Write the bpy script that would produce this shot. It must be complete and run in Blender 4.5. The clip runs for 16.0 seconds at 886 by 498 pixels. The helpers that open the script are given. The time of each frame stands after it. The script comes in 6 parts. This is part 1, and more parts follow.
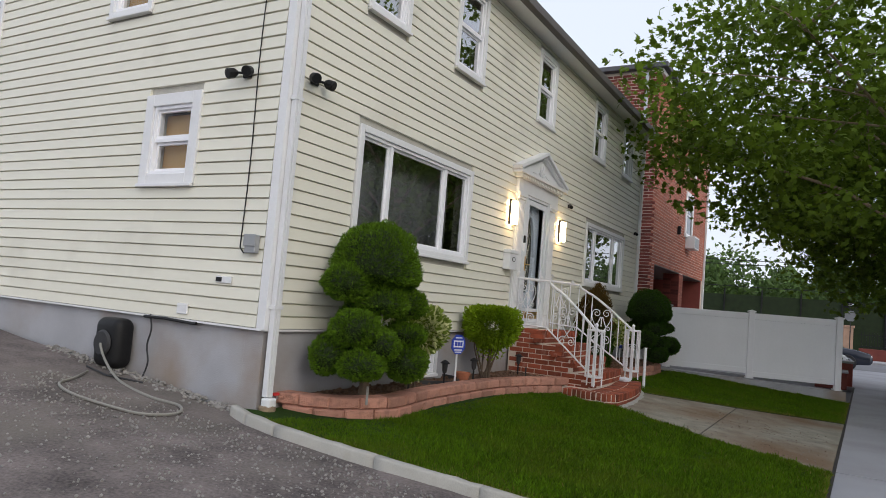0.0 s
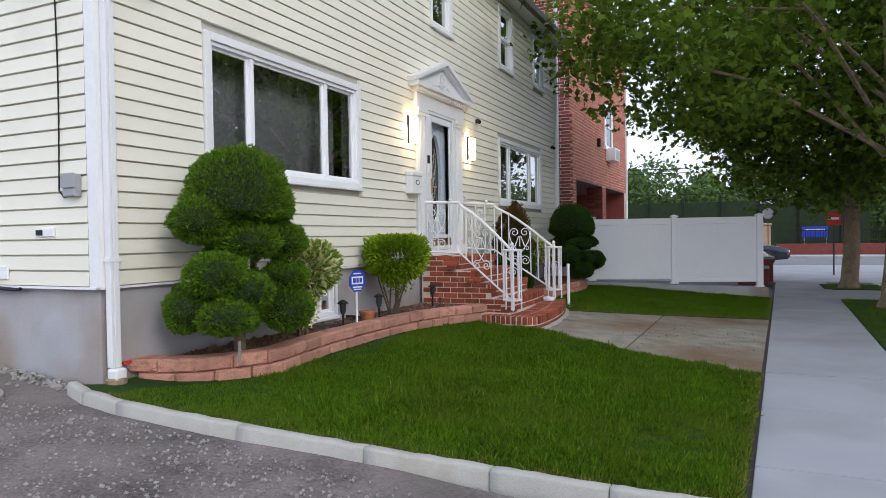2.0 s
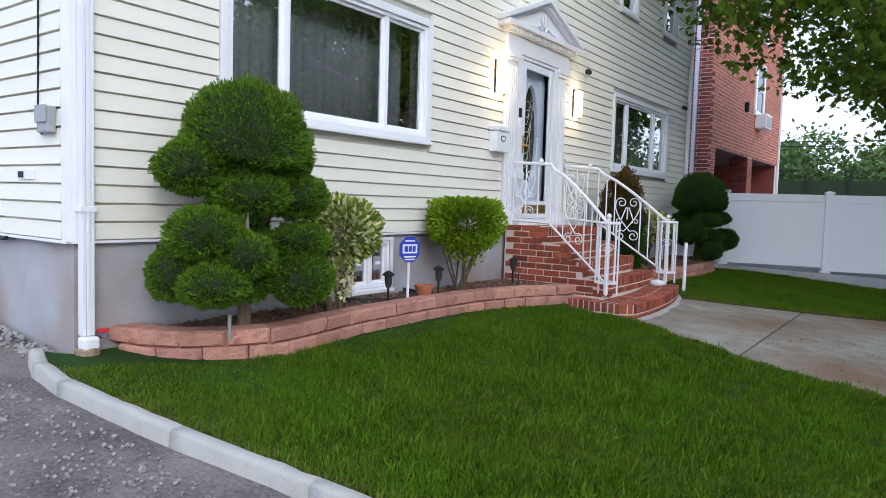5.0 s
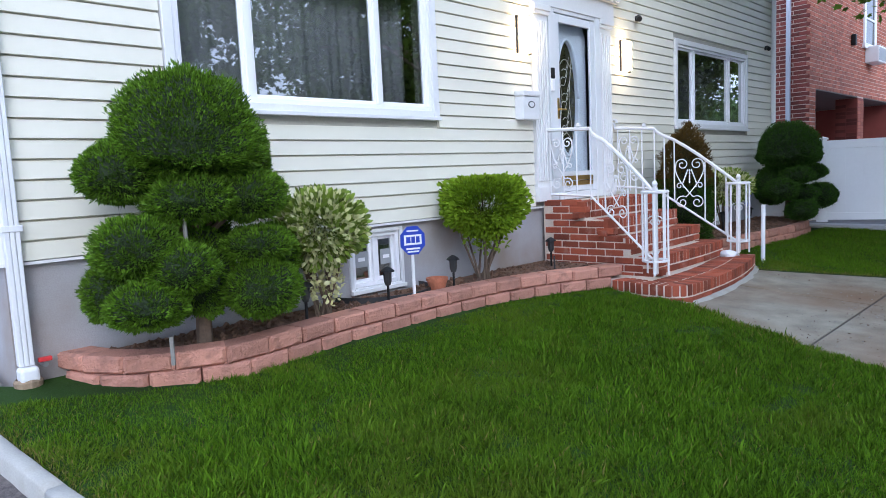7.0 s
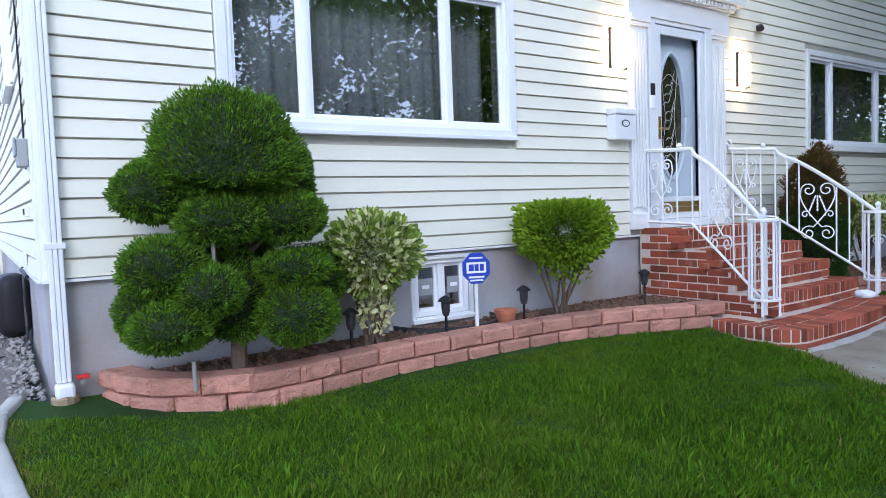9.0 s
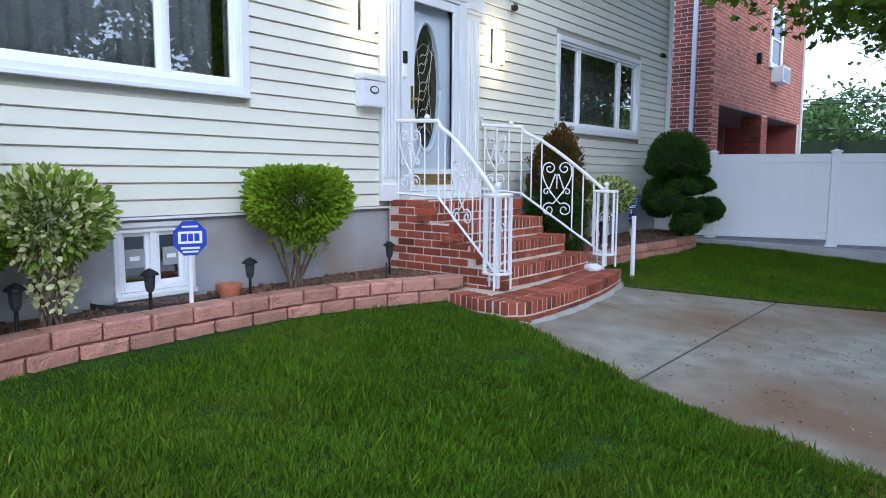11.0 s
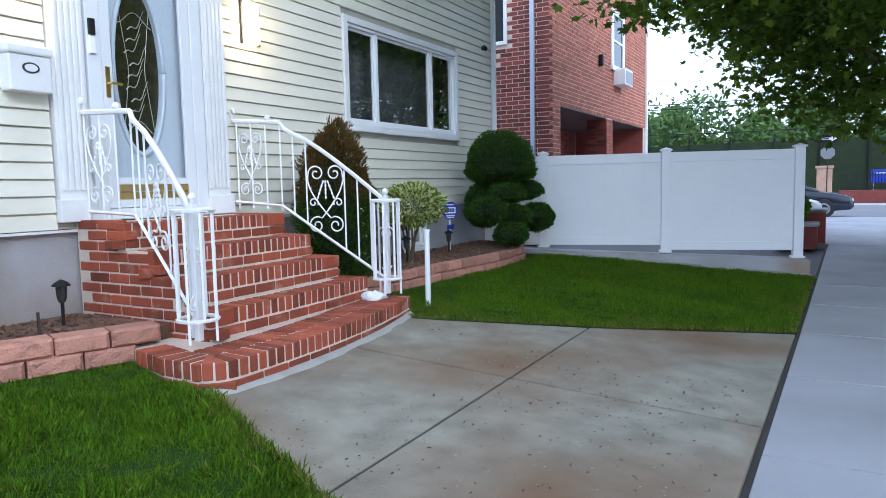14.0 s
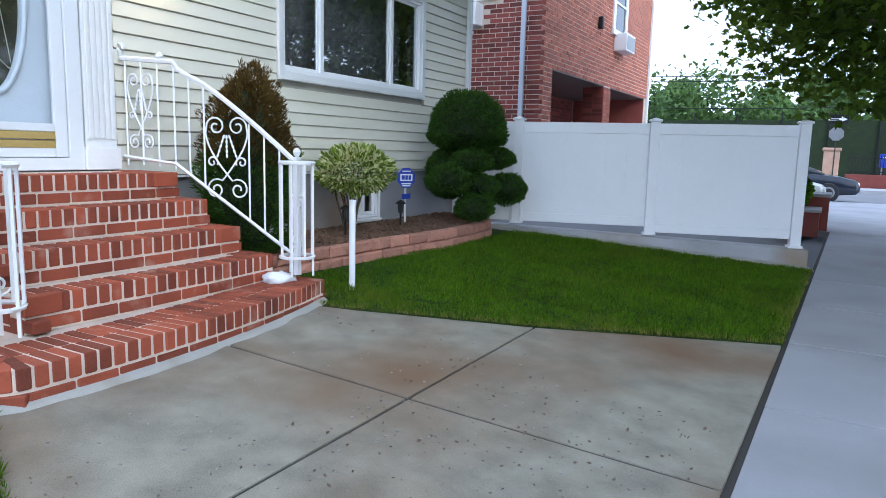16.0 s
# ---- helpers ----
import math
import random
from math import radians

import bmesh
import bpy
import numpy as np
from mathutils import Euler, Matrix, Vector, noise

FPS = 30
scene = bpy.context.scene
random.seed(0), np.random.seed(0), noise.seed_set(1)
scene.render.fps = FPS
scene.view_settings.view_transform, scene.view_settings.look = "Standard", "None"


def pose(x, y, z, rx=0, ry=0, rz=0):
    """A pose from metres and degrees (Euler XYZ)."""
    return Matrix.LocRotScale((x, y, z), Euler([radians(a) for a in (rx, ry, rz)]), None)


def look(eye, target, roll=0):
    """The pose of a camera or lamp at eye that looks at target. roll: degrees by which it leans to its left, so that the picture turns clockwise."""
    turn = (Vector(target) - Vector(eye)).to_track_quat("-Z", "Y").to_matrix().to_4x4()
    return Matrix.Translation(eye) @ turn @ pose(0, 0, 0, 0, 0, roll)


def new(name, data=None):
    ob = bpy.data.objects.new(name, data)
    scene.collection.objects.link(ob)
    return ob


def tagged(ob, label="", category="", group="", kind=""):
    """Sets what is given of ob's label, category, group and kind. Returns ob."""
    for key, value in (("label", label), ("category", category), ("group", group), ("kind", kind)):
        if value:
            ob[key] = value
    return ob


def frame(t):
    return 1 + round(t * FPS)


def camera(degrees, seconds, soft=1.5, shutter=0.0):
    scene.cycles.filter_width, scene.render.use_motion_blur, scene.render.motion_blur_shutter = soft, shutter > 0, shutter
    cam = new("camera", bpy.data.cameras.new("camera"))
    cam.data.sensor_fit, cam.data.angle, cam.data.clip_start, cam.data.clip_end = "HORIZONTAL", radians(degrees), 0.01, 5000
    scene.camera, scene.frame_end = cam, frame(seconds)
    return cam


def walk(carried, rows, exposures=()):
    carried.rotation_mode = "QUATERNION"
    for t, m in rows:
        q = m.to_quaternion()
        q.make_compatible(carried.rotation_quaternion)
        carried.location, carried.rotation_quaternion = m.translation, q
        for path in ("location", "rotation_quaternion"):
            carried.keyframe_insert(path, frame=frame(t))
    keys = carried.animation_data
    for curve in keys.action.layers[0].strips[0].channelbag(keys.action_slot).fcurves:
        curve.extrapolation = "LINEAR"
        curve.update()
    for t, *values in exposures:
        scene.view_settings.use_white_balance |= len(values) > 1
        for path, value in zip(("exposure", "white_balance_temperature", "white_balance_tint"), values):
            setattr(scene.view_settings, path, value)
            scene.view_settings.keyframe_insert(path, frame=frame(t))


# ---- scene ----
cam = camera(66.0, 16.0, soft=0.9)
PATH = [
    (0, (-0.354, 0.27, 1.537), (-1.37, 1.987, 1.684), 4.8),
    (0.5, (-0.337, 0.518, 1.504), (-1.309, 2.263, 1.607), 0.2),
    (1, (-0.328, 0.788, 1.446), (-1.316, 2.525, 1.509), -0.3),
    (1.5, (-0.484, 1.071, 1.492), (-1.343, 2.877, 1.509), 1.4),
    (2, (-0.407, 1.263, 1.471), (-1.249, 3.077, 1.436), -0.9),
    (2.5, (-0.354, 1.477, 1.48), (-1.316, 3.229, 1.422), -0.3),
    (3, (-0.538, 1.776, 1.492), (-1.426, 3.568, 1.451), 1.7),
    (3.5, (-0.447, 1.94, 1.469), (-1.288, 3.75, 1.344), -0.4),
    (3.7, (-0.436, 2.065, 1.455), (-1.371, 3.829, 1.337), -0.2),
    (5.8, (-0.397, 2.994, 1.45), (-1.585, 4.596, 1.306), 1.8),
    (6, (-0.377, 3.125, 1.457), (-1.508, 4.767, 1.298), 2.2),
    (6.5, (-0.29, 3.355, 1.491), (-1.353, 5.036, 1.274), -1.6),
    (7, (-0.277, 3.662, 1.525), (-1.672, 5.079, 1.312), -2.7),
    (7.5, (-0.36, 3.887, 1.473), (-1.866, 5.195, 1.336), -0.2),
    (8, (-0.243, 4.069, 1.48), (-1.838, 5.273, 1.387), -2.4),
    (8.2, (-0.224, 4.124, 1.488), (-1.866, 5.262, 1.392), -1.9),
    (10.3, (-0.24, 4.573, 1.46), (-1.871, 5.718, 1.298), -2.1),
    (10.5, (-0.207, 4.624, 1.495), (-1.751, 5.877, 1.29), -3.4),
    (11, (-0.133, 4.911, 1.447), (-1.384, 6.456, 1.232), 0.3),
    (11.5, (-0.181, 5.193, 1.424), (-1.274, 6.858, 1.244), 2.2),
    (12, (-0.179, 5.517, 1.455), (-1.161, 7.256, 1.358), -0.4),
    (12.5, (-0.073, 5.837, 1.445), (-1.082, 7.56, 1.33), -0.9),
    (13, (-0.14, 6.085, 1.423), (-1.166, 7.792, 1.244), 0.2),
    (13.5, (-0.127, 6.387, 1.437), (-1.053, 8.153, 1.275), -1.7),
    (14, (-0.088, 6.746, 1.402), (-1.062, 8.483, 1.217), -1.2),
    (14.5, (-0.093, 6.977, 1.392), (-1.04, 8.713, 1.092), -0.0),
    (15, (-0.119, 7.29, 1.388), (-1.008, 9.062, 1.125), -1.7),
    (15.5, (-0.047, 7.586, 1.401), (-1.057, 9.293, 1.145), -0.8),
    (16, (-0.083, 7.859, 1.396), (-1.053, 9.585, 1.111), 1.4),
]
EXPOSURES = [(0, 0.12, 6550, 8), (0.5, 0.17, 6550, 8), (1.5, 0.45, 6300, 9), (3.5, 0.8, 5850, 10), (6.0, 0.84, 5550, 10), (7.0, 0.97, 5300, 10), (8.0, 0.98, 5150, 10), (11.0, 0.93, 5150, 8), (13.0, 1.05, 5200, 6), (16.0, 1.2, 5300, 5)]
walk(cam, [(t, look(eye, target, roll)) for t, eye, target, roll in PATH], EXPOSURES)

# ---- world, sun and exposure ----
world = bpy.data.worlds.new("sky")
scene.world = world
world.use_nodes = True
wn, wl = world.node_tree.nodes, world.node_tree.links
sky = wn.new("ShaderNodeTexSky")
sky.sky_type = "NISHITA"
sky.sun_disc = False
sky.sun_elevation = radians(26)
sky.sun_rotation = radians(119)
sky.dust_density = 4.0
sky.ozone_density = 1.0
veil = wn.new("ShaderNodeMix")
veil.data_type = "RGBA"
veil.inputs[0].default_value = 0.72
veil.inputs[7].default_value = (8.7, 9.2, 10.7, 1)
wl.new(sky.outputs[0], veil.inputs[6])
wl.new(veil.outputs[2], wn["Background"].inputs[0])
wn["Background"].inputs[1].default_value = 0.115
sun = new("sun", bpy.data.lights.new("sun", "SUN"))
sun.data.energy = 0.55
sun.data.angle = radians(25)
sun.data.color = (1.0, 0.97, 0.93)
sun.matrix_world = look((0, 0, 30), (-12.5, 7, 23.0))

# ---- materials ----
MATS = {}


def mat(name, col, rough=0.7, metal=0.0, var=0.12, scale=3.0, fine=60.0, bump=0.15, piece=False, stain=None, spec=0.5, island=False,
        trans=0.0):
    """A surface with broad and fine variation of its colour, and fine relief."""
    m = bpy.data.materials.new(name)
    m.use_nodes = True
    n, l = m.node_tree.nodes, m.node_tree.links
    p = n["Principled BSDF"]
    p.inputs["Roughness"].default_value = rough
    p.inputs["Metallic"].default_value = metal
    p.inputs["Specular IOR Level"].default_value = spec
    co = n.new("ShaderNodeTexCoord")
    vec = co.outputs["Object"]
    geo = n.new("ShaderNodeNewGeometry")
    vec = geo.outputs["Position"]
    a = n.new("ShaderNodeTexNoise")
    a.inputs["Scale"].default_value = scale
    a.inputs["Detail"].default_value = 5
    b = n.new("ShaderNodeTexNoise")
    b.inputs["Scale"].default_value = fine
    b.inputs["Detail"].default_value = 3
    l.new(vec, a.inputs["Vector"])
    l.new(vec, b.inputs["Vector"])
    add = n.new("ShaderNodeMath")
    add.operation = "MULTIPLY_ADD"
    l.new(a.outputs[0], add.inputs[0])
    add.inputs[1].default_value = 0.6
    half = n.new("ShaderNodeMath")
    half.operation = "MULTIPLY"
    half.inputs[1].default_value = 0.4
    l.new(b.outputs[0], half.inputs[0])
    l.new(half.outputs[0], add.inputs[2])
    fac = add.outputs[0]
    if piece or island:
        r = n.new("ShaderNodeObjectInfo").outputs["Random"] if piece else geo.outputs["Random Per Island"]
        mix = n.new("ShaderNodeMix")
        mix.inputs[0].default_value = 0.45
        l.new(fac, mix.inputs[2])
        l.new(r, mix.inputs[3])
        fac = mix.outputs[0]
    ramp = n.new("ShaderNodeValToRGB")
    l.new(fac, ramp.inputs[0])
    c = Vector(col)
    lo, hi = c * (1 - var * 1.6), c * (1 + var * 1.3)
    ramp.color_ramp.elements[0].position, ramp.color_ramp.elements[1].position = (0.1, 0.9) if (piece or island) else (0.3, 0.7)
    ramp.color_ramp.elements[0].color = (*lo, 1)
    ramp.color_ramp.elements[1].color = (*[min(v, 0.95) for v in hi], 1)
    out = ramp.outputs[0]
    if stain:
        scol, sscale, lo_, hi_ = stain
        s = n.new("ShaderNodeTexNoise")
        s.inputs["Scale"].default_value = sscale
        s.inputs["Detail"].default_value = 7
        l.new(vec, s.inputs["Vector"])
        mr = n.new("ShaderNodeMapRange")
        mr.inputs[1].default_value, mr.inputs[2].default_value = lo_, hi_
        l.new(s.outputs[0], mr.inputs[0])
        sm = n.new("ShaderNodeMix")
        sm.data_type = "RGBA"
        l.new(mr.outputs[0], sm.inputs[0])
        l.new(out, sm.inputs[6])
        sm.inputs[7].default_value = (*scol, 1)
        out = sm.outputs[2]
    l.new(out, p.inputs["Base Color"])
    if bump:
        bp = n.new("ShaderNodeBump")
        bp.inputs["Strength"].default_value = bump
        bp.inputs["Distance"].default_value = 0.015
        l.new(b.outputs[0], bp.inputs["Height"])
        l.new(bp.outputs[0], p.inputs["Normal"])
    if trans:
        t = n.new("ShaderNodeBsdfTranslucent")
        l.new(out, t.inputs[0])
        ms = n.new("ShaderNodeMixShader")
        ms.inputs[0].default_value = trans
        l.new(p.outputs[0], ms.inputs[1])
        l.new(t.outputs[0], ms.inputs[2])
        l.new(ms.outputs[0], n["Material Output"].inputs[0])
    MATS[name] = m
    return m


def glass_mat(name, col=(0.9, 0.95, 1.0), rough=0.0, clear=0.62, power=2.0, least=0.34):
    """A window pane: clear with a mirror-like reflection."""
    m = bpy.data.materials.new(name)
    m.use_nodes = True
    n, l = m.node_tree.nodes, m.node_tree.links
    g = n.new("ShaderNodeBsdfGlossy")
    g.inputs["Roughness"].default_value = rough
    t = n.new("ShaderNodeBsdfTransparent")
    t.inputs[0].default_value = (*[c * clear for c in col], 1)
    f = n.new("ShaderNodeLayerWeight")
    f.inputs[0].default_value = 0.5
    cube = n.new("ShaderNodeMath")
    cube.operation = "POWER"
    cube.inputs[1].default_value = power
    l.new(f.outputs["Facing"], cube.inputs[0])
    amount = n.new("ShaderNodeMath")
    amount.operation = "MULTIPLY_ADD"
    amount.inputs[1].default_value, amount.inputs[2].default_value = 0.85, least
    l.new(cube.outputs[0], amount.inputs[0])
    mx = n.new("ShaderNodeMixShader")
    l.new(amount.outputs[0], mx.inputs[0])
    l.new(t.outputs[0], mx.inputs[1])
    l.new(g.outputs[0], mx.inputs[2])
    l.new(mx.outputs[0], n["Material Output"].inputs[0])
    return m


def glow_mat(name, col, power):
    m = bpy.data.materials.new(name)
    m.use_nodes = True
    p = m.node_tree.nodes["Principled BSDF"]
    p.inputs["Base Color"].default_value = (*col, 1)
    p.inputs["Emission Color"].default_value = (*col, 1)
    p.inputs["Emission Strength"].default_value = power
    return m


M_SIDING = mat("cream vinyl siding", (0.80, 0.775, 0.655), 0.5, var=0.03, scale=1.2, fine=90, bump=0.05, piece=True, stain=((0.60, 0.57, 0.47), 0.9, 0.58, 0.85))
M_TRIM = mat("white painted trim", (0.80, 0.80, 0.80), 0.4, var=0.03, fine=40, bump=0.03)
M_VINYL = mat("white vinyl", (0.89, 0.89, 0.91), 0.35, var=0.015, fine=25, bump=0.02)
M_FOUND = mat("painted cement foundation", (0.40, 0.40, 0.42), 0.85, var=0.14, scale=1.5, fine=120, bump=0.25, stain=((0.30, 0.24, 0.19), 0.9, 0.47, 0.68))
M_SHEATH = mat("wall sheathing", (0.50, 0.48, 0.42), 0.9)
# the dimness of unlit rooms is put into this grey
M_INSIDE = mat("dark room backing", (0.30, 0.28, 0.26), 0.9)
M_ROOF = mat("grey asphalt shingles", (0.12, 0.12, 0.13), 0.9, var=0.25, fine=80, bump=0.4)
M_GUTTER = mat("white aluminium", (0.78, 0.78, 0.79), 0.35, var=0.03, bump=0.02)
M_EDGE = mat("dark brown drip edge and shaded soffit", (0.10, 0.085, 0.075), 0.5, var=0.1, bump=0.05)
M_GUTTER_BLUE = mat("pale grey painted pipe", (0.55, 0.58, 0.66), 0.4, var=0.04, bump=0.02)
M_SLAB = mat("weathered concrete slab", (0.262, 0.242, 0.192), 0.85, var=0.26, scale=5.0, fine=180, bump=0.25, stain=((0.17, 0.105, 0.058), 0.75, 0.40, 0.66))
M_WALK = mat("pale concrete pavement", (0.345, 0.345, 0.365), 0.85, var=0.06, scale=1.2, fine=160, bump=0.18, stain=((0.27, 0.265, 0.27), 0.7, 0.48, 0.72))
M_JOINT = mat("dark joint filler", (0.05, 0.045, 0.04), 0.95)
M_KERB = mat("whitish concrete kerb", (0.41, 0.395, 0.355), 0.85, var=0.12, fine=120, bump=0.3, stain=((0.30, 0.27, 0.22), 3.0, 0.55, 0.75))
M_ASPHALT = mat("worn asphalt", (0.150, 0.125, 0.118), 0.9, var=0.5, scale=2.4, fine=45, bump=0.9, stain=((0.16, 0.14, 0.12), 0.8, 0.5, 0.75))
M_ROAD = mat("street asphalt", (0.16, 0.16, 0.17), 0.9, var=0.1, scale=0.5, fine=60, bump=0.2)
M_SOIL = mat("dark garden soil", (0.155, 0.088, 0.055), 0.95, var=0.4, scale=8, fine=90, bump=0.8)
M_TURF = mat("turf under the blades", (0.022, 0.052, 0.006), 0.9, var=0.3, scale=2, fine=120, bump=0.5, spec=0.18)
M_GRASS = mat("grass blades", (0.093, 0.181, 0.004), 0.8, var=0.6, scale=1.8, fine=30, bump=0, island=True, trans=0.25, stain=((0.13, 0.18, 0.012), 1.1, 0.5, 0.8), spec=0.18)
M_STRAW = mat("strawy grass blades", (0.22, 0.20, 0.045), 0.85, var=0.4, scale=2.5, fine=30, bump=0, island=True, trans=0.2, spec=0.18)
M_BRICK = mat("red stoop brick", (0.285, 0.066, 0.030), 0.8, var=0.45, scale=6, fine=120, bump=0.35, piece=True, stain=((0.45, 0.24, 0.18), 5, 0.6, 0.8))
M_MORTAR = mat("pale mortar", (0.68, 0.57, 0.48), 0.95, var=0.1, scale=6, fine=150, bump=0.3)
M_BLOCK = mat("split-faced salmon block", (0.50, 0.245, 0.175), 0.9, var=0.25, scale=9, fine=70, bump=1.0, piece=True, stain=((0.30, 0.15, 0.11), 11, 0.52, 0.75))
M_HOUSEBRICK = mat("neighbour red brick", (0.215, 0.052, 0.04), 0.85, var=0.42, scale=4, fine=60, bump=0.2, piece=True)
M_HOUSEBRICK_I = mat("neighbour red brick field", (0.215, 0.052, 0.04), 0.85, var=0.42, scale=4, fine=60, bump=0.2, island=True)
M_FRONTBRICK = mat("neighbour orange front brick", (0.40, 0.125, 0.072), 0.85, var=0.3, scale=4, fine=60, bump=0.2, island=True)
M_IRON = mat("white enamelled iron", (0.80, 0.80, 0.81), 0.35, var=0.03, fine=50, bump=0.05)
M_BLACK = mat("black plastic", (0.012, 0.012, 0.013), 0.5, var=0.2, bump=0.05, spec=0.25)
M_DARK = mat("dark grey rubber", (0.03, 0.03, 0.032), 0.6, var=0.2, bump=0.1)
M_GREYBOX = mat("grey metal box", (0.33, 0.34, 0.35), 0.5, var=0.05, bump=0.05)
M_BRASS = mat("polished brass", (0.70, 0.48, 0.16), 0.28, metal=1.0, var=0.08, bump=0.03)
M_DOOR = mat("white painted door", (0.76, 0.78, 0.80), 0.35, var=0.02, bump=0.02)
M_OVAL = mat("dark bevelled glass", (0.045, 0.040, 0.018), 0.12, var=0.4, scale=12, bump=0.1)
M_CAME = mat("pale brass came", (0.60, 0.54, 0.40), 0.35, metal=0.5, var=0.1)
M_CURTAIN = mat("grey voile curtain", (0.52, 0.51, 0.52), 0.9, var=0.08, scale=6, bump=0.05)
M_BLIND = mat("tan paper blind", (0.55, 0.33, 0.13), 0.85, var=0.06, bump=0.03)
M_BLUE = mat("blue sign plastic", (0.02, 0.05, 0.42), 0.4, var=0.05, bump=0)
M_WHITE = mat("white lettering", (0.82, 0.82, 0.84), 0.5, var=0.02, bump=0)
M_YEW = mat("clipped yew needles", (0.100, 0.190, 0.010), 0.6, var=0.65, scale=16, fine=60, bump=0, island=True, trans=0.06, spec=0.18)
M_YEW_DARK = mat("dark clipped yew needles", (0.05, 0.108, 0.012), 0.7, var=0.58, scale=16, fine=60, bump=0, island=True, trans=0.12, spec=0.18)
# near-black paints the shade deep inside the bushes; the court netting shares it
M_CORESHADE = mat("shaded bush core and dark netting", (0.014, 0.026, 0.006), 0.9, var=0.3)
M_BOXWOOD = mat("bright euonymus leaves", (0.225, 0.34, 0.014), 0.6, var=0.4, scale=6, fine=25, bump=0, island=True, trans=0.2, spec=0.18)
M_VARIEG = mat("variegated euonymus leaves", (0.20, 0.28, 0.03), 0.6, var=0.45, scale=9, fine=30, bump=0, island=True, trans=0.2)
M_CONIFER = mat("bronzed conifer sprays", (0.10, 0.062, 0.014), 0.7, var=0.5, scale=6, fine=25, bump=0, island=True, trans=0.1, spec=0.18)
M_CREAM = mat("cream leaf margins", (0.70, 0.70, 0.36), 0.5, var=0.15, scale=9, bump=0, island=True, trans=0.2)
M_TWIG = mat("grey-brown twigs", (0.14, 0.10, 0.07), 0.9, var=0.2, scale=10)
M_BARK = mat("grey-brown bark", (0.27, 0.20, 0.13), 0.95, var=0.3, scale=6, fine=40, bump=0.8)
M_LEAF = mat("maple leaves", (0.125, 0.195, 0.018), 0.55, var=0.5, scale=0.8, fine=8, bump=0, island=True, trans=0.5, spec=0.18)
M_FARLEAF = mat("distant foliage", (0.08, 0.14, 0.03), 0.8, var=0.5, scale=0.5, fine=4, bump=0, island=True, trans=0.2)
M_PANE = glass_mat("window glass")
M_PANE_SIDE = glass_mat("thin side window glass", clear=0.92, power=5.0, least=0.04)
M_TERRA = mat("terracotta", (0.42, 0.15, 0.08), 0.85, var=0.15, scale=12)
M_LAMP = glow_mat("lit lamp diffuser", (1.0, 0.70, 0.36), 20.0)
M_CARWHITE = mat("white car paint", (0.75, 0.76, 0.78), 0.2, var=0.02, bump=0)
M_CARDARK = mat("dark blue car paint", (0.02, 0.024, 0.04), 0.18, var=0.05, bump=0)
M_CARGLASS = mat("tinted car glass", (0.02, 0.025, 0.03), 0.05, var=0.05, bump=0)
M_RED = mat("red sign paint", (0.55, 0.03, 0.03), 0.5, var=0.05, bump=0)
M_STEEL = mat("galvanised steel", (0.42, 0.43, 0.45), 0.4, metal=0.8, var=0.08)
M_PIER = mat("tan stone pier", (0.42, 0.27, 0.19), 0.9, var=0.15)
M_YELLOW = mat("yellow paint", (0.6, 0.45, 0.05), 0.5)
M_HOSE = mat("pale garden hose", (0.26, 0.25, 0.22), 0.5, var=0.08)
M_LITTER = mat("plaster crumbs", (0.28, 0.265, 0.245), 0.9, var=0.25, island=True)
M_CLOTH = mat("white cloth", (0.78, 0.78, 0.82), 0.8, var=0.03)


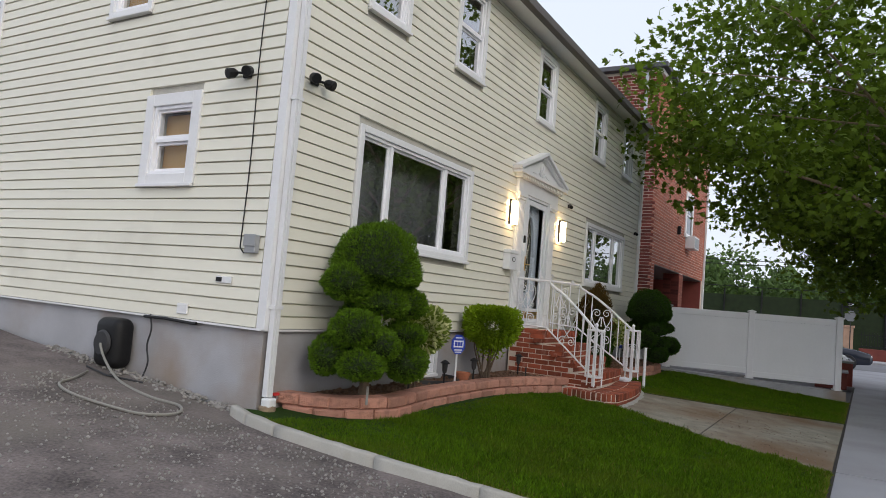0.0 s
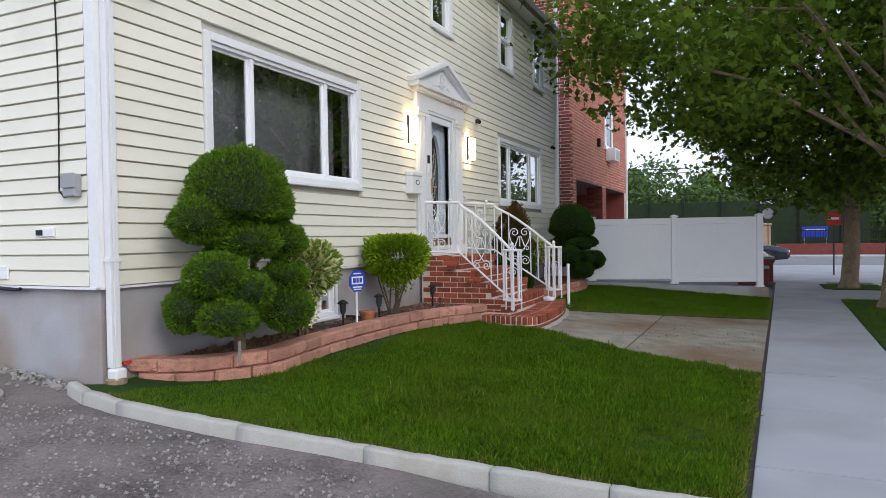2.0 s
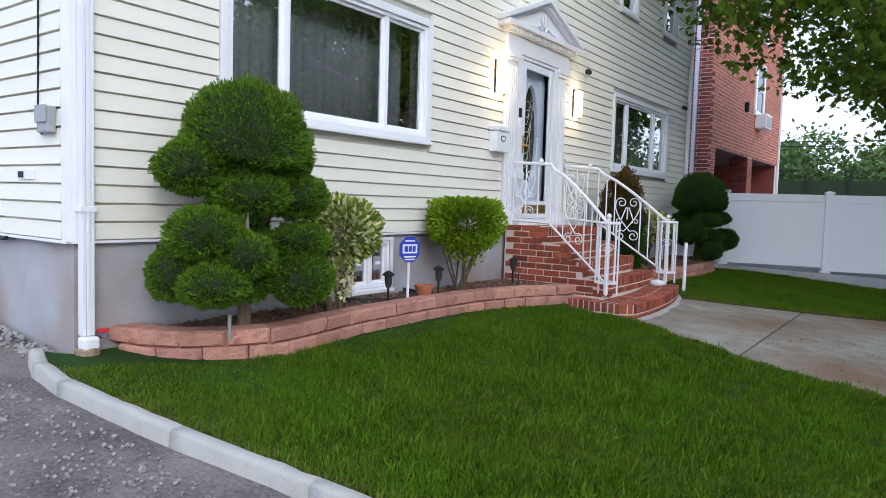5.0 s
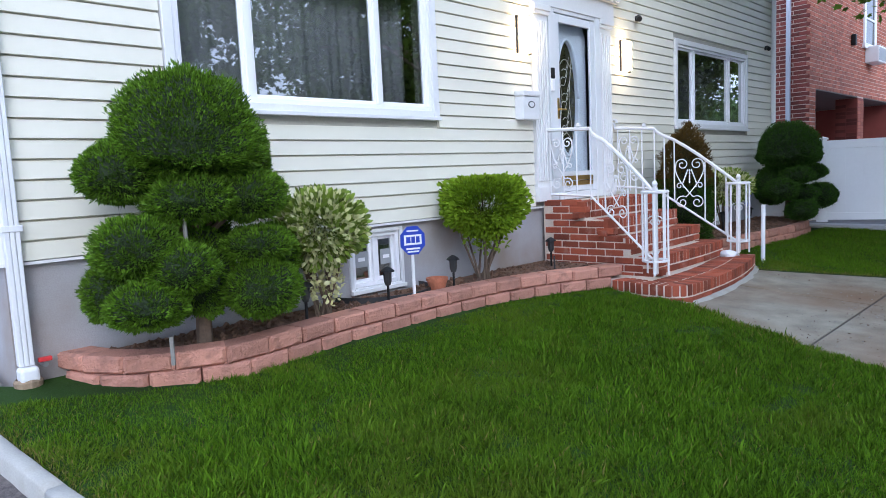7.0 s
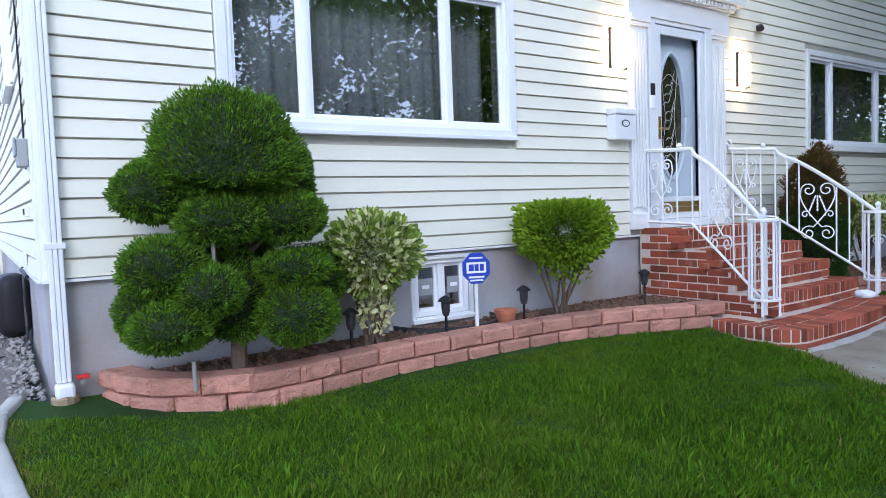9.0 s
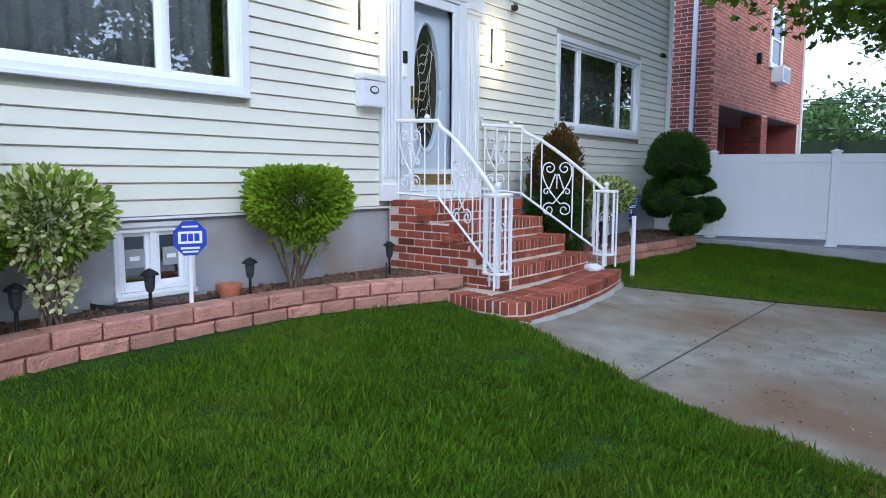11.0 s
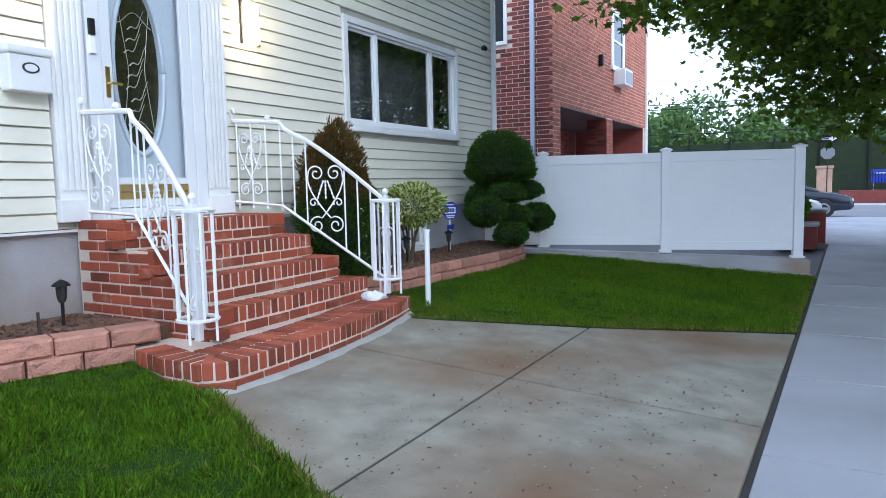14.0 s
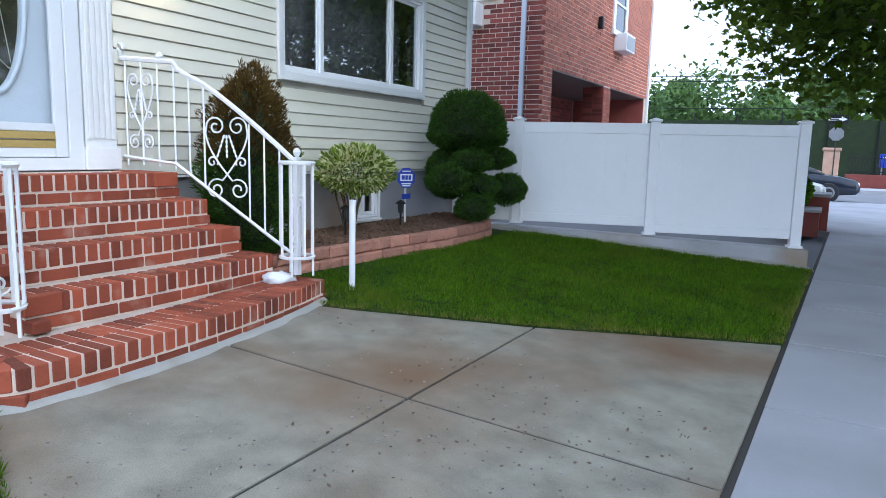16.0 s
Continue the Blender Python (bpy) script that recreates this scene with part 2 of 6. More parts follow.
# ---- shape helpers ----
class Geo:
    """Gathers corners and faces of one mesh."""

    def __init__(self):
        self.v, self.f = [], []

    def box(self, x0, x1, y0, y1, z0, z1, m=None):
        i = len(self.v)
        c = [(x, y, z) for z in (z0, z1) for y in (y0, y1) for x in (x0, x1)]
        self.v += [tuple(m @ Vector(p)) for p in c] if m else c
        self.f += [[i + k for k in q] for q in ((0, 2, 3, 1), (4, 5, 7, 6), (0, 1, 5, 4), (2, 6, 7, 3), (0, 4, 6, 2), (1, 3, 7, 5))]
        return self

    def tube(self, pts, r, n=6, r1=None, flat=None):
        """A rod along points; r1: its radius at the end."""
        pts = [Vector(p) for p in pts]
        i0 = len(self.v)
        up = None
        for k, p in enumerate(pts):
            d = (pts[min(k + 1, len(pts) - 1)] - pts[max(k - 1, 0)]).normalized()
            if up is None:
                up = d.orthogonal().normalized()
            up = (up - d * up.dot(d)).normalized()
            s = d.cross(up)
            rr = r if r1 is None else r + (r1 - r) * k / max(1, len(pts) - 1)
            for j in range(n):
                a = 2 * math.pi * (j + 0.5) / n
                self.v.append(tuple(p + (up * math.cos(a) + s * math.sin(a)) * rr))
        for k in range(len(pts) - 1):
            for j in range(n):
                a, b = i0 + k * n + j, i0 + k * n + (j + 1) % n
                self.f.append([a, b, b + n, a + n])
        self.f.append([i0 + j for j in reversed(range(n))])
        self.f.append([i0 + (len(pts) - 1) * n + j for j in range(n)])
        return self

    def lathe(self, prof, centre=(0, 0, 0), n=16):
        i0 = len(self.v)
        for r, z in prof:
            for j in range(n):
                a = 2 * math.pi * j / n
                self.v.append((centre[0] + r * math.cos(a), centre[1] + r * math.sin(a), centre[2] + z))
        for k in range(len(prof) - 1):
            for j in range(n):
                a, b = i0 + k * n + j, i0 + k * n + (j + 1) % n
                self.f.append([a, b, b + n, a + n])
        self.f.append([i0 + j for j in reversed(range(n))])
        self.f.append([i0 + (len(prof) - 1) * n + j for j in range(n)])
        return self

    def prism(self, outline, z0, z1):
        """An upright solid over a flat outline, which runs anticlockwise."""
        i, n = len(self.v), len(outline)
        self.v += [(x, y, z0) for x, y in outline] + [(x, y, z1) for x, y in outline]
        self.f += [[i + k for k in reversed(range(n))], [i + n + k for k in range(n)]]
        self.f += [[i + k, i + (k + 1) % n, i + n + (k + 1) % n, i + n + k] for k in range(n)]
        return self

    def face(self, *pts):
        i = len(self.v)
        self.v += [tuple(p) for p in pts]
        self.f.append(list(range(i, i + len(pts))))
        return self

    def mesh(self, name, material):
        me = bpy.data.meshes.new(name)
        me.from_pydata(self.v, [], self.f)
        me.materials.append(material)
        me.update()
        return me


def bevelled(ob, width, segments=2):
    b = ob.modifiers.new("bevel", "BEVEL")
    b.width, b.segments, b.limit_method = width, segments, "ANGLE"
    return ob


def smooth(ob):
    ob.data.polygons.foreach_set("use_smooth", [True] * len(ob.data.polygons))
    return ob


def part(name, g, material, parent, label="", bevel=0.0):
    """One mesh object under a thing or a part."""
    ob = new(name, g.mesh(name, material) if isinstance(g, Geo) else g)
    ob.parent = parent
    if parent is not None and parent.matrix_basis != Matrix.Identity(4):
        ob.matrix_parent_inverse = parent.matrix_basis.inverted()
    if bevel:
        bevelled(ob, bevel)
    return tagged(ob, label)


def thing(name, label, category, at=(0, 0, 0), group="", kind=""):
    ob = new(name)
    ob.empty_display_size = 0.1
    ob.location = at
    return tagged(ob, label, category, group, kind)


def solid(name, g, material, label="", category="", group="", kind="", bevel=0.0):
    ob = new(name, g.mesh(name, material))
    if bevel:
        bevelled(ob, bevel)
    return tagged(ob, label, category, group, kind)


def slope(x):
    """The height of the yard, which falls towards the pavement."""
    return 0.075 + 0.088 * max(0.0, -x - 0.22)


def cloud(name, tmpl, pos, size, material, dirs=None, seed=1, droop=0.0, tilt=1.0):
    """Many leaves as one mesh: the flat outline tmpl, in the xy plane and pointing along y, at each place."""
    rng = np.random.default_rng(seed)
    n, k = len(pos), len(tmpl)
    t = np.array([(x, y, z) for x, y, z in tmpl])
    if dirs is None:
        dirs = rng.normal(size=(n, 3))
        dirs[:, 2] -= droop
    d = dirs + rng.normal(size=(n, 3)) * 0.25
    d /= np.linalg.norm(d, axis=1)[:, None] + 1e-9
    a = rng.normal(size=(n, 3))
    a[:, 2] *= tilt
    s = np.cross(d, a)
    s /= np.linalg.norm(s, axis=1)[:, None] + 1e-9
    u = np.cross(s, d)
    sz = (size * rng.uniform(0.65, 1.3, n))[:, None, None]
    v = pos[:, None, :] + sz * (t[None, :, :1] * s[:, None, :] + t[None, :, 1:2] * d[:, None, :] + t[None, :, 2:] * u[:, None, :])
    me = bpy.data.meshes.new(name)
    me.vertices.add(n * k)
    me.vertices.foreach_set("co", v.reshape(-1).astype(np.float32))
    me.loops.add(n * k)
    me.loops.foreach_set("vertex_index", np.arange(n * k, dtype=np.int32))
    me.polygons.add(n)
    me.polygons.foreach_set("loop_start", np.arange(0, n * k, k, dtype=np.int32))
    me.polygons.foreach_set("loop_total", np.full(n, k, dtype=np.int32))
    me.materials.append(material)
    me.update(calc_edges=True)
    return me


NEEDLE = ((-0.13, 0, 0), (0.13, 0, 0), (0.09, 0.65, 0.06), (0, 1, 0.1))
SPRIG = ((-0.09, 0, 0), (0.09, 0, 0), (0.16, 0.45, 0.05), (0.05, 0.62, 0.08), (0, 1, 0.12), (-0.06, 0.62, 0.08), (-0.16, 0.4, 0.05))
OVAL = ((0, 0, 0), (0.28, 0.3, 0.05), (0.25, 0.7, 0.05), (0, 1, 0), (-0.25, 0.7, 0.05), (-0.28, 0.3, 0.05))
MAPLE = ((0, 0, 0), (0.42, 0.12, 0), (0.3, 0.32, 0.05), (0.55, 0.62, 0), (0.2, 0.62, 0.05), (0, 1, 0), (-0.2, 0.62, 0.05), (-0.55, 0.62, 0), (-0.3, 0.32, 0.05), (-0.42, 0.12, 0))


def blob(g, c, r, seed=0, rough=0.05, n=14, low=1.0):
    """An uneven rounded lump."""
    i0 = len(g.v)
    for k in range(n + 1):
        th = math.pi * k / n
        for j in range(2 * n):
            ph = math.pi * j / n
            d = Vector((math.sin(th) * math.cos(ph), math.sin(th) * math.sin(ph), math.cos(th)))
            q = 1 + rough * (2 * noise.noise(d * 2.2 + Vector((seed * 3.1, 0, 0))) + 0.9 * noise.noise(d * 6.5 + Vector((0, seed * 1.7, 0))))
            g.v.append((c[0] + d.x * r[0] * q, c[1] + d.y * r[1] * q, c[2] + d.z * r[2] * q * (low if d.z < 0 else 1)))
    for k in range(n):
        for j in range(2 * n):
            a, b = i0 + k * 2 * n + j, i0 + k * 2 * n + (j + 1) % (2 * n)
            g.f.append([a, a + 2 * n, b + 2 * n, b])


def shell(c, r, n, seed, rough=0.05, inner=0.93, outer=1.02, low=1.0):
    """Places on an uneven lump's skin, and the ways outward."""
    rng = np.random.default_rng(seed)
    d = rng.normal(size=(n, 3))
    d /= np.linalg.norm(d, axis=1)[:, None]
    q = np.array([1 + rough * (2 * noise.noise(Vector(v) * 2.2 + Vector((seed * 3.1, 0, 0))) + 0.9 * noise.noise(Vector(v) * 6.5 + Vector((0, seed * 1.7, 0)))) for v in d])
    q *= rng.uniform(inner, outer, n)
    r = np.array(r)
    nrm = d / r
    nrm /= np.linalg.norm(nrm, axis=1)[:, None]
    out = d * r * q[:, None]
    out[:, 2] *= np.where(out[:, 2] < 0, low, 1.0)
    return np.array(c) + out, nrm


# ---- ground ----
g = Geo()
g.face((-400, -400, -0.05), (400, -400, -0.05), (400, 400, -0.05), (-400, 400, -0.05))
solid("ground", g, M_ROAD, "dark earth and asphalt ground sheet", "ground", kind="structure")


def edge_x(y):
    """The pavement's edge on the yard's side."""
    return -0.47 + 0.0263 * (y - 5.33)


def sheet(name, outline, material, label, category, thick=0.25, lift=0.0, fall=True):
    """A slab over an outline whose top follows the yard's fall."""
    g = Geo()
    n = len(outline)
    top = [(x, y, (slope(x) if fall else 0.075) + lift) for x, y in outline]
    g.v = top + [(x, y, -0.12) for x, y, z in top]
    g.f = [list(range(n))] + [[k, n + k, n + (k + 1) % n, (k + 1) % n] for k in range(n)]
    return solid(name, g, material, label, category, kind="structure")


# driveway
G0 = Geo()
xs = np.linspace(-16, -0.5, 60)
ys = np.linspace(-8, 4.5, 50)
vid = {}
for i, x in enumerate(xs):
    for j, y in enumerate(ys):
        vid[i, j] = len(G0.v)
        G0.v.append((x, y, slope(max(x, -9)) - 0.035 + 0.012 * noise.noise(Vector((x * 1.3, y * 1.3, 0)))))
for i in range(len(xs) - 1):
    for j in range(len(ys) - 1):
        G0.f.append([vid[i, j], vid[i + 1, j], vid[i + 1, j + 1], vid[i, j + 1]])
smooth(solid("driveway", G0, M_ASPHALT, "worn reddish-grey asphalt driveway beside the house", "driveway", kind="structure"))

# lawns, with the flared concrete apron between them
flare_l = [(-3.05, 9.33), (-2.5, 9.04), (-1.77, 8.73), (-1.23, 8.54), (edge_x(8.4) - 0.01, 8.39)]
flare_r = [(-3.0, 11.42), (-1.73, 12.15), (edge_x(13.17) - 0.01, 13.17)]
kerb_line = [(-4.72, 4.36), (-4.45, 4.27), (-4.1, 4.24), (-3.2, 4.32), (-2.4, 4.43), (-1.7, 4.54), (-1.1, 4.65), (-0.56, 4.77)]
lawn_1 = [(x, y + 0.125) for x, y in kerb_line] + [(edge_x(4.95) - 0.01, 4.95), *reversed(flare_l), (-3.6, 9.45), (-4.6, 9.45), (-4.6, 4.6)]
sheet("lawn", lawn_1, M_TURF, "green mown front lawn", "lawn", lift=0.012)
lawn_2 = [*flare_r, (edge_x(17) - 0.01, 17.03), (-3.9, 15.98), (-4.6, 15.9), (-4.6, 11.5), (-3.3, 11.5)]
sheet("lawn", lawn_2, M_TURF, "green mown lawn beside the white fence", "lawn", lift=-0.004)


def inside(p, poly):
    x, y = p
    hit = False
    for (x0, y0), (x1, y1) in zip(poly, poly[1:] + poly[:1]):
        if (y0 > y) != (y1 > y) and x < (x1 - x0) * (y - y0) / (y1 - y0) + x0:
            hit = not hit
    return hit


def edge_gap(x, y, poly):
    """The distance from a place to the nearest side of an outline."""
    best = 9.0
    for (x0, y0), (x1, y1) in zip(poly, poly[1:] + poly[:1]):
        dx, dy = x1 - x0, y1 - y0
        t = max(0.0, min(1.0, ((x - x0) * dx + (y - y0) * dy) / (dx * dx + dy * dy + 1e-9)))
        best = min(best, math.hypot(x - x0 - dx * t, y - y0 - dy * t))
    return best


def grass(name, poly, density, seed, label, height=0.038, z=None, skip=None, dry=0.0):
    """Blades of grass over an outline; dry: the width of a strawy margin along its sides."""
    rng = np.random.default_rng(seed)
    a = np.array(poly)
    lo, hi = a.min(0), a.max(0)
    n = int((hi - lo).prod() * density)
    q = rng.uniform(lo, hi, (n, 2))
    ok = np.zeros(n, bool)
    for i, p in enumerate(q):
        ok[i] = inside(p, poly) and not (skip and skip(*p))
    q = q[ok]
    zz = np.array([z if z is not None else slope(x) + 0.01 for x, y in q])
    pos = np.column_stack([q, zz])
    lean = np.array([noise.noise_vector(Vector((x * 5, y * 5, 1))) for x, y in q])
    d = rng.normal(size=pos.shape) * 0.38 + lean * 0.55
    d[:, 2] = 1
    tall = np.array([(0.85 + 0.6 * noise.noise(Vector((x * 1.7, y * 1.7, 3))) + 0.5 * noise.noise(Vector((x * 7, y * 7, 5)))) * min(1.0, 0.55 + 0.5 * max(0, x + 3.9)) for x, y in q])
    tall = np.maximum(tall, 0.3) * np.where(rng.random(len(q)) < 0.03, 1.5, 1.0)
    blade = ((-0.06, 0, 0), (0.06, 0, 0), (0.035, 0.6, 0.1), (0.0, 1.0, 0.32))
    if dry:
        gap = np.array([edge_gap(x, y, poly) for x, y in q])
        straw = rng.random(len(q)) < 0.75 * np.exp(-gap / dry) + 0.05
        me = cloud("dry_grass", blade, pos[straw], (height * tall)[straw] * 0.85, M_STRAW, d[straw], seed + 50)
        tagged(new("dry_grass", me), "strawy yellow blades among the grass", "grass", kind="stuff")
        pos, d, tall = pos[~straw], d[~straw], tall[~straw]
    me = cloud(name, blade, pos, height * tall, M_GRASS, d, seed)
    return tagged(new(name, me), label, "grass", kind="stuff")


def on_bed(x, y):
    if y < 9.5:
        return x < -3.93 - (0.5 * max(0, 5.3 - y)) + max(0, (y - 8.3) * 0.28)
    return x < -3.63


grass("grass", lawn_1, 15000, 3, "short green grass blades of the front lawn", height=0.052, skip=on_bed, dry=0.06)
grass("grass", [(x, y - 0.14) for x, y in flare_l[1:]] + [(x, y + 0.02) for x, y in reversed(flare_l[1:])], 9000, 8, "longer grass blades leaning over the edge of the apron", height=0.042)
grass("grass", lawn_2, 10000, 4, "short green grass blades by the fence", height=0.040, skip=on_bed, dry=0.05)

# apron slabs, four panels with open joints
jx, jy = -1.755, 10.53
GAP = 0.008


def line(p, q, x):
    return p[1] + (q[1] - p[1]) * (x - p[0]) / (q[0] - p[0])


def border(pts, x):
    for p, q in zip(pts, pts[1:]):
        if p[0] <= x <= q[0]:
            return line(p, q, x)
    return pts[0][1] if x < pts[0][0] else pts[-1][1]


apron = thing("apron", "weathered brownish concrete apron before the steps", "paving", kind="structure")
for x0, x1 in ((-3.3, jx - GAP), (jx + GAP, -0.30)):
    for side in (0, 1):
        pts = flare_l if side == 0 else flare_r
        steps = np.linspace(x0, x1, 7)
        edge = [(x if x < -0.4 else edge_x(border(pts, x)) - 0.016, border(pts, x)) for x in steps]
        mid = [(x if x < -0.4 else edge_x(jy) - 0.016, jy + 0.07 * (x - jx) + (-0.011 if side == 0 else 0.011)) for x in (x0, x1)]
        out = edge + mid[::-1] if side == 0 else mid + edge[::-1]
        g = Geo()
        n = len(out)
        g.v = [(x, y, slope(x) + 0.004) for x, y in out] + [(x, y, -0.1) for x, y in out]
        g.f = [list(range(n))] + [[k, n + k, n + (k + 1) % n, (k + 1) % n] for k in range(n)]
        part("concrete_panel", g, M_SLAB, apron, bevel=0.005)
g = Geo()
o = [(-3.3, 8.9), (-0.42, 8.5), (-0.32, 13.0), (-3.3, 11.2)]
g.v = [(x, y, slope(x) - 0.005) for x, y in o] + [(x, y, -0.11) for x, y in o]
g.f = [[0, 1, 2, 3]] + [[k, 4 + k, 4 + (k + 1) % 4, (k + 1) % 4] for k in range(4)]
part("joint_filler", g, M_JOINT, apron)

# pavement panels
pave = thing("pavement", "pale concrete pavement in square panels", "pavement", kind="structure")
y = -8.0
cuts = [10.27 + 1.52 * k for k in range(-12, 9)]
for y0, y1 in zip(cuts, cuts[1:]):
    g = Geo()
    o = [(edge_x(y0) + 0.018, y0 + 0.010), (edge_x(y0) + 1.24, y0 + 0.010), (edge_x(y1) + 1.24, y1 - 0.010), (edge_x(y1) + 0.018, y1 - 0.010)]
    g.prism(o, -0.1, 0.075 + 0.004 * (hash((round(y0, 1), 3)) % 3 - 1) * 0.5)
    part("concrete_panel", g, M_WALK, pave, bevel=0.006)
g = Geo()
g.prism([(edge_x(-8) - 0.02, -8), (edge_x(-8) + 1.2, -8), (edge_x(22.3) + 1.2, 22.3), (edge_x(22.3) - 0.02, 22.3)], -0.1, 0.064)
part("joint_filler", g, M_JOINT, pave)
g = Geo()
g.prism([(-8, 22.5), (8, 22.5), (8, 33.4), (-8, 33.4)], -0.08, 0.07)
solid("pavement", g, M_WALK, "broad pale concrete pavement at the corner", "pavement", kind="structure")

# verge with grass, street kerb, streets
verge = [(edge_x(-8) + 1.25, -8), (2.2, -8), (2.3, 17.3), (edge_x(17.3) + 1.25, 17.3)]
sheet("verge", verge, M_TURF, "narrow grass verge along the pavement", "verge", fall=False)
grass("grass", [(edge_x(4) + 1.25, 4), (2.2, 4), (2.3, 17.3), (edge_x(17.3) + 1.25, 17.3)], 1500, 5, "grass blades of the street verge", z=0.07)
g = Geo()
g.prism([(1.0, 19.9), (2.3, 19.9), (2.3, 21.6), (1.0, 21.6)], -0.1, 0.085)
solid("tree_pit", g, M_TURF, "small grassy tree pit in the pavement", "tree pit", kind="structure")
grass("grass", [(1.02, 19.9), (2.3, 19.9), (2.3, 21.6), (1.02, 21.6)], 1200, 6, "tufts of grass in the tree pit", z=0.085)
g = Geo()
g.prism([(1.03, 17.35), (2.3, 17.35), (2.3, 19.85), (1.03, 19.85)], -0.1, 0.072)
solid("pavement", g, M_WALK, "concrete patch in the verge", "pavement", kind="structure")
g = Geo()
g.box(2.3, 2.45, -30, 22.5, -0.1, 0.075)
solid("street_kerb", g, M_KERB, "pale concrete street kerb", "kerb", kind="structure", bevel=0.015)
g = Geo()
g.box(2.45, 11, -60, 30, -0.1, -0.04)
solid("road", g, M_ROAD, "grey asphalt street beside the pavement", "road", kind="structure")
g = Geo()
g.box(-60, 60, 33.4, 43.0, -0.1, 0.0)
solid("road", g, M_ROAD, "grey asphalt cross street", "road", kind="structure")
g = Geo()
g.box(-60, 60, 43.0, 46.0, -0.1, 0.12)
solid("pavement", g, M_WALK, "pale pavement across the street", "pavement", kind="structure")

# lawn kerb by the driveway, in lengths
kerb = thing("lawn_kerb", "whitish worn concrete kerb between lawn and driveway", "kerb", kind="structure")
samples = []
for (x0, y0), (x1, y1) in zip(kerb_line, kerb_line[1:]):
    for k in range(8):
        samples.append((x0 + (x1 - x0) * k / 8, y0 + (y1 - y0) * k / 8))
samples.append(kerb_line[-1])
for k0 in range(0, len(samples) - 1, 8):
    seg = samples[k0:k0 + 9]
    g = Geo()
    for i, (x, y) in enumerate(seg):
        w = 0.004 * noise.noise(Vector((x * 9, y * 9, 1)))
        s = slope(x) + 0.045 + w
        xx = x + (0.004 if i == 0 else -0.004 if i == len(seg) - 1 else 0)
        g.v += [(xx, y + 0.025 + w, slope(x) - 0.12), (xx, y + 0.036 + w, s - 0.014), (xx, y + 0.048, s), (xx, y + 0.108, s + w), (xx, y + 0.120, s - 0.012), (xx, y + 0.126, slope(x) - 0.12)]
    for i in range(len(seg) - 1):
        for j in range(5):
            a = i * 6 + j
            g.f.append([a, a + 6, a + 7, a + 1])
    g.f += [[0, 1, 2, 3, 4, 5], [(len(seg) - 1) * 6 + j for j in (5, 4, 3, 2, 1, 0)]]
    smooth(part("kerb_stone", g, M_KERB, kerb))

# ---- the house ----
WX, SY, FY = -4.63, 4.60, 16.57           # front face, near side, far side
BASE, EAVE, BACK = 1.158, 5.80, -13.0
PITCH = 0.114
WINDOWS = {                               # y0, y1, z0, z1 of the clear openings
    "big": (5.70, 8.02, 2.10, 3.17), "small": (12.80, 15.26, 2.10, 3.17), "door": (9.88, 10.68, 1.26, 3.20),
    "up1": (5.66, 6.28, 4.50, 5.56), "up2": (7.46, 8.10, 4.50, 5.56), "up3": (10.08, 10.70, 4.54, 5.56), "up4": (12.90, 13.52, 4.56, 5.56), "up5": (14.92, 15.54, 4.62, 5.56)}
SIDEWINS = {"low": (-6.42, -5.84, 2.54, 3.23), "up": (-7.30, -6.72, 4.34, 5.40), "upfar": (-10.3, -9.72, 4.36, 5.40)}
CELLAR = {"a": (7.06, 7.58, 0.64, 1.08), "b": (13.9, 14.42, 0.62, 1.08)}


def welded(g):
    """Joins the corners that touch."""
    seen, remap, v = {}, [], []
    for q in g.v:
        k = tuple(round(c, 5) for c in q)
        if k not in seen:
            seen[k] = len(v)
            v.append(q)
        remap.append(seen[k])
    faces = [[remap[i] for i in f] for f in g.f]
    twice = {}
    for f in faces:
        twice.setdefault(frozenset(f), []).append(f)
    g.v, g.f = v, [f[0] for f in twice.values() if len(f) == 1]
    return g


def wall_mesh(g, put, u0, u1, z0, z1, holes):
    """A wall with rectangular holes, cut into blocks; put(u0, u1, z0, z1) adds one."""
    us = sorted({u0, u1, *[h[0] for h in holes], *[h[1] for h in holes]})
    zs = sorted({z0, z1, *[h[2] for h in holes], *[h[3] for h in holes]})
    for za, zb in zip(zs, zs[1:]):
        for a, b in zip(us, us[1:]):
            if not any(h[0] < (a + b) / 2 < h[1] and h[2] < (za + zb) / 2 < h[3] for h in holes):
                put(a, b, za, zb)


g = Geo()
wall_mesh(g, lambda a, b, c, d: g.box(WX - 0.2, WX - 0.02, a, b, c, d), SY + 0.02, FY, BASE, EAVE, list(WINDOWS.values()))
wall_front = solid("wall_front", welded(g), M_SHEATH, "cream vinyl-sided front wall of the house", "wall", kind="structure")
g = Geo()
wall_mesh(g, lambda a, b, c, d: g.box(a, b, SY + 0.02, SY + 0.2, c, d), BACK, WX - 0.2, BASE, EAVE, list(SIDEWINS.values()))
wall_side = solid("wall_side", welded(g), M_SHEATH, "cream vinyl-sided side wall of the house", "wall", kind="structure")
g = Geo()
g.box(BACK, WX - 0.2, FY - 0.2, FY, BASE, EAVE)
g.box(BACK - 0.2, BACK, SY, FY, 0, EAVE)
solid("wall_back", g, M_SIDING, "plain far walls of the house", "wall", kind="structure")
g = Geo()
wall_mesh(g, lambda a, b, c, d: g.box(WX - 0.25, WX - 0.035, a, b, c, d), SY + 0.035, FY, 0.0, BASE - 0.005, list(CELLAR.values()))
solid("foundation", welded(g), M_FOUND, "grey painted cement foundation with stains", "foundation", kind="structure")
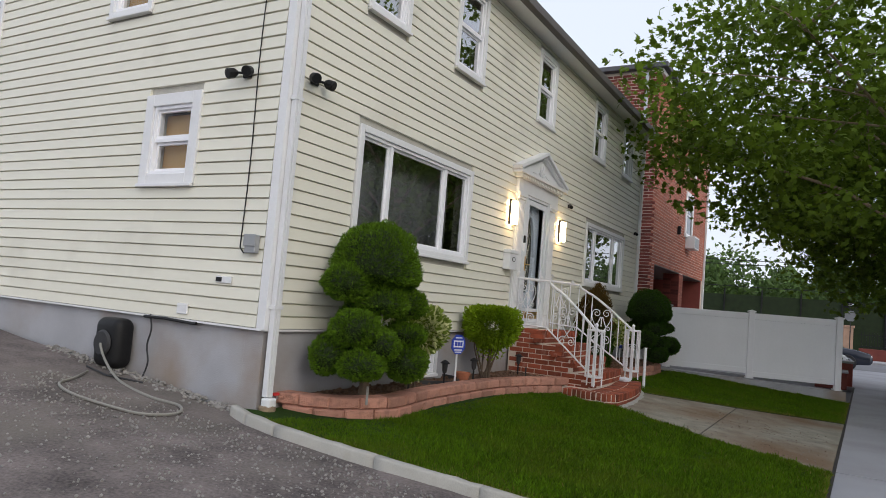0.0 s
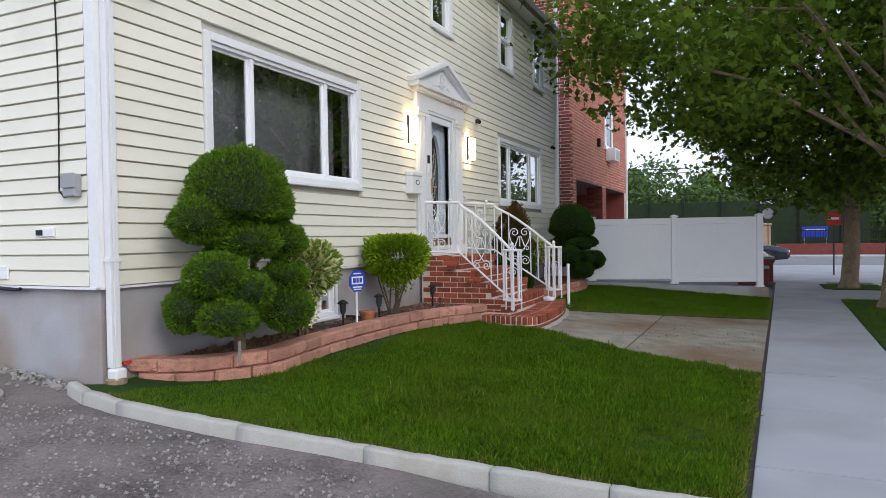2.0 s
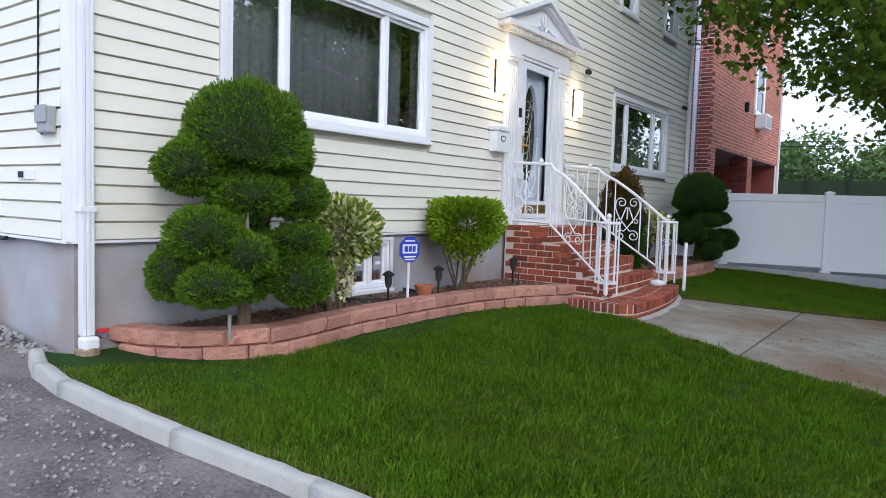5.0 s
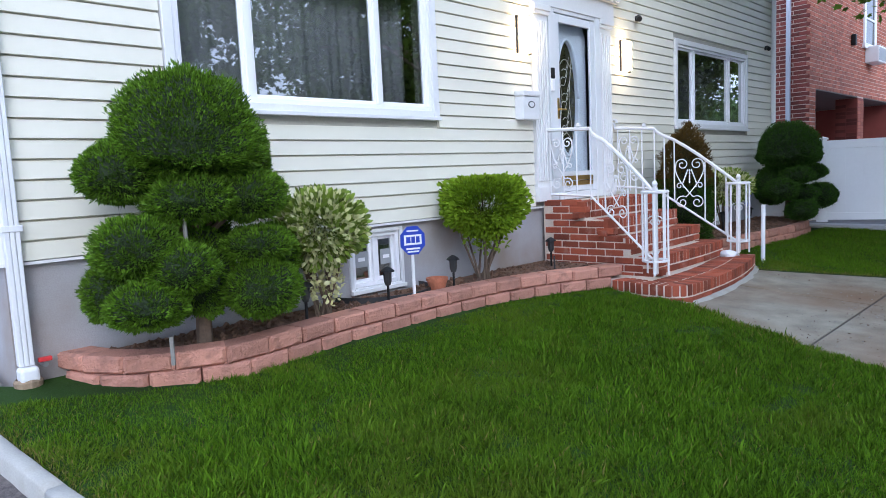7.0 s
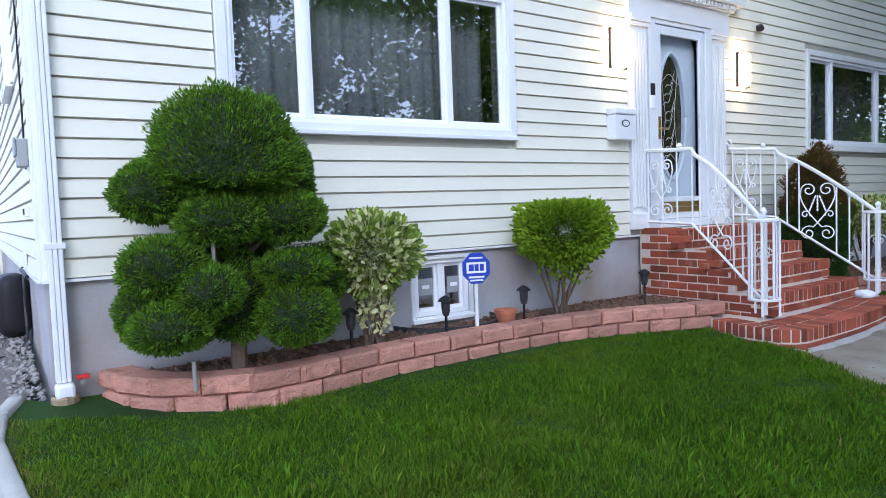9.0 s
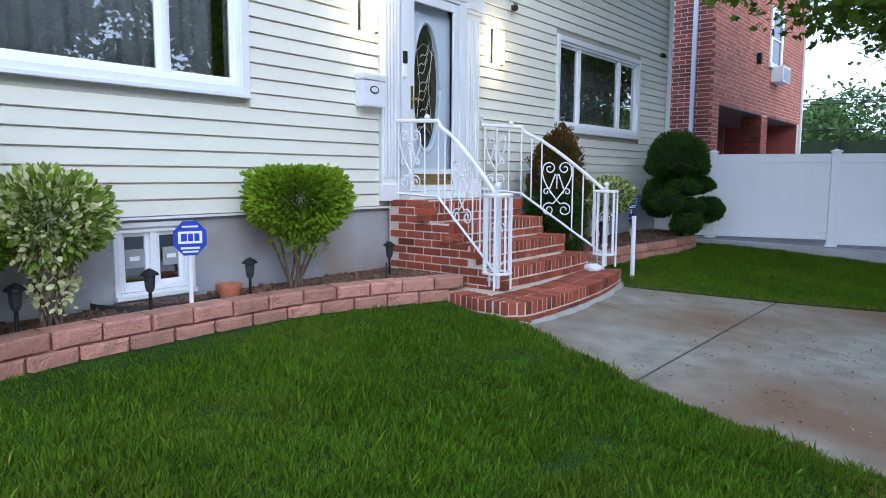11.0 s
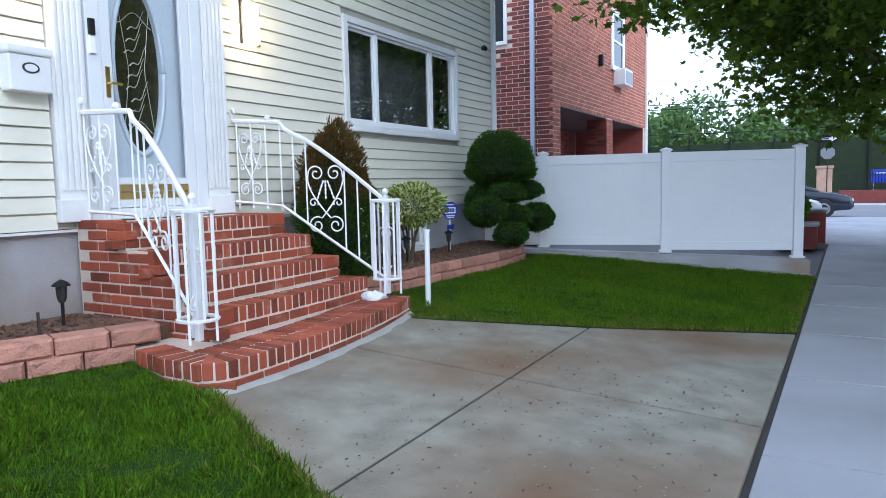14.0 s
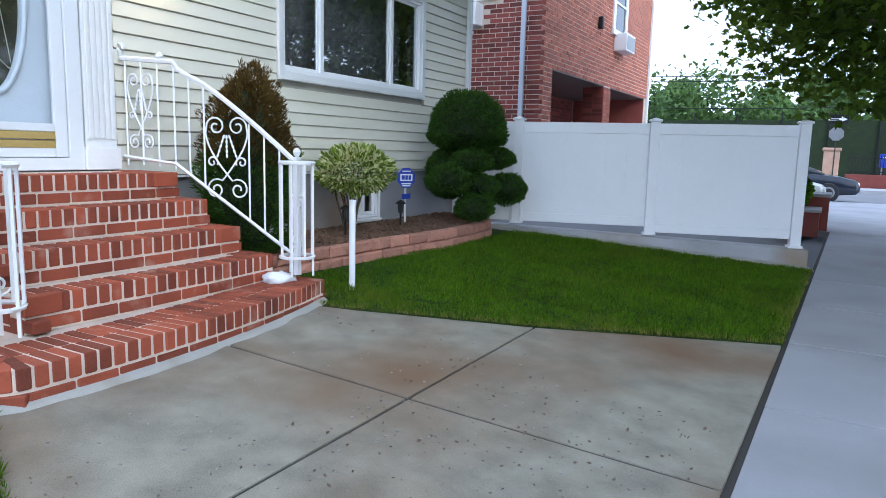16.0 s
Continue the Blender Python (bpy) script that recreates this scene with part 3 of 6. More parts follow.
for ya in (SY + 0.035, FY - 0.25):
    solid("foundation", Geo().box(BACK, WX - 0.2505, ya, ya + 0.215, 0.0, BASE - 0.005), M_FOUND, "grey painted cement side foundation with brown stains", "foundation", kind="structure")
# room shell added behind the openings, coloured dark so the panes look dim
g = Geo()
g.box(BACK, WX - 0.2, SY + 0.2, FY - 0.2, BASE - 0.003, BASE + 0.02)
g.box(BACK, WX - 0.2, SY + 0.2, FY - 0.2, 3.75, 3.9)
g.box(BACK, WX - 0.2, SY + 0.2, FY - 0.2, EAVE - 0.1, EAVE - 0.01)
solid("inner_floors", g, M_INSIDE, "added dark grey floors that make the windows look dim", "floor", kind="structure")
g = Geo()
g.box(-8.2, -8.1, SY + 0.2, FY - 0.2, BASE + 0.02, 3.75)
g.box(-8.2, -8.1, SY + 0.2, FY - 0.2, 3.9, EAVE - 0.1)
for yy in (8.9, 11.6):
    g.box(-8.1, WX - 0.2, yy, yy + 0.1, BASE + 0.02, 3.75)
solid("inner_walls", g, M_INSIDE, "added dark grey walls that make the windows look dim", "wall", kind="structure")
g = Geo()
g.v = [(WX + 0.30, SY - 0.12, EAVE + 0.08), (WX + 0.30, FY + 0.12, EAVE + 0.08), (-8.8, FY + 0.12, EAVE + 1.9), (-8.8, SY - 0.12, EAVE + 1.9), (BACK - 0.3, SY - 0.12, EAVE + 0.08), (BACK - 0.3, FY + 0.12, EAVE + 0.08)]
g.v += [(x, y, z - 0.12) for x, y, z in g.v]
g.f = [[0, 1, 2, 3], [3, 2, 5, 4], [9, 8, 7, 6], [10, 11, 8, 9], [0, 6, 7, 1], [4, 5, 11, 10], [0, 3, 9, 6], [3, 4, 10, 9], [1, 7, 8, 2], [2, 8, 11, 5]]
solid("roof", g, M_ROOF, "dark grey shingled pitched roof", "roof", kind="structure")
for yy in (SY + 0.02, FY - 0.2):
    g = Geo()
    g.v = [(WX - 0.02, yy, EAVE - 0.02), (BACK, yy, EAVE - 0.02), (-8.8, yy, EAVE + 1.75)]
    g.v += [(x, y + 0.18, z) for x, y, z in g.v]
    g.f = [[0, 2, 1], [3, 4, 5], [0, 1, 4, 3], [1, 2, 5, 4], [2, 0, 3, 5]]
    solid("gable", g, M_SIDING, "cream gable end under the roof", "gable", kind="structure")
g = Geo()
g.box(WX - 0.02, WX + 0.27, SY - 0.1, FY + 0.1, EAVE - 0.03, EAVE)
solid("soffit", g, M_TRIM, "white soffit under the eaves", "soffit", kind="structure")
gutter = thing("gutter", "dark brown metal gutter along the eaves", "gutter", kind="structure")
g = Geo()
g.box(WX + 0.272, WX + 0.282, SY - 0.1, FY + 0.1, EAVE - 0.05, EAVE + 0.07)
g.box(WX + 0.282, WX + 0.365, SY - 0.1, FY + 0.1, EAVE - 0.05, EAVE - 0.035)
g.box(WX + 0.365, WX + 0.38, SY - 0.1, FY + 0.1, EAVE - 0.05, EAVE + 0.07)
part("channel", g, M_EDGE, gutter, bevel=0.004)


def trim_frame(name, g, put, u0, u1, z0, z1, w, sill):
    put(g, u0 - w, u0, z0 - w, z1 + w)
    put(g, u1, u1 + w, z0 - w, z1 + w)
    put(g, u0, u1, z1, z1 + w)
    put(g, u0, u1, z0 - w, z0)


def front_box(x0, x1):
    return lambda g, a, b, c, d: g.box(WX + x0, WX + x1, a, b, c, d)


def side_box(y0, y1):
    return lambda g, a, b, c, d: g.box(a, b, SY - y1, SY - y0, c, d)


def window(name, label, put, rect, lights, trim=0.072, hung=False, backing=None):
    """A window with casing, frame, sash bars and panes. put(x0, x1) gives a box maker at that depth."""
    u0, u1, z0, z1 = rect
    w = thing(name, label, "window", kind="structure")
    g = Geo()
    trim_frame("casing", g, put(-0.03, 0.035), u0, u1, z0, z1, trim, True)
    part("casing", g, M_TRIM, w, bevel=0.006)
    g = Geo()
    put(0.0, 0.06)(g, u0 - trim, u1 + trim, z0 - trim - 0.012, z0 - trim + 0.02)
    part("window_sill", g, M_TRIM, w, bevel=0.004)
    g = Geo()
    f = 0.035
    put(-0.09, 0.012)(g, u0, u0 + f, z0, z1)
    put(-0.09, 0.012)(g, u1 - f, u1, z0, z1)
    put(-0.09, 0.012)(g, u0 + f, u1 - f, z0, z0 + f)
    put(-0.09, 0.012)(g, u0 + f, u1 - f, z1 - f, z1)
    part("window_frame", g, M_VINYL, w, bevel=0.004)
    edges = [u0 + f] + [u0 + (u1 - u0) * s for s in lights] + [u1 - f]
    for k, (a, b) in enumerate(zip(edges, edges[1:])):
        a2, b2 = a + (0.025 if k else 0), b - (0.025 if k < len(edges) - 2 else 0)
        if k:
            g = Geo()
            put(-0.08, 0.004)(g, a - 0.025, a + 0.025, z0 + f, z1 - f)
            part("mullion", g, M_VINYL, w, bevel=0.004)
        zz = [(z0 + f, (z0 + z1) / 2 - 0.02, -0.03), ((z0 + z1) / 2 + 0.02, z1 - f, -0.012)] if hung else [(z0 + f, z1 - f, -0.02)]
        if hung:
            g = Geo()
            put(-0.06, 0.0)(g, a2, b2, (z0 + z1) / 2 - 0.02, (z0 + z1) / 2 + 0.02)
            part("meeting_rail", g, M_VINYL, w, bevel=0.003)
        for c, d, dep in zz:
            s = 0.028
            g = Geo()
            for q in ((a2, a2 + s, c, d), (b2 - s, b2, c, d), (a2 + s, b2 - s, c, c + s), (a2 + s, b2 - s, d - s, d)):
                put(dep - 0.03, dep)(g, *q)
            sash = part("sash", g, M_VINYL, w, bevel=0.003)
            g = Geo()
            put(dep - 0.012, dep - 0.012)(g, a2 + s, b2 - s, c + s, d - s)
            g.f = [g.f[5]] if abs(g.v[0][0] - g.v[1][0]) < 1e-6 else [g.f[2]]
            part("pane", g, M_PANE_SIDE if put is side_box else M_PANE, sash).visible_shadow = False
    if backing:
        backing(w, put, rect)
    return w


def curtain(lo, hi):
    def make(w, put, rect):
        u0, u1, z0, z1 = rect
        g = Geo()
        n = 120
        a, b = u0 + (u1 - u0) * lo, u0 + (u1 - u0) * hi
        for k in range(n + 1):
            u = a + (b - a) * k / n
            x = WX - 0.28 + 0.014 * math.sin(u * 55) + 0.016 * math.sin(u * 23 + 1)
            g.v += [(x, u, z0 - 0.3), (x, u, z1 + 0.2)]
        for k in range(n):
            g.f.append([2 * k, 2 * k + 2, 2 * k + 3, 2 * k + 1])
        ob = new("curtain", g.mesh("curtain", M_CURTAIN))
        smooth(tagged(ob, "grey sheer curtain hanging inside the window", "curtain"))
        sol = ob.modifiers.new("cloth", "SOLIDIFY")
        sol.thickness = 0.004
    return make


def blind(w, put, rect):
    u0, u1, z0, z1 = rect
    g = Geo()
    put(-0.14, -0.13)(g, u0 + 0.02, u1 - 0.02, z0 + 0.02, z1 - 0.06)
    tagged(new("blind", g.mesh("blind", M_BLIND)), "tan paper blind pulled down inside the window", "blind")


window("window_1", "wide three-light white picture window with grey curtains", front_box, WINDOWS["big"], (0.235, 0.745), backing=curtain(0.02, 0.98))
window("window_2", "three-light white window with grey curtains", front_box, WINDOWS["small"], (0.235, 0.745), backing=curtain(0.02, 0.98))
for k in range(1, 6):
    window("window_%d" % (k + 2), "white double-hung upper window with dark panes", front_box, WINDOWS["up%d" % k], (), trim=0.075, hung=True)
window("window_8", "white double-hung side window with a tan blind", side_box, SIDEWINS["low"], (), trim=0.12, hung=True, backing=blind)
for k, n in enumerate(("up", "upfar")):
    window("window_%d" % (9 + k), "white double-hung upper side window", side_box, SIDEWINS[n], (), trim=0.075, hung=True, backing=blind)
for k, n in enumerate(("a", "b")):
    window("window_%d" % (11 + k), "small white cellar window in the foundation", lambda x0, x1: front_box(x0 - 0.05, x1 - 0.05), CELLAR[n], (0.5,), trim=0.035)
# dark backing added so the cellar panes look dim
g = Geo()
g.box(WX - 0.6, WX - 0.5, 6.5, 8.0, 0.1, 1.18)
g.box(WX - 0.6, WX - 0.5, 13.5, 14.9, 0.1, 1.18)
solid("cellar_walls", g, M_INSIDE, "added dark grey backing behind the small cellar windows", "wall", kind="structure")

# ---- corner posts, downspouts and small fittings on the walls ----
g = Geo()
g.box(WX - 0.08, WX + 0.016, SY - 0.016, SY + 0.0, BASE - 0.01, EAVE - 0.03)
g.box(WX + 0.0, WX + 0.016, SY, SY + 0.075, BASE - 0.01, EAVE - 0.03)
solid("corner_post", g, M_TRIM, "white vinyl corner post of the siding", "trim", kind="structure", bevel=0.003)
g = Geo()
g.box(WX - 0.02, WX + 0.016, FY - 0.085, FY + 0.012, BASE - 0.01, EAVE - 0.03)
solid("corner_post", g, M_TRIM, "white vinyl corner post of the siding", "trim", kind="structure", bevel=0.003)
g = Geo()
g.box(WX - 0.02, WX + 0.012, SY, FY, BASE - 0.022, BASE - 0.004)
g.box(BACK, WX - 0.02, SY - 0.02, SY + 0.02, BASE - 0.022, BASE - 0.004)
solid("starter_trim", g, M_TRIM, "white starter strip under the siding", "trim", kind="structure")


def downspout(label, x, y, z0, z1, material, elbow):
    d = thing("downspout", label, "downspout", kind="structure")
    g = Geo()
    for k in range(3):
        g.box(x + 0.0, x + 0.055 + (0.004 if k == 1 else 0), y + 0.026 * k, y + 0.024 + 0.026 * k, z0, z1)
    part("pipe", g, material, d, bevel=0.004)
    for z in (z0 + 0.75, z0 + 2.6):
        g = Geo()
        g.box(x - 0.01, x + 0.062, y - 0.012, y + 0.092, z, z + 0.035)
        part("strap", g, material, d, bevel=0.003)
    if elbow:
        g = Geo()
        g.box(x, x + 0.10, y - 0.01, y + 0.09, z0 - 0.09, z0 - 0.003)
        part("elbow", g, material, d, bevel=0.02)
    return d


downspout("white metal downspout at the house corner", WX + 0.022, SY + 0.03, 0.58, EAVE - 0.06, M_GUTTER, True)
downspout("white metal downspout at the far house corner", WX + 0.022, FY - 0.15, 0.4, EAVE - 0.06, M_GUTTER, False)
hose_bib = thing("garden_tap", "red-handled tap at the foot of the wall", "tap")
part("tap_body", Geo().tube([(WX - 0.03, SY + 0.16, 0.57), (WX + 0.08, SY + 0.16, 0.57)], 0.015, 8), M_STEEL, hose_bib)
part("tap_handle", Geo().box(WX + 0.04, WX + 0.07, SY + 0.13, SY + 0.20, 0.585, 0.61), M_RED, hose_bib, "red tap handle", bevel=0.005)


def security_light(at, facing):
    """A double-headed black floodlight on a wall; facing 'x' or 'y'."""
    s = thing("floodlight", "small black twin floodlight on the siding", "floodlight", at=at, group="wall floodlights")
    m = Matrix.Translation(at) @ (pose(0, 0, 0) if facing == "x" else pose(0, 0, 0, 0, 0, -90))
    part("base_plate", Geo().box(0.0, 0.03, -0.05, 0.05, -0.045, 0.045, m), M_BLACK, s, bevel=0.01)
    for k in (-1, 1):
        mm = m @ Matrix.Translation((0.06, 0.09 * k, 0.0)) @ pose(0, 0, 0, 0, 20, 18 * k)
        g = Geo()
        g.lathe([(0.025, 0.0), (0.045, 0.03), (0.05, 0.09), (0.045, 0.1)], n=12)
        turn = mm @ pose(0, 0, 0, 0, 90, 0)
        g.v = [tuple(turn @ Vector(p)) for p in g.v]
        part("lamp_head", g, M_BLACK, s)
        part("arm", Geo().tube([tuple(m @ Vector((0.02, 0.02 * k, 0))), tuple(m @ Vector((0.07, 0.09 * k, 0)))], 0.012, 6), M_BLACK, s)
    return s


security_light((WX + 0.008, 4.90, 3.44), "x")
security_light((-5.13, SY - 0.012, 3.45), "y")


def wall_camera(at, label):
    s = thing("security_camera", label, "camera", at=at, group="security cameras")
    x, y, z = at
    part("mount", Geo().box(x, x + 0.025, y - 0.03, y + 0.03, z - 0.03, z + 0.03), M_BLACK, s, bevel=0.008)
    g = Geo()
    g.tube([(x + 0.02, y + 0.03, z + 0.02), (x + 0.10, y - 0.09, z - 0.03)], 0.034, 10)
    part("body", g, M_BLACK, s, bevel=0.006)


wall_camera((WX + 0.008, 11.70, 3.36), "black bullet camera above the wall lamp")
wall_camera((WX + 0.008, 16.15, 3.43), "black bullet camera near the house corner")

# side wall: meter box with cable, vents, hose bin
boot = thing("pipe_boot", "rusty cast-iron boot under the downspout", "pipe")
part("collar", Geo().lathe([(0.07, -0.12), (0.075, -0.01), (0.062, 0.005), (0.062, -0.05)], (WX + 0.06, SY + 0.07, 0.505), 14), M_BARK, boot)
solid("wall_cable", Geo().tube([(-6.2, SY - 0.025, 1.135), (-5.9, SY - 0.03, 1.14), (-5.5, SY - 0.028, 1.125), (-5.45, SY - 0.028, 1.13)], 0.014, 6), M_BLACK, "dark cable with plugs along the siding's foot", "cable")
elec = thing("outlet_box", "grey metal electrical box on the siding", "electrical box")
part("box", Geo().box(-4.90, -4.77, SY - 0.07, SY - 0.012, 1.80, 1.96), M_GREYBOX, elec, bevel=0.008)
part("lid", Geo().box(-4.905, -4.765, SY - 0.082, SY - 0.0705, 1.86, 1.965), M_GREYBOX, elec, bevel=0.004)
rng_ = random.Random(5)
pts = [(-5.0 + 0.01 * math.sin(z * 3), SY - 0.016, z) for z in np.linspace(5.7, 1.85, 26)] + [(-4.95, SY - 0.02, 1.80), (-4.88, SY - 0.03, 1.81)]
solid("wall_cable", Geo().tube(pts, 0.006, 5), M_BLACK, "thin dark cable clipped down the siding", "cable")
vent = thing("wall_vent", "small white vent with a dark opening on the siding", "vent")
part("plate", Geo().box(-5.25, -5.06, SY - 0.03, SY - 0.012, 1.52, 1.58), M_TRIM, vent, bevel=0.004)
part("opening", Geo().box(-5.25, -5.18, SY - 0.036, SY - 0.0305, 1.53, 1.57), M_BLACK, vent)
vent = thing("wall_vent", "small white vent cover low on the siding", "vent")
part("plate", Geo().box(-5.74, -5.60, SY - 0.03, SY - 0.012, 1.20, 1.30), M_TRIM, vent, bevel=0.004)
bin_ = thing("hose_reel", "black plastic hose reel box hung on the foundation", "hose reel")
ob = smooth(bevelled(part("shell", Geo().box(-6.74, -6.36, SY - 0.19, SY + 0.033, 0.60, 1.09), M_BLACK, bin_), 0.09, 5))
g = Geo()
g.lathe([(0.11, -0.02), (0.13, 0.0), (0.11, 0.02)], n=20)
t_ = Matrix.Translation((-6.55, SY - 0.20, 0.84)) @ pose(0, 0, 0, 90, 0, 0)
g.v = [tuple(t_ @ Vector(p)) for p in g.v]
part("drum_rim", g, M_DARK, bin_)
# the hose hangs from the reel and lies in one loose loop
lay = [(-6.66, SY - 0.20, 0.95), (-6.62, SY - 0.24, 0.84), (-6.45, SY - 0.27, 0.68), (-6.05, 4.22, 0), (-5.49, 4.12, 0), (-5.16, 4.16, 0), (-4.97, 3.98, 0), (-5.06, 3.74, 0), (-5.37, 3.65, 0), (-5.79, 3.61, 0), (-6.12, 3.70, 0), (-6.28, 3.93, 0), (-6.53, 4.22, 0), (-6.62, 4.26, 0)]
lay = [Vector((x + 0.1, y, z or slope(x + 0.1) - 0.02)) for x, y, z in lay]
pts = []
for k in range(1, len(lay) - 2):
    p0, p1, p2, p3 = lay[k - 1:k + 3]
    for j in range(6):
        u = j / 6
        pts.append(tuple(p1 + (p2 - p0) * (0.5 * u) + (p0 - p1 * 2.5 + p2 * 2 - p3 * 0.5) * u * u + (p1 * 1.5 - p0 * 0.5 - p2 * 1.5 + p3 * 0.5) * u ** 3))
solid("garden_hose", Geo().tube(pts, 0.012, 6), M_HOSE, "pale garden hose trailing over the asphalt", "hose")
pts = [(-6.1 + 0.02 * math.sin(z * 20), SY - 0.02, z) for z in np.linspace(1.16, 0.62, 12)] + [(-6.05, SY - 0.1, 0.53), (-5.85, SY - 0.22, slope(-5.85) - 0.02), (-6.2, SY - 0.35, slope(-6.2) - 0.02), (-6.6, SY - 0.3, slope(-6.6) - 0.02)]
solid("garden_hose", Geo().tube(pts, 0.009, 6), M_DARK, "dark thin hose hanging down the foundation", "hose")
pos = np.array([(rng_.uniform(-7.6, -4.75), SY - abs(rng_.gauss(0, 0.10)) - 0.01, 0) for k in range(420)])
pos[:, 2] = [slope(x) - 0.028 for x in pos[:, 0]]
g = Geo()
for x, y, z in pos:
    s = rng_.uniform(0.005, 0.019)
    g.box(-s, s, -s * 0.7, s * 0.8, -s * 0.5, s * 0.6, Matrix.Translation((x, y, z)) @ pose(0, 0, 0, rng_.uniform(-40, 40), rng_.uniform(-40, 40), rng_.uniform(0, 180)))
solid("rubble", g, M_LITTER, "pale crumbs of plaster and stones along the foundation", "rubble", kind="stuff")
g = Geo()
for k in range(3200):
    x, y = rng_.uniform(-6.5, -0.7), 4.25 - abs(rng_.gauss(0, 1.1))
    if y > 4.2 + 0.1 * (x + 4):
        continue
    s = rng_.uniform(0.002, 0.0075) * (1.6 if rng_.random() < 0.06 else 1)
    g.box(-s, s, -s, s, -s, s, Matrix.Translation((x, y, slope(x) - 0.03)) @ pose(0, 0, 0, 20, 30, rng_.uniform(0, 90)))
for k in range(220):
    x, y = rng_.uniform(-2.6, -0.5), rng_.uniform(8.9, 11.6)
    s = rng_.uniform(0.002, 0.006)
    g.box(-s, s, -s, s, -s * 0.3, s * 0.5, Matrix.Translation((x, y, slope(x) + 0.005)) @ pose(0, 0, 0, 0, 0, rng_.uniform(0, 90)))
solid("grit", g, M_LITTER, "loose grit on the asphalt and concrete", "grit", kind="stuff")

# ---- front door, surround, lamps ----
surround = thing("door_surround", "white classical door surround with fluted pilasters and pediment", "door surround", kind="structure")
for y0, y1 in ((9.505, 9.775), (10.785, 11.055)):
    pil = part("pilaster", Geo().box(WX - 0.02, WX + 0.035, y0 + 0.015, y1 - 0.015, 1.36, 3.14), M_TRIM, surround)
    for k in range(5):
        yy = y0 + 0.035 + k * (y1 - y0 - 0.07 - 0.028) / 4
        part("flute", Geo().box(WX + 0.0355, WX + 0.052, yy, yy + 0.028, 1.42, 3.08), M_TRIM, pil, bevel=0.005)
    part("plinth", Geo().box(WX - 0.02, WX + 0.065, y0, y1, 1.205, 1.36), M_TRIM, surround, bevel=0.006)
    part("capital", Geo().box(WX - 0.02, WX + 0.06, y0, y1, 3.14, 3.18).box(WX - 0.02, WX + 0.075, y0 - 0.01, y1 + 0.01, 3.1805, 3.24), M_TRIM, surround, bevel=0.006)
part("frieze", Geo().box(WX - 0.02, WX + 0.06, 9.48, 11.08, 3.2405, 3.44), M_TRIM, surround, bevel=0.005)
part("cornice", Geo().box(WX - 0.02, WX + 0.17, 9.32, 11.0 + 0.22, 3.50, 3.555).box(WX - 0.02, WX + 0.10, 9.42, 11.14, 3.4405, 3.4995), M_TRIM, surround, bevel=0.008)
for k in range(26):
    yy = 9.40 + k * 0.0665
    part("dentil", Geo().box(WX + 0.1005, WX + 0.135, yy, yy + 0.036, 3.4505, 3.494), M_TRIM, surround)
ym, y0, y1 = 10.27, 9.30, 11.24
g = Geo()
g.v = [(WX - 0.02, y0 + 0.08, 3.5555), (WX - 0.02, y1 - 0.08, 3.5555), (WX - 0.02, ym, 3.93)]
g.v += [(WX + 0.06, y, z) for x, y, z in g.v]
g.f = [[0, 2, 1], [3, 4, 5], [0, 1, 4, 3], [1, 2, 5, 4], [2, 0, 3, 5]]
part("tympanum", g, M_TRIM, surround)
for a, b in ((y0, ym + 0.005), (y1, ym - 0.005)):
    g = Geo()
    s = 1 if b > a else -1
    for x1_, dz in ((0.17, 0.0), (0.13, -0.045)):
        i = len(g.v)
        p = [(a, 3.556 + dz * 0.2), (b, 3.945 + dz), (b, 3.945 + dz + 0.055), (a - s * 0.02, 3.60 + dz * 0.2)]
        g.v += [(WX - 0.02, y, z) for y, z in p] + [(WX + x1_, y, z) for y, z in p]
        g.f += [[i, i + 1, i + 2, i + 3], [i + 4, i + 7, i + 6, i + 5]] + [[i + k, i + (k + 1) % 4, i + 4 + (k + 1) % 4, i + 4 + k] for k in range(4)]
    part("raking_cornice", g, M_TRIM, surround)
g = Geo()
for s in (-1, 1):
    g.tube([(WX + 0.075, ym + s * 0.03, 3.60), (WX + 0.08, ym + s * 0.12, 3.66), (WX + 0.08, ym + s * 0.2, 3.62), (WX + 0.07, ym + s * 0.34, 3.61)], 0.022, 6, 0.008)
    g.tube([(WX + 0.075, ym, 3.62), (WX + 0.08, ym + s * 0.06, 3.74), (WX + 0.07, ym + s * 0.02, 3.82)], 0.022, 6, 0.01)
smooth(part("carved_ornament", g, M_TRIM, surround, "white carved foliage ornament"))

jamb = thing("door_frame", "white door frame with brass-banded sill", "door frame", kind="structure")
g = Geo()
g.box(WX - 0.19, WX + 0.045, 9.7755, 9.88, 1.205, 3.24)
g.box(WX - 0.19, WX + 0.045, 10.68, 10.7845, 1.205, 3.24)
g.box(WX - 0.19, WX + 0.045, 9.8805, 10.6795, 3.20, 3.24)
part("jambs", g, M_DOOR, jamb, bevel=0.005)
part("sill", Geo().box(WX - 0.19, WX + 0.06, 9.8805, 10.6795, 1.205, 1.285), M_DOOR, jamb, bevel=0.005)
storm = thing("door_1", "white full-glass storm door with brass handle", "door", kind="structure")
g = Geo()
D0, D1, DZ0, DZ1 = 9.885, 10.675, 1.29, 3.19
g.box(WX + 0.0, WX + 0.035, D0, D0 + 0.085, DZ0, DZ1).box(WX + 0.0, WX + 0.035, D1 - 0.085, D1, DZ0, DZ1)
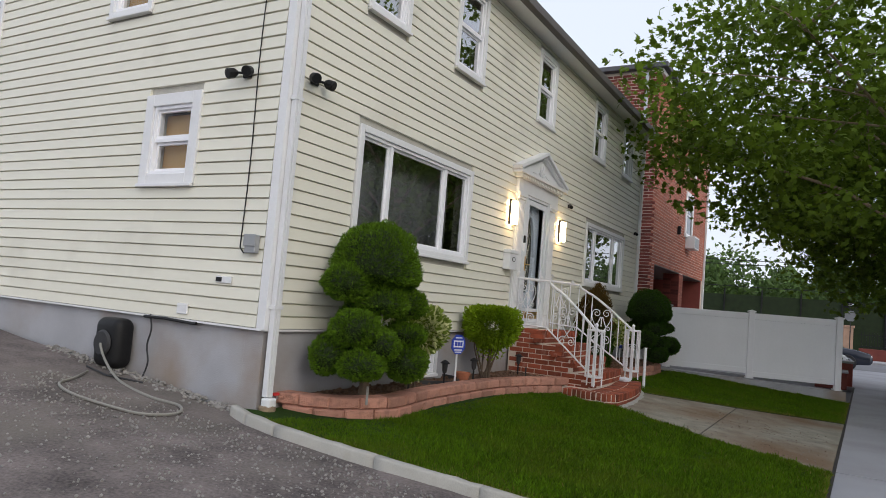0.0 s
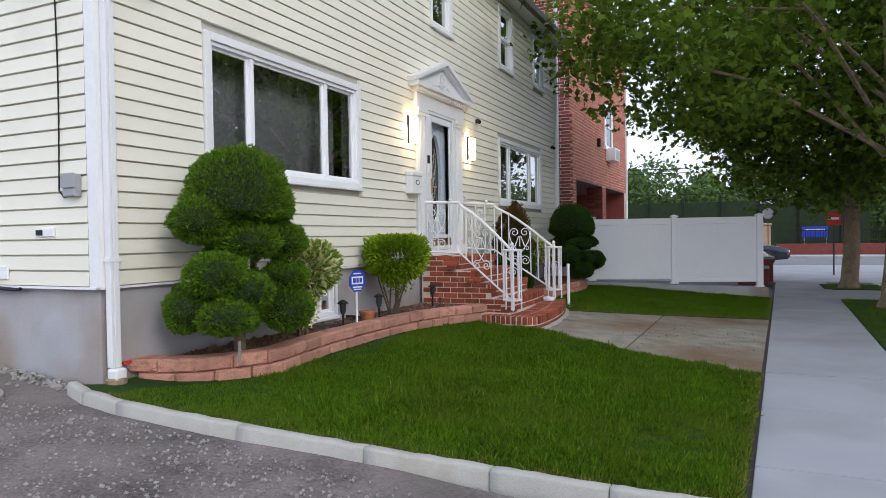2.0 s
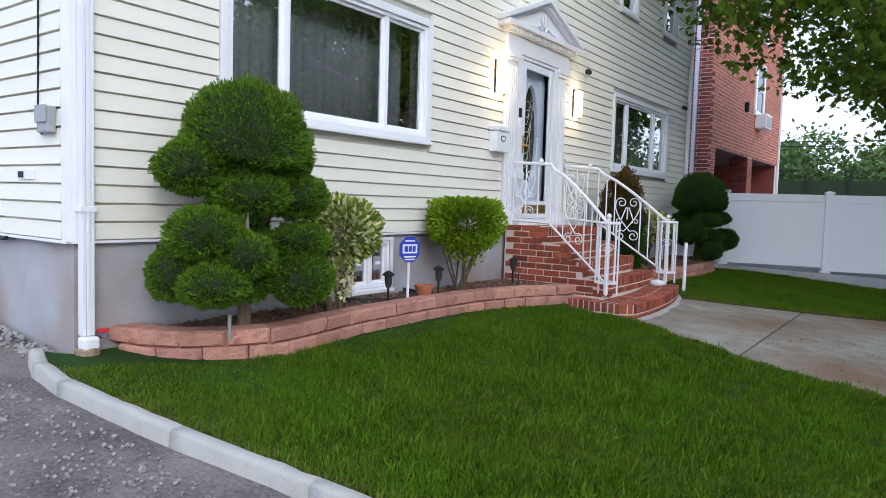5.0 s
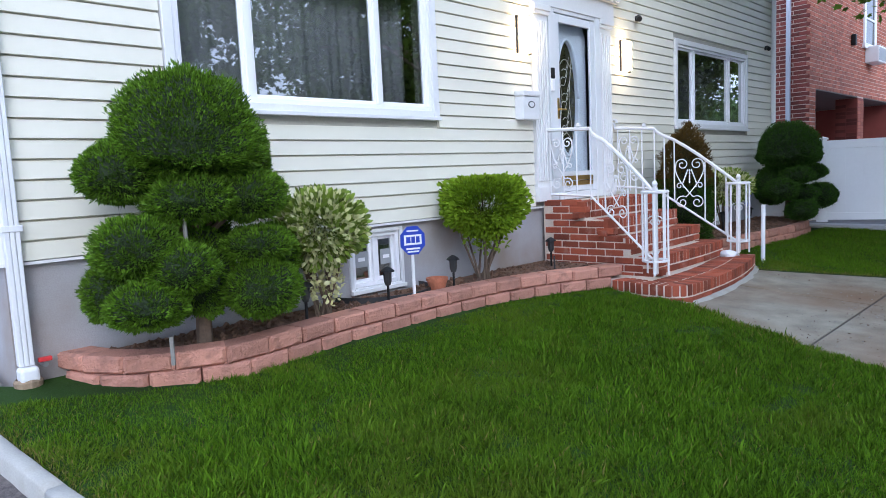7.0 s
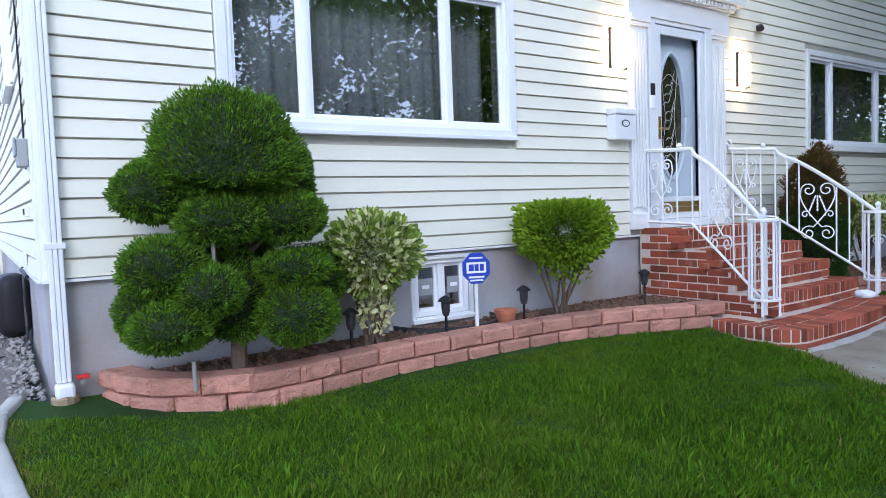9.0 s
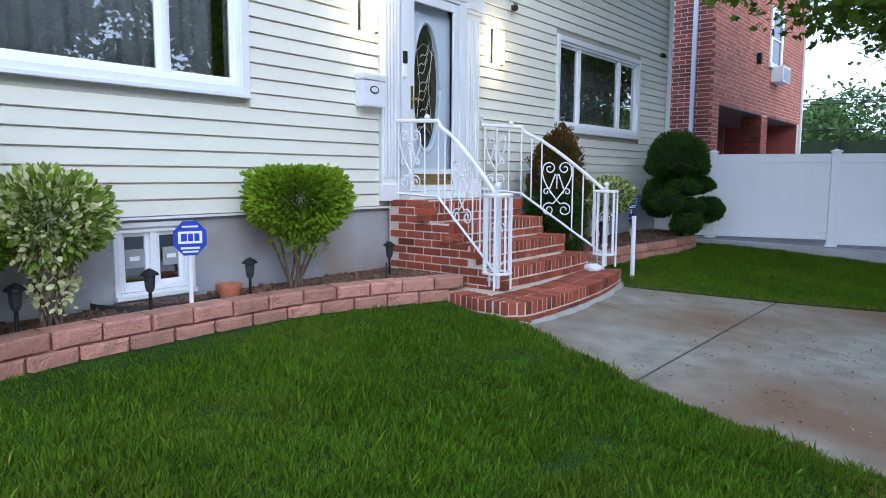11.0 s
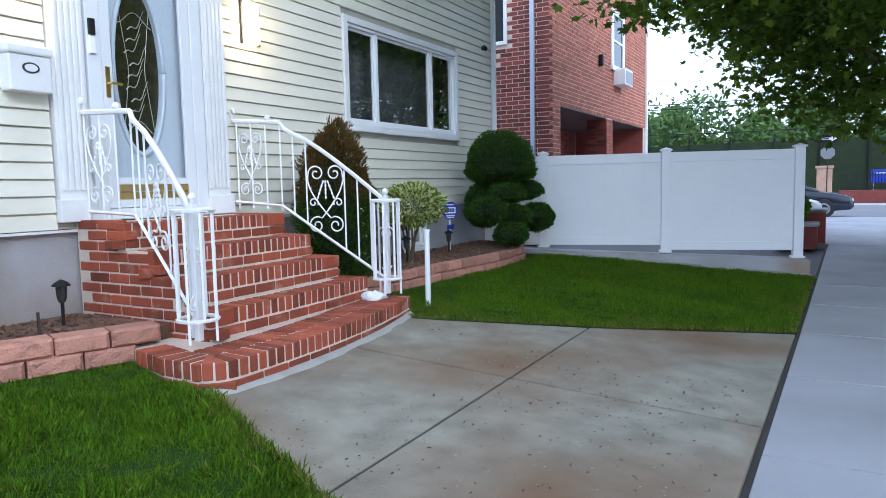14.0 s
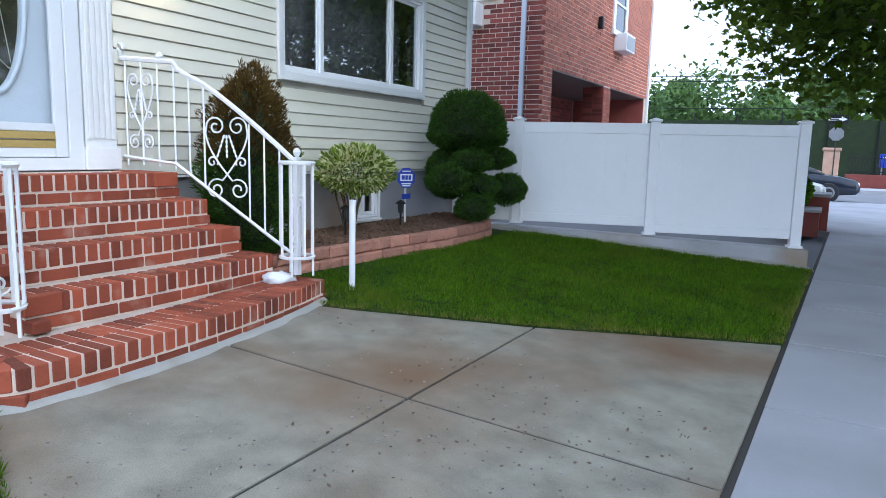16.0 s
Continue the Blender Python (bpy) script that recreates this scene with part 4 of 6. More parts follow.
g.box(WX + 0.0, WX + 0.035, D0 + 0.0855, D1 - 0.0855, DZ1 - 0.085, DZ1).box(WX + 0.0, WX + 0.035, D0 + 0.0855, D1 - 0.0855, DZ0, DZ0 + 0.06)
g.box(WX + 0.0, WX + 0.035, D0 + 0.0855, D1 - 0.0855, DZ0 + 0.17, DZ0 + 0.22)
part("storm_frame", g, M_DOOR, storm, bevel=0.005)
part("storm_pane", Geo().face((WX + 0.018, D0 + 0.0855, DZ0 + 0.2205), (WX + 0.018, D1 - 0.0855, DZ0 + 0.2205), (WX + 0.018, D1 - 0.0855, DZ1 - 0.0855), (WX + 0.018, D0 + 0.0855, DZ1 - 0.0855)), M_PANE_SIDE, storm).visible_shadow = False
for z in (DZ0 + 0.062, DZ0 + 0.118):
    part("brass_band", Geo().box(WX + 0.004, WX + 0.038, D0 + 0.0855, D1 - 0.0855, z, z + 0.05), M_BRASS, storm, "polished brass kick band", bevel=0.004)
handle = part("door_handle", Geo().tube([(WX + 0.036, D0 + 0.045, 2.18), (WX + 0.075, D0 + 0.045, 2.18), (WX + 0.075, D0 + 0.13, 2.18)], 0.010, 8), M_BRASS, storm, "brass lever handle")
part("handle_plate", Geo().box(WX + 0.0355, WX + 0.042, D0 + 0.025, D0 + 0.062, 2.08, 2.30), M_BRASS, handle, bevel=0.003)
inner = thing("door_2", "white panelled entrance door with leaded oval glass", "door", kind="structure")
yc, zc, ra, rb = 10.28, 2.33, 0.20, 0.62
g = Geo()
N = 40
o_out, o_in = [], []
for k in range(N):
    a = 2 * math.pi * k / N
    c, s = math.cos(a), math.sin(a)
    q = 1 / max(abs(c) / 0.40, abs(s) / 0.96)
    o_out.append((yc + c * q, 2.24 + s * q * (0.96 / 0.96)))
    o_in.append((yc + ra * c, zc + rb * s))
for x in (WX - 0.13, WX - 0.09):
    g.v += [(x, y, z) for y, z in o_out] + [(x, y, z) for y, z in o_in]
for k in range(N):
    j = (k + 1) % N
    g.f += [[2 * N + k, 2 * N + j, 3 * N + j, 3 * N + k], [k, N + k, N + j, j], [N + k, 3 * N + k, 3 * N + j, N + j]]
part("door_leaf", g, M_DOOR, inner)
ring = [(WX - 0.082, yc + (ra + 0.02) * math.cos(2 * math.pi * k / 48), zc + (rb + 0.02) * math.sin(2 * math.pi * k / 48)) for k in range(49)]
smooth(part("oval_moulding", Geo().tube(ring, 0.02, 8), M_DOOR, inner))
g = Geo()
g.v = [(WX - 0.115, y, z) for y, z in o_in]
g.f = [list(range(N))]
part("oval_pane", g, M_OVAL, inner, "dark leaded glass oval")
g = Geo()
for k in (-2, 2):
    u = k / 3
    h = math.sqrt(max(0, 1 - u * u))
    g.tube([(WX - 0.108, yc + ra * u * (1 - 0.5 * (1 - abs(v))), zc + rb * h * v) for v in np.linspace(-0.97, 0.97, 12)], 0.0028, 4)
for v in (-0.7, 0.62):
    h = math.sqrt(1 - v * v) * 0.95
    g.tube([(WX - 0.108, yc + ra * h * u, zc + rb * (v + 0.08 * math.cos(u * 3))) for u in np.linspace(-1, 1, 10)], 0.004, 4)
for k in range(9):
    z0 = zc - 0.42 + 0.09 * k
    g.tube([(WX - 0.107, yc - 0.10 + 0.02 * (k % 3) + 0.16 * u, z0 + 0.17 * u * u + 0.02 * math.sin(9 * u)) for u in np.linspace(0, 0.95, 9)], 0.006, 4, 0.002)
part("leading", g, M_CAME, inner, "pale brass leading lines in the oval")


def wall_lamp(y, z):
    l = thing("wall_lamp", "lit warm white wall lamp with dark metal edges", "wall lamp", group="lamps beside the door")
    x = WX + 0.012
    part("back_plate", Geo().box(x, x + 0.022, y - 0.05, y + 0.05, z - 0.12, z + 0.12), M_DARK, l, bevel=0.004)
    g = Geo()
    o = [(x + 0.024 + 0.035 * (a in (0, 12)) * 0 + 0.095 * math.sin(math.pi * a / 12) ** 0.6, y - 0.088 * math.cos(math.pi * a / 12)) for a in range(13)]
    g.prism(o, z - 0.165, z + 0.165)
    part("diffuser", g, M_LAMP, l, "glowing opal diffuser")
    for s in (-1, 1):
        part("edge_bar", Geo().box(x + 0.03, x + 0.06, y + s * 0.1 - 0.009, y + s * 0.1 + 0.009, z - 0.185, z + 0.185), M_DARK, l, "thin dark metal edge bar")
        part("crosspiece", Geo().box(x + 0.03, x + 0.042, y - 0.0905, y + 0.0905, z + s * 0.175 - 0.005, z + s * 0.175 + 0.005), M_BRASS, l)


wall_lamp(9.32, 2.89)
wall_lamp(11.33, 2.86)
mb = thing("mailbox", "white metal mailbox with a dark oval emblem", "mailbox")
part("box", Geo().box(WX + 0.01, WX + 0.12, 9.20, 9.47, 2.05, 2.28), M_TRIM, mb, bevel=0.01)
part("lid", Geo().box(WX + 0.01, WX + 0.135, 9.19, 9.48, 2.2805, 2.345), M_TRIM, mb, bevel=0.015)
g = Geo()
o = [(math.cos(2 * math.pi * k / 20), math.sin(2 * math.pi * k / 20)) for k in range(20)]
g.v = [(WX + 0.1205 + 0.004 * q, 9.335 + 0.055 * c, 2.20 + 0.034 * s) for q in (0, 1) for c, s in o]
g.f = [list(range(20, 40))] + [[k, (k + 1) % 20, 20 + (k + 1) % 20, 20 + k] for k in range(20)]
emblem = part("emblem", g, M_DARK, mb, "dark-rimmed oval emblem")
g = Geo()
g.v = [(WX + 0.1247 + 0.001 * q, 9.335 + 0.042 * c, 2.20 + 0.024 * s) for q in (0, 1) for c, s in o]
g.f = [list(range(20, 40))] + [[k, (k + 1) % 20, 20 + (k + 1) % 20, 20 + k] for k in range(20)]
part("emblem_field", g, M_TRIM, emblem)
bell = thing("doorbell", "dark and white doorbell on the door frame", "doorbell")
part("keypad", Geo().box(WX + 0.0455, WX + 0.07, 9.79, 9.835, 2.50, 2.61), M_BLACK, bell, bevel=0.004)
part("button_unit", Geo().box(WX + 0.0455, WX + 0.065, 9.79, 9.835, 2.37, 2.49), M_VINYL, bell, bevel=0.004)

# ---- planting beds ----
bed1 = [(-4.62, 4.95), (-4.35, 5.08), (-4.1, 5.35), (-4.02, 5.65), (-4.08, 6.1), (-4.13, 6.5), (-4.15, 7.0), (-4.13, 7.5), (-4.1, 8.1), (-3.97, 8.67), (-3.7, 9.4), (-3.7, 9.62), (-4.65, 9.62)]
bed2 = [(-3.85, 11.6), (-3.83, 12.0), (-3.78, 13.3), (-3.68, 14.2), (-3.72, 15.0), (-3.85, 15.55), (-4.15, 15.95), (-4.65, 16.0), (-4.65, 11.25), (-4.0, 11.25)]
for k, b in enumerate((bed1, bed2)):
    g = Geo()
    n = len(b)
    cx = sum(p[0] for p in b) / n
    g.v = [(x, y, 0.565 + 0.01 * noise.noise(Vector((x * 7, y * 7, 0)))) for x, y in b] + [(x, y, 0.2) for x, y in b]
    g.f = [list(range(n))] + [[j, n + j, n + (j + 1) % n, (j + 1) % n] for j in range(n)]
    solid("planting_bed", g, M_SOIL, "dark bare soil of the planting bed", "soil", kind="structure")
    c = Geo()
    rr = random.Random(k)
    for j in range(1500):
        x, y = rr.uniform(-4.6, -3.6), rr.uniform(4.95, 9.55) if k == 0 else rr.uniform(11.3, 15.9)
        if inside((x, y), b):
            s = rr.uniform(0.006, 0.022)
            c.box(-s, s, -s, s, -s * 0.6, s * 0.6, Matrix.Translation((x, y, 0.57)) @ pose(0, 0, 0, rr.uniform(-50, 50), rr.uniform(-50, 50), rr.uniform(0, 90)))
    solid("soil_clods", c, M_SOIL, "clods and bark crumbs on the bed", "soil", kind="stuff")


# ---- plants ----
def topiary(name, label, balls, trunk, material, leaf, size, per, seed, canes=()):
    t = thing(name, label, "topiary bush", at=trunk[0])
    part("trunk", Geo().tube(trunk, 0.05, 8, 0.03), M_TWIG, t)
    for k, (c, r, *lows) in enumerate(balls):
        low = lows[0] if lows else 0.8
        # solid lump, coloured near-black as the shade between the needle tufts
        g = Geo()
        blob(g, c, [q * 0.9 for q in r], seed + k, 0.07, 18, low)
        core = smooth(part("clump", g, M_CORESHADE, t))
        area = r[0] * r[1] + r[1] * r[2] + r[0] * r[2]
        n = int(per * area)
        pos, nrm = shell(c, r, n, seed + k, rough=0.06, inner=0.84, outer=1.0, low=low)
        tuft = np.array([noise.noise_vector(Vector(q) * 30) for q in pos])
        lump = np.array([noise.noise(Vector(q) * 22 + Vector((7, 0, 0))) for q in pos])
        pos = pos + nrm * (0.028 * lump)[:, None]
        nrm = nrm * 0.45 + tuft * 1.0 + np.random.default_rng(seed + k).normal(size=nrm.shape) * 0.35 + np.array([0, 0, 0.3])
        part("foliage", cloud("foliage", leaf, pos, np.full(n, size), material, nrm, seed + k), material, core)
        stem = Geo()
        stem.tube([Vector(trunk[-1]) * 0.6 + Vector(trunk[0]) * 0.4, Vector(c)], 0.02, 6)
        part("branch", stem, M_TWIG, t)
    for a, b in canes:
        part("cane", Geo().tube([a, b], 0.012, 6), M_LITTER, t, "pale wooden support cane")
    return t


X0 = -4.2
topiary("topiary_bush", "dark green cloud-pruned yew with a large dome on top", [
    ((-4.16, 5.52, 1.70), (0.42, 0.44, 0.53), 0.26), ((-4.2, 5.13, 1.61), (0.22, 0.225, 0.18), 0.85), ((-4.22, 5.90, 1.68), (0.19, 0.15, 0.27)),
    ((-4.00, 5.44, 1.46), (0.23, 0.25, 0.165)), ((-4.02, 5.79, 1.455), (0.24, 0.245, 0.175)), ((-4.05, 5.13, 1.205), (0.23, 0.235, 0.185)),
    ((-3.90, 5.31, 1.075), (0.17, 0.185, 0.155)), ((-3.97, 5.82, 1.16), (0.19, 0.23, 0.115)), ((-4.25, 6.10, 1.06), (0.16, 0.17, 0.2)),
    ((-3.95, 5.82, 0.895), (0.20, 0.24, 0.19), 0.9), ((-3.95, 5.12, 0.895), (0.2, 0.215, 0.145)), ((-4.28, 5.06, 0.95), (0.17, 0.16, 0.2)), ((-4.34, 5.55, 1.15), (0.15, 0.30, 0.42)), ((-4.13, 5.53, 0.99), (0.13, 0.2, 0.30))],
    [(-4.22, 5.55, 0.56), (-4.2, 5.55, 1.0), (-4.2, 5.55, 1.6)], M_YEW, SPRIG, 0.024, 88000, 10,
    canes=(((-3.93, 5.22, 0.56), (-3.93, 5.22, 0.72)), ((-3.95, 5.36, 1.15), (-3.95, 5.36, 1.42))))
topiary("topiary_bush", "dark green cloud-pruned yew near the white fence", [
    ((-3.95, 15.28, 1.60), (0.47, 0.52, 0.52), 0.4), ((-3.75, 15.02, 1.27), (0.24, 0.28, 0.14)), ((-3.75, 15.60, 1.31), (0.26, 0.32, 0.14)), ((-3.88, 14.72, 1.06), (0.24, 0.24, 0.18)),
    ((-3.70, 15.15, 0.98), (0.22, 0.24, 0.15)), ((-3.62, 15.72, 0.92), (0.26, 0.28, 0.21)), ((-3.66, 14.95, 0.74), (0.22, 0.25, 0.17)), ((-4.2, 15.3, 1.1), (0.25, 0.4, 0.35))],
    [(-3.98, 15.3, 0.56), (-3.95, 15.3, 1.0), (-3.95, 15.3, 1.5)], M_YEW_DARK, SPRIG, 0.030, 50000, 40)


def shrub(label, c, r, base, material, size, n, seed, stems=9, droop=False, flat=0.0, second=None):
    """A leafy bush on bare, forking stems."""
    t = thing("shrub", label, "shrub", at=base)
    rr = random.Random(seed)
    for k in range(stems):
        a = 2 * math.pi * k / stems + rr.uniform(-0.3, 0.3)
        q = rr.uniform(0.35, 0.85)
        tip = Vector((c[0] + math.cos(a) * r[0] * q, c[1] + math.sin(a) * r[1] * q, c[2] + rr.uniform(-0.3, 0.3) * r[2]))
        b = Vector(base) + Vector((rr.uniform(-0.05, 0.05), rr.uniform(-0.06, 0.06), 0))
        mid = (b + tip) / 2 + Vector((rr.uniform(-0.04, 0.04), rr.uniform(-0.04, 0.04), 0.03))
        part("stem", Geo().tube([b, mid, tip], 0.013, 5, 0.005), M_TWIG, t)
    pos, nrm = shell(c, r, n, seed, rough=0.08, inner=0.55, outer=1.03)
    if flat:
        pos[:, 2] = np.minimum(pos[:, 2], c[2] + r[2] * flat + np.random.default_rng(seed).normal(size=n) * 0.012)
    nrm = nrm * 0.35 + np.array([0, 0, 0.25]) + np.random.default_rng(seed).normal(size=nrm.shape) * 0.8
    cut = n if second is None else n // 2
    part("foliage", cloud("foliage", OVAL, pos[:cut], np.full(cut, size), material, nrm[:cut], seed), material, t)
    if second is not None:
        part("pale_foliage", cloud("pale_foliage", OVAL, pos[cut:], np.full(n - cut, size), second, nrm[cut:], seed + 1), second, t, "cream-edged leaves")
    return t


shrub("bright green clipped flat-topped bush on bare stems", (-4.24, 8.25, 1.28), (0.35, 0.40, 0.31), (-4.3, 8.25, 0.56), M_BOXWOOD, 0.036, 14000, 60, flat=0.6)
part("lower_foliage", cloud("lower_foliage", OVAL, shell((-4.25, 8.25, 1.0), (0.20, 0.27, 0.22), 320, 5, inner=0.4)[0], np.full(320, 0.045), M_BOXWOOD, None, 4), M_BOXWOOD, bpy.data.objects["shrub"])
shrub("pale variegated bush on bare stems", (-4.24, 6.48, 1.20), (0.28, 0.31, 0.25), (-4.28, 6.5, 0.56), M_VARIEG, 0.05, 5000, 61, second=M_CREAM)
part("lower_foliage", cloud("lower_foliage", OVAL, shell((-4.27, 6.5, 0.88), (0.15, 0.17, 0.26), 420, 9, inner=0.4)[0], np.full(420, 0.045), M_CREAM, None, 4), M_CREAM, bpy.data.objects["shrub.001"])
shrub("pale variegated small round bush in the planting bed", (-4.15, 13.30, 1.19), (0.33, 0.38, 0.23), (-4.2, 13.32, 0.56), M_VARIEG, 0.042, 4600, 62, second=M_CREAM)
con = thing("conifer_bush", "bronzed green cone-shaped conifer beside the steps", "conifer", at=(-4.02, 11.75, 0.56))
part("trunk", Geo().tube([(-4.02, 11.78, 0.5), (-4.02, 11.77, 1.7)], 0.05, 8, 0.02), M_TWIG, con)
# inner lump whose dark colour supplies the shade within the sprays
g = Geo()
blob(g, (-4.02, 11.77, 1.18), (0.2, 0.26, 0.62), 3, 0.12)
smooth(part("core", g, M_CORESHADE, con))
for nm, m_, lo, hi in (("upper_foliage", M_CONIFER, 1.25, 9.0), ("lower_foliage", M_YEW_DARK, 0.0, 1.35)):
    pos, nrm = shell((-4.02, 11.77, 1.22), (0.31, 0.38, 0.76), 42000, 70, rough=0.07, inner=0.84)
    taper = 1.12 - 0.30 * np.clip((pos[:, 2] - 0.7) / 1.3, 0, 1)
    lump = np.array([noise.noise(Vector(q) * 9) for q in pos]) * 0.11
    pos[:, :2] = np.array([-4.02, 11.77]) + (pos[:, :2] - np.array([-4.02, 11.77])) * taper[:, None]
    pos = pos + nrm * lump[:, None]
    keep = (pos[:, 2] > lo) & (pos[:, 2] <= hi)
    part(nm, cloud(nm, NEEDLE, pos[keep], np.full(keep.sum(), 0.030), m_, (nrm + np.array([0, 0, 0.5]))[keep], 7), m_, con)


# ---- solar path lights, signs, stakes, pot ----
def path_light(x, y, z=0.565, h=0.28):
    p = thing("path_light", "small black solar path light stuck in the soil", "path light", at=(x, y, z), group="path lights")
    part("stake", Geo().tube([(x, y, z - 0.02), (x, y, z + h - 0.12)], 0.011, 6), M_BLACK, p)
    part("lantern", Geo().lathe([(0.02, 0), (0.03, 0.03), (0.034, 0.10), (0.03, 0.105)], (x, y, z + h - 0.13), 10), M_DARK, p)
    part("cap", Geo().lathe([(0.058, 0), (0.05, 0.012), (0.03, 0.028), (0.008, 0.04)], (x, y, z + h - 0.025), 12), M_BLACK, p)


for x, y in ((-4.18, 6.27), (-4.2, 7.03), (-4.22, 7.78), (-4.3, 9.30), (-4.1, 13.08), (-4.1, 14.05)):
    path_light(x, y)


def lawn_sign(x, y, z, h, tilt, label):
    s = thing("yard_sign", label, "yard sign", at=(x, y, z), group="security signs")
    part("stake", Geo().box(x - 0.006, x + 0.006, y - 0.012, y + 0.012, z - 0.05, z + h - 0.1), M_VINYL, s)
    o = [(math.cos(math.pi / 8 + k * math.pi / 4), math.sin(math.pi / 8 + k * math.pi / 4)) for k in range(8)]
    m = Matrix.Translation((x + 0.008, y, z + h)) @ pose(0, 0, 0, 0, 0, tilt)
    g = Geo()
    g.v = [tuple(m @ Vector((q, 0.112 * c, 0.122 * s_))) for q in (0, 0.008) for c, s_ in o]
    g.f = [list(range(8))[::-1], list(range(8, 16))] + [[k, (k + 1) % 8, 8 + (k + 1) % 8, 8 + k] for k in range(8)]
    face = part("sign_face", g, M_BLUE, s, "blue octagonal sign face")
    g = Geo()
    g.box(0.0083, 0.0088, -0.075, 0.075, -0.035, 0.045, m)
    part("emblem", g, M_WHITE, face, "white emblem block")
    g = Geo()
    for a, b in ((-0.058, -0.020), (-0.014, 0.018), (0.026, 0.058)):
        g.box(0.0089, 0.0094, a, b, -0.02, 0.03, m)
    part("emblem_bars", g, M_BLUE, face)
    for hw, z0, z1 in ((0.05, 0.07, 0.082), (0.06, -0.072, -0.058), (0.05, -0.095, -0.083)):
        part("writing", Geo().box(0.0083, 0.0088, -hw, hw, z0, z1, m), M_WHITE, face)
    return s


lawn_sign(-4.22, 7.32, 0.56, 0.47, -20, "blue octagonal security sign on a white stake")
s2 = lawn_sign(-4.3, 14.45, 0.56, 0.52, -35, "blue octagonal security sign with a plate below")
part("lower_plate", Geo().box(-4.292, -4.284, 14.36, 14.54, 0.84, 0.90), M_BLUE, s2, "small blue plate below the sign", bevel=0.002)
stk = thing("white_stake", "white plastic pipe stake at the lawn's edge", "stake", at=(-3.18, 11.97, 0.33))
part("pipe", Geo().tube([(-3.18, 11.97, 0.25), (-3.18, 11.97, 1.0)], 0.024, 10), M_VINYL, stk)
part("cap", Geo().tube([(-3.18, 11.97, 1.0005), (-3.18, 11.97, 1.015)], 0.027, 10), M_VINYL, stk)
pot = thing("flower_pot", "small terracotta pot lying in the bed", "flower pot", at=(-4.3, 7.66, 0.56))
part("pot", Geo().lathe([(0.06, 0.0), (0.085, 0.09), (0.092, 0.09), (0.094, 0.115), (0.08, 0.115), (0.06, 0.03)], (-4.3, 7.66, 0.565), 16), M_TERRA, pot)
for (x, y) in ((-4.05, 9.0), (-4.1, 12.6)):
    pot = thing("light_stake", "short dark stake in the bed", "stake", at=(x, y, 0.56))
    part("rod", Geo().tube([(x, y, 0.54), (x, y, 0.72)], 0.009, 6), M_DARK, pot)

well = thing("window_well", "dark curved metal well round the cellar window", "window well")
pts = [(WX - 0.02 + 0.42 * math.sin(a), 7.32 - 0.46 * math.cos(a), 0.585) for a in np.linspace(0, math.pi, 18)]
g = Geo()
for x, y, z in pts:
    g.v += [(x, y, 0.45), (x, y, z + 0.025), (x - 0.006, y, z + 0.025), (x - 0.006, y, 0.45)]
for k in range(len(pts) - 1):
    g.f += [[4 * k + a, 4 * k + 4 + a, 4 * k + 4 + (a + 1) % 4, 4 * k + (a + 1) % 4] for a in range(3)]
part("rim", g, M_DARK, well)
for yy in (7.13, 7.40):
    lab_ = thing("window_sticker", "pale handwritten paper in the cellar window", "paper")
    part("paper", Geo().box(WX - 0.082, WX - 0.080, yy, yy + 0.14, 0.80, 0.93), M_GREYBOX, lab_)
    part("writing", Geo().box(WX - 0.0795, WX - 0.079, yy + 0.03, yy + 0.10, 0.85, 0.88), M_WHITE, lab_)

# ---- stoop railings ----
def spiral(c, r, start, turns, sgn, n=18):
    """A scroll in the plane of u and v that winds inwards."""
    return [(c[0] + r * (1 - 0.78 * k / n) * math.cos(start + sgn * 2 * math.pi * turns * k / n), c[1] + r * (1 - 0.78 * k / n) * math.sin(start + sgn * 2 * math.pi * turns * k / n)) for k in range(n + 1)]


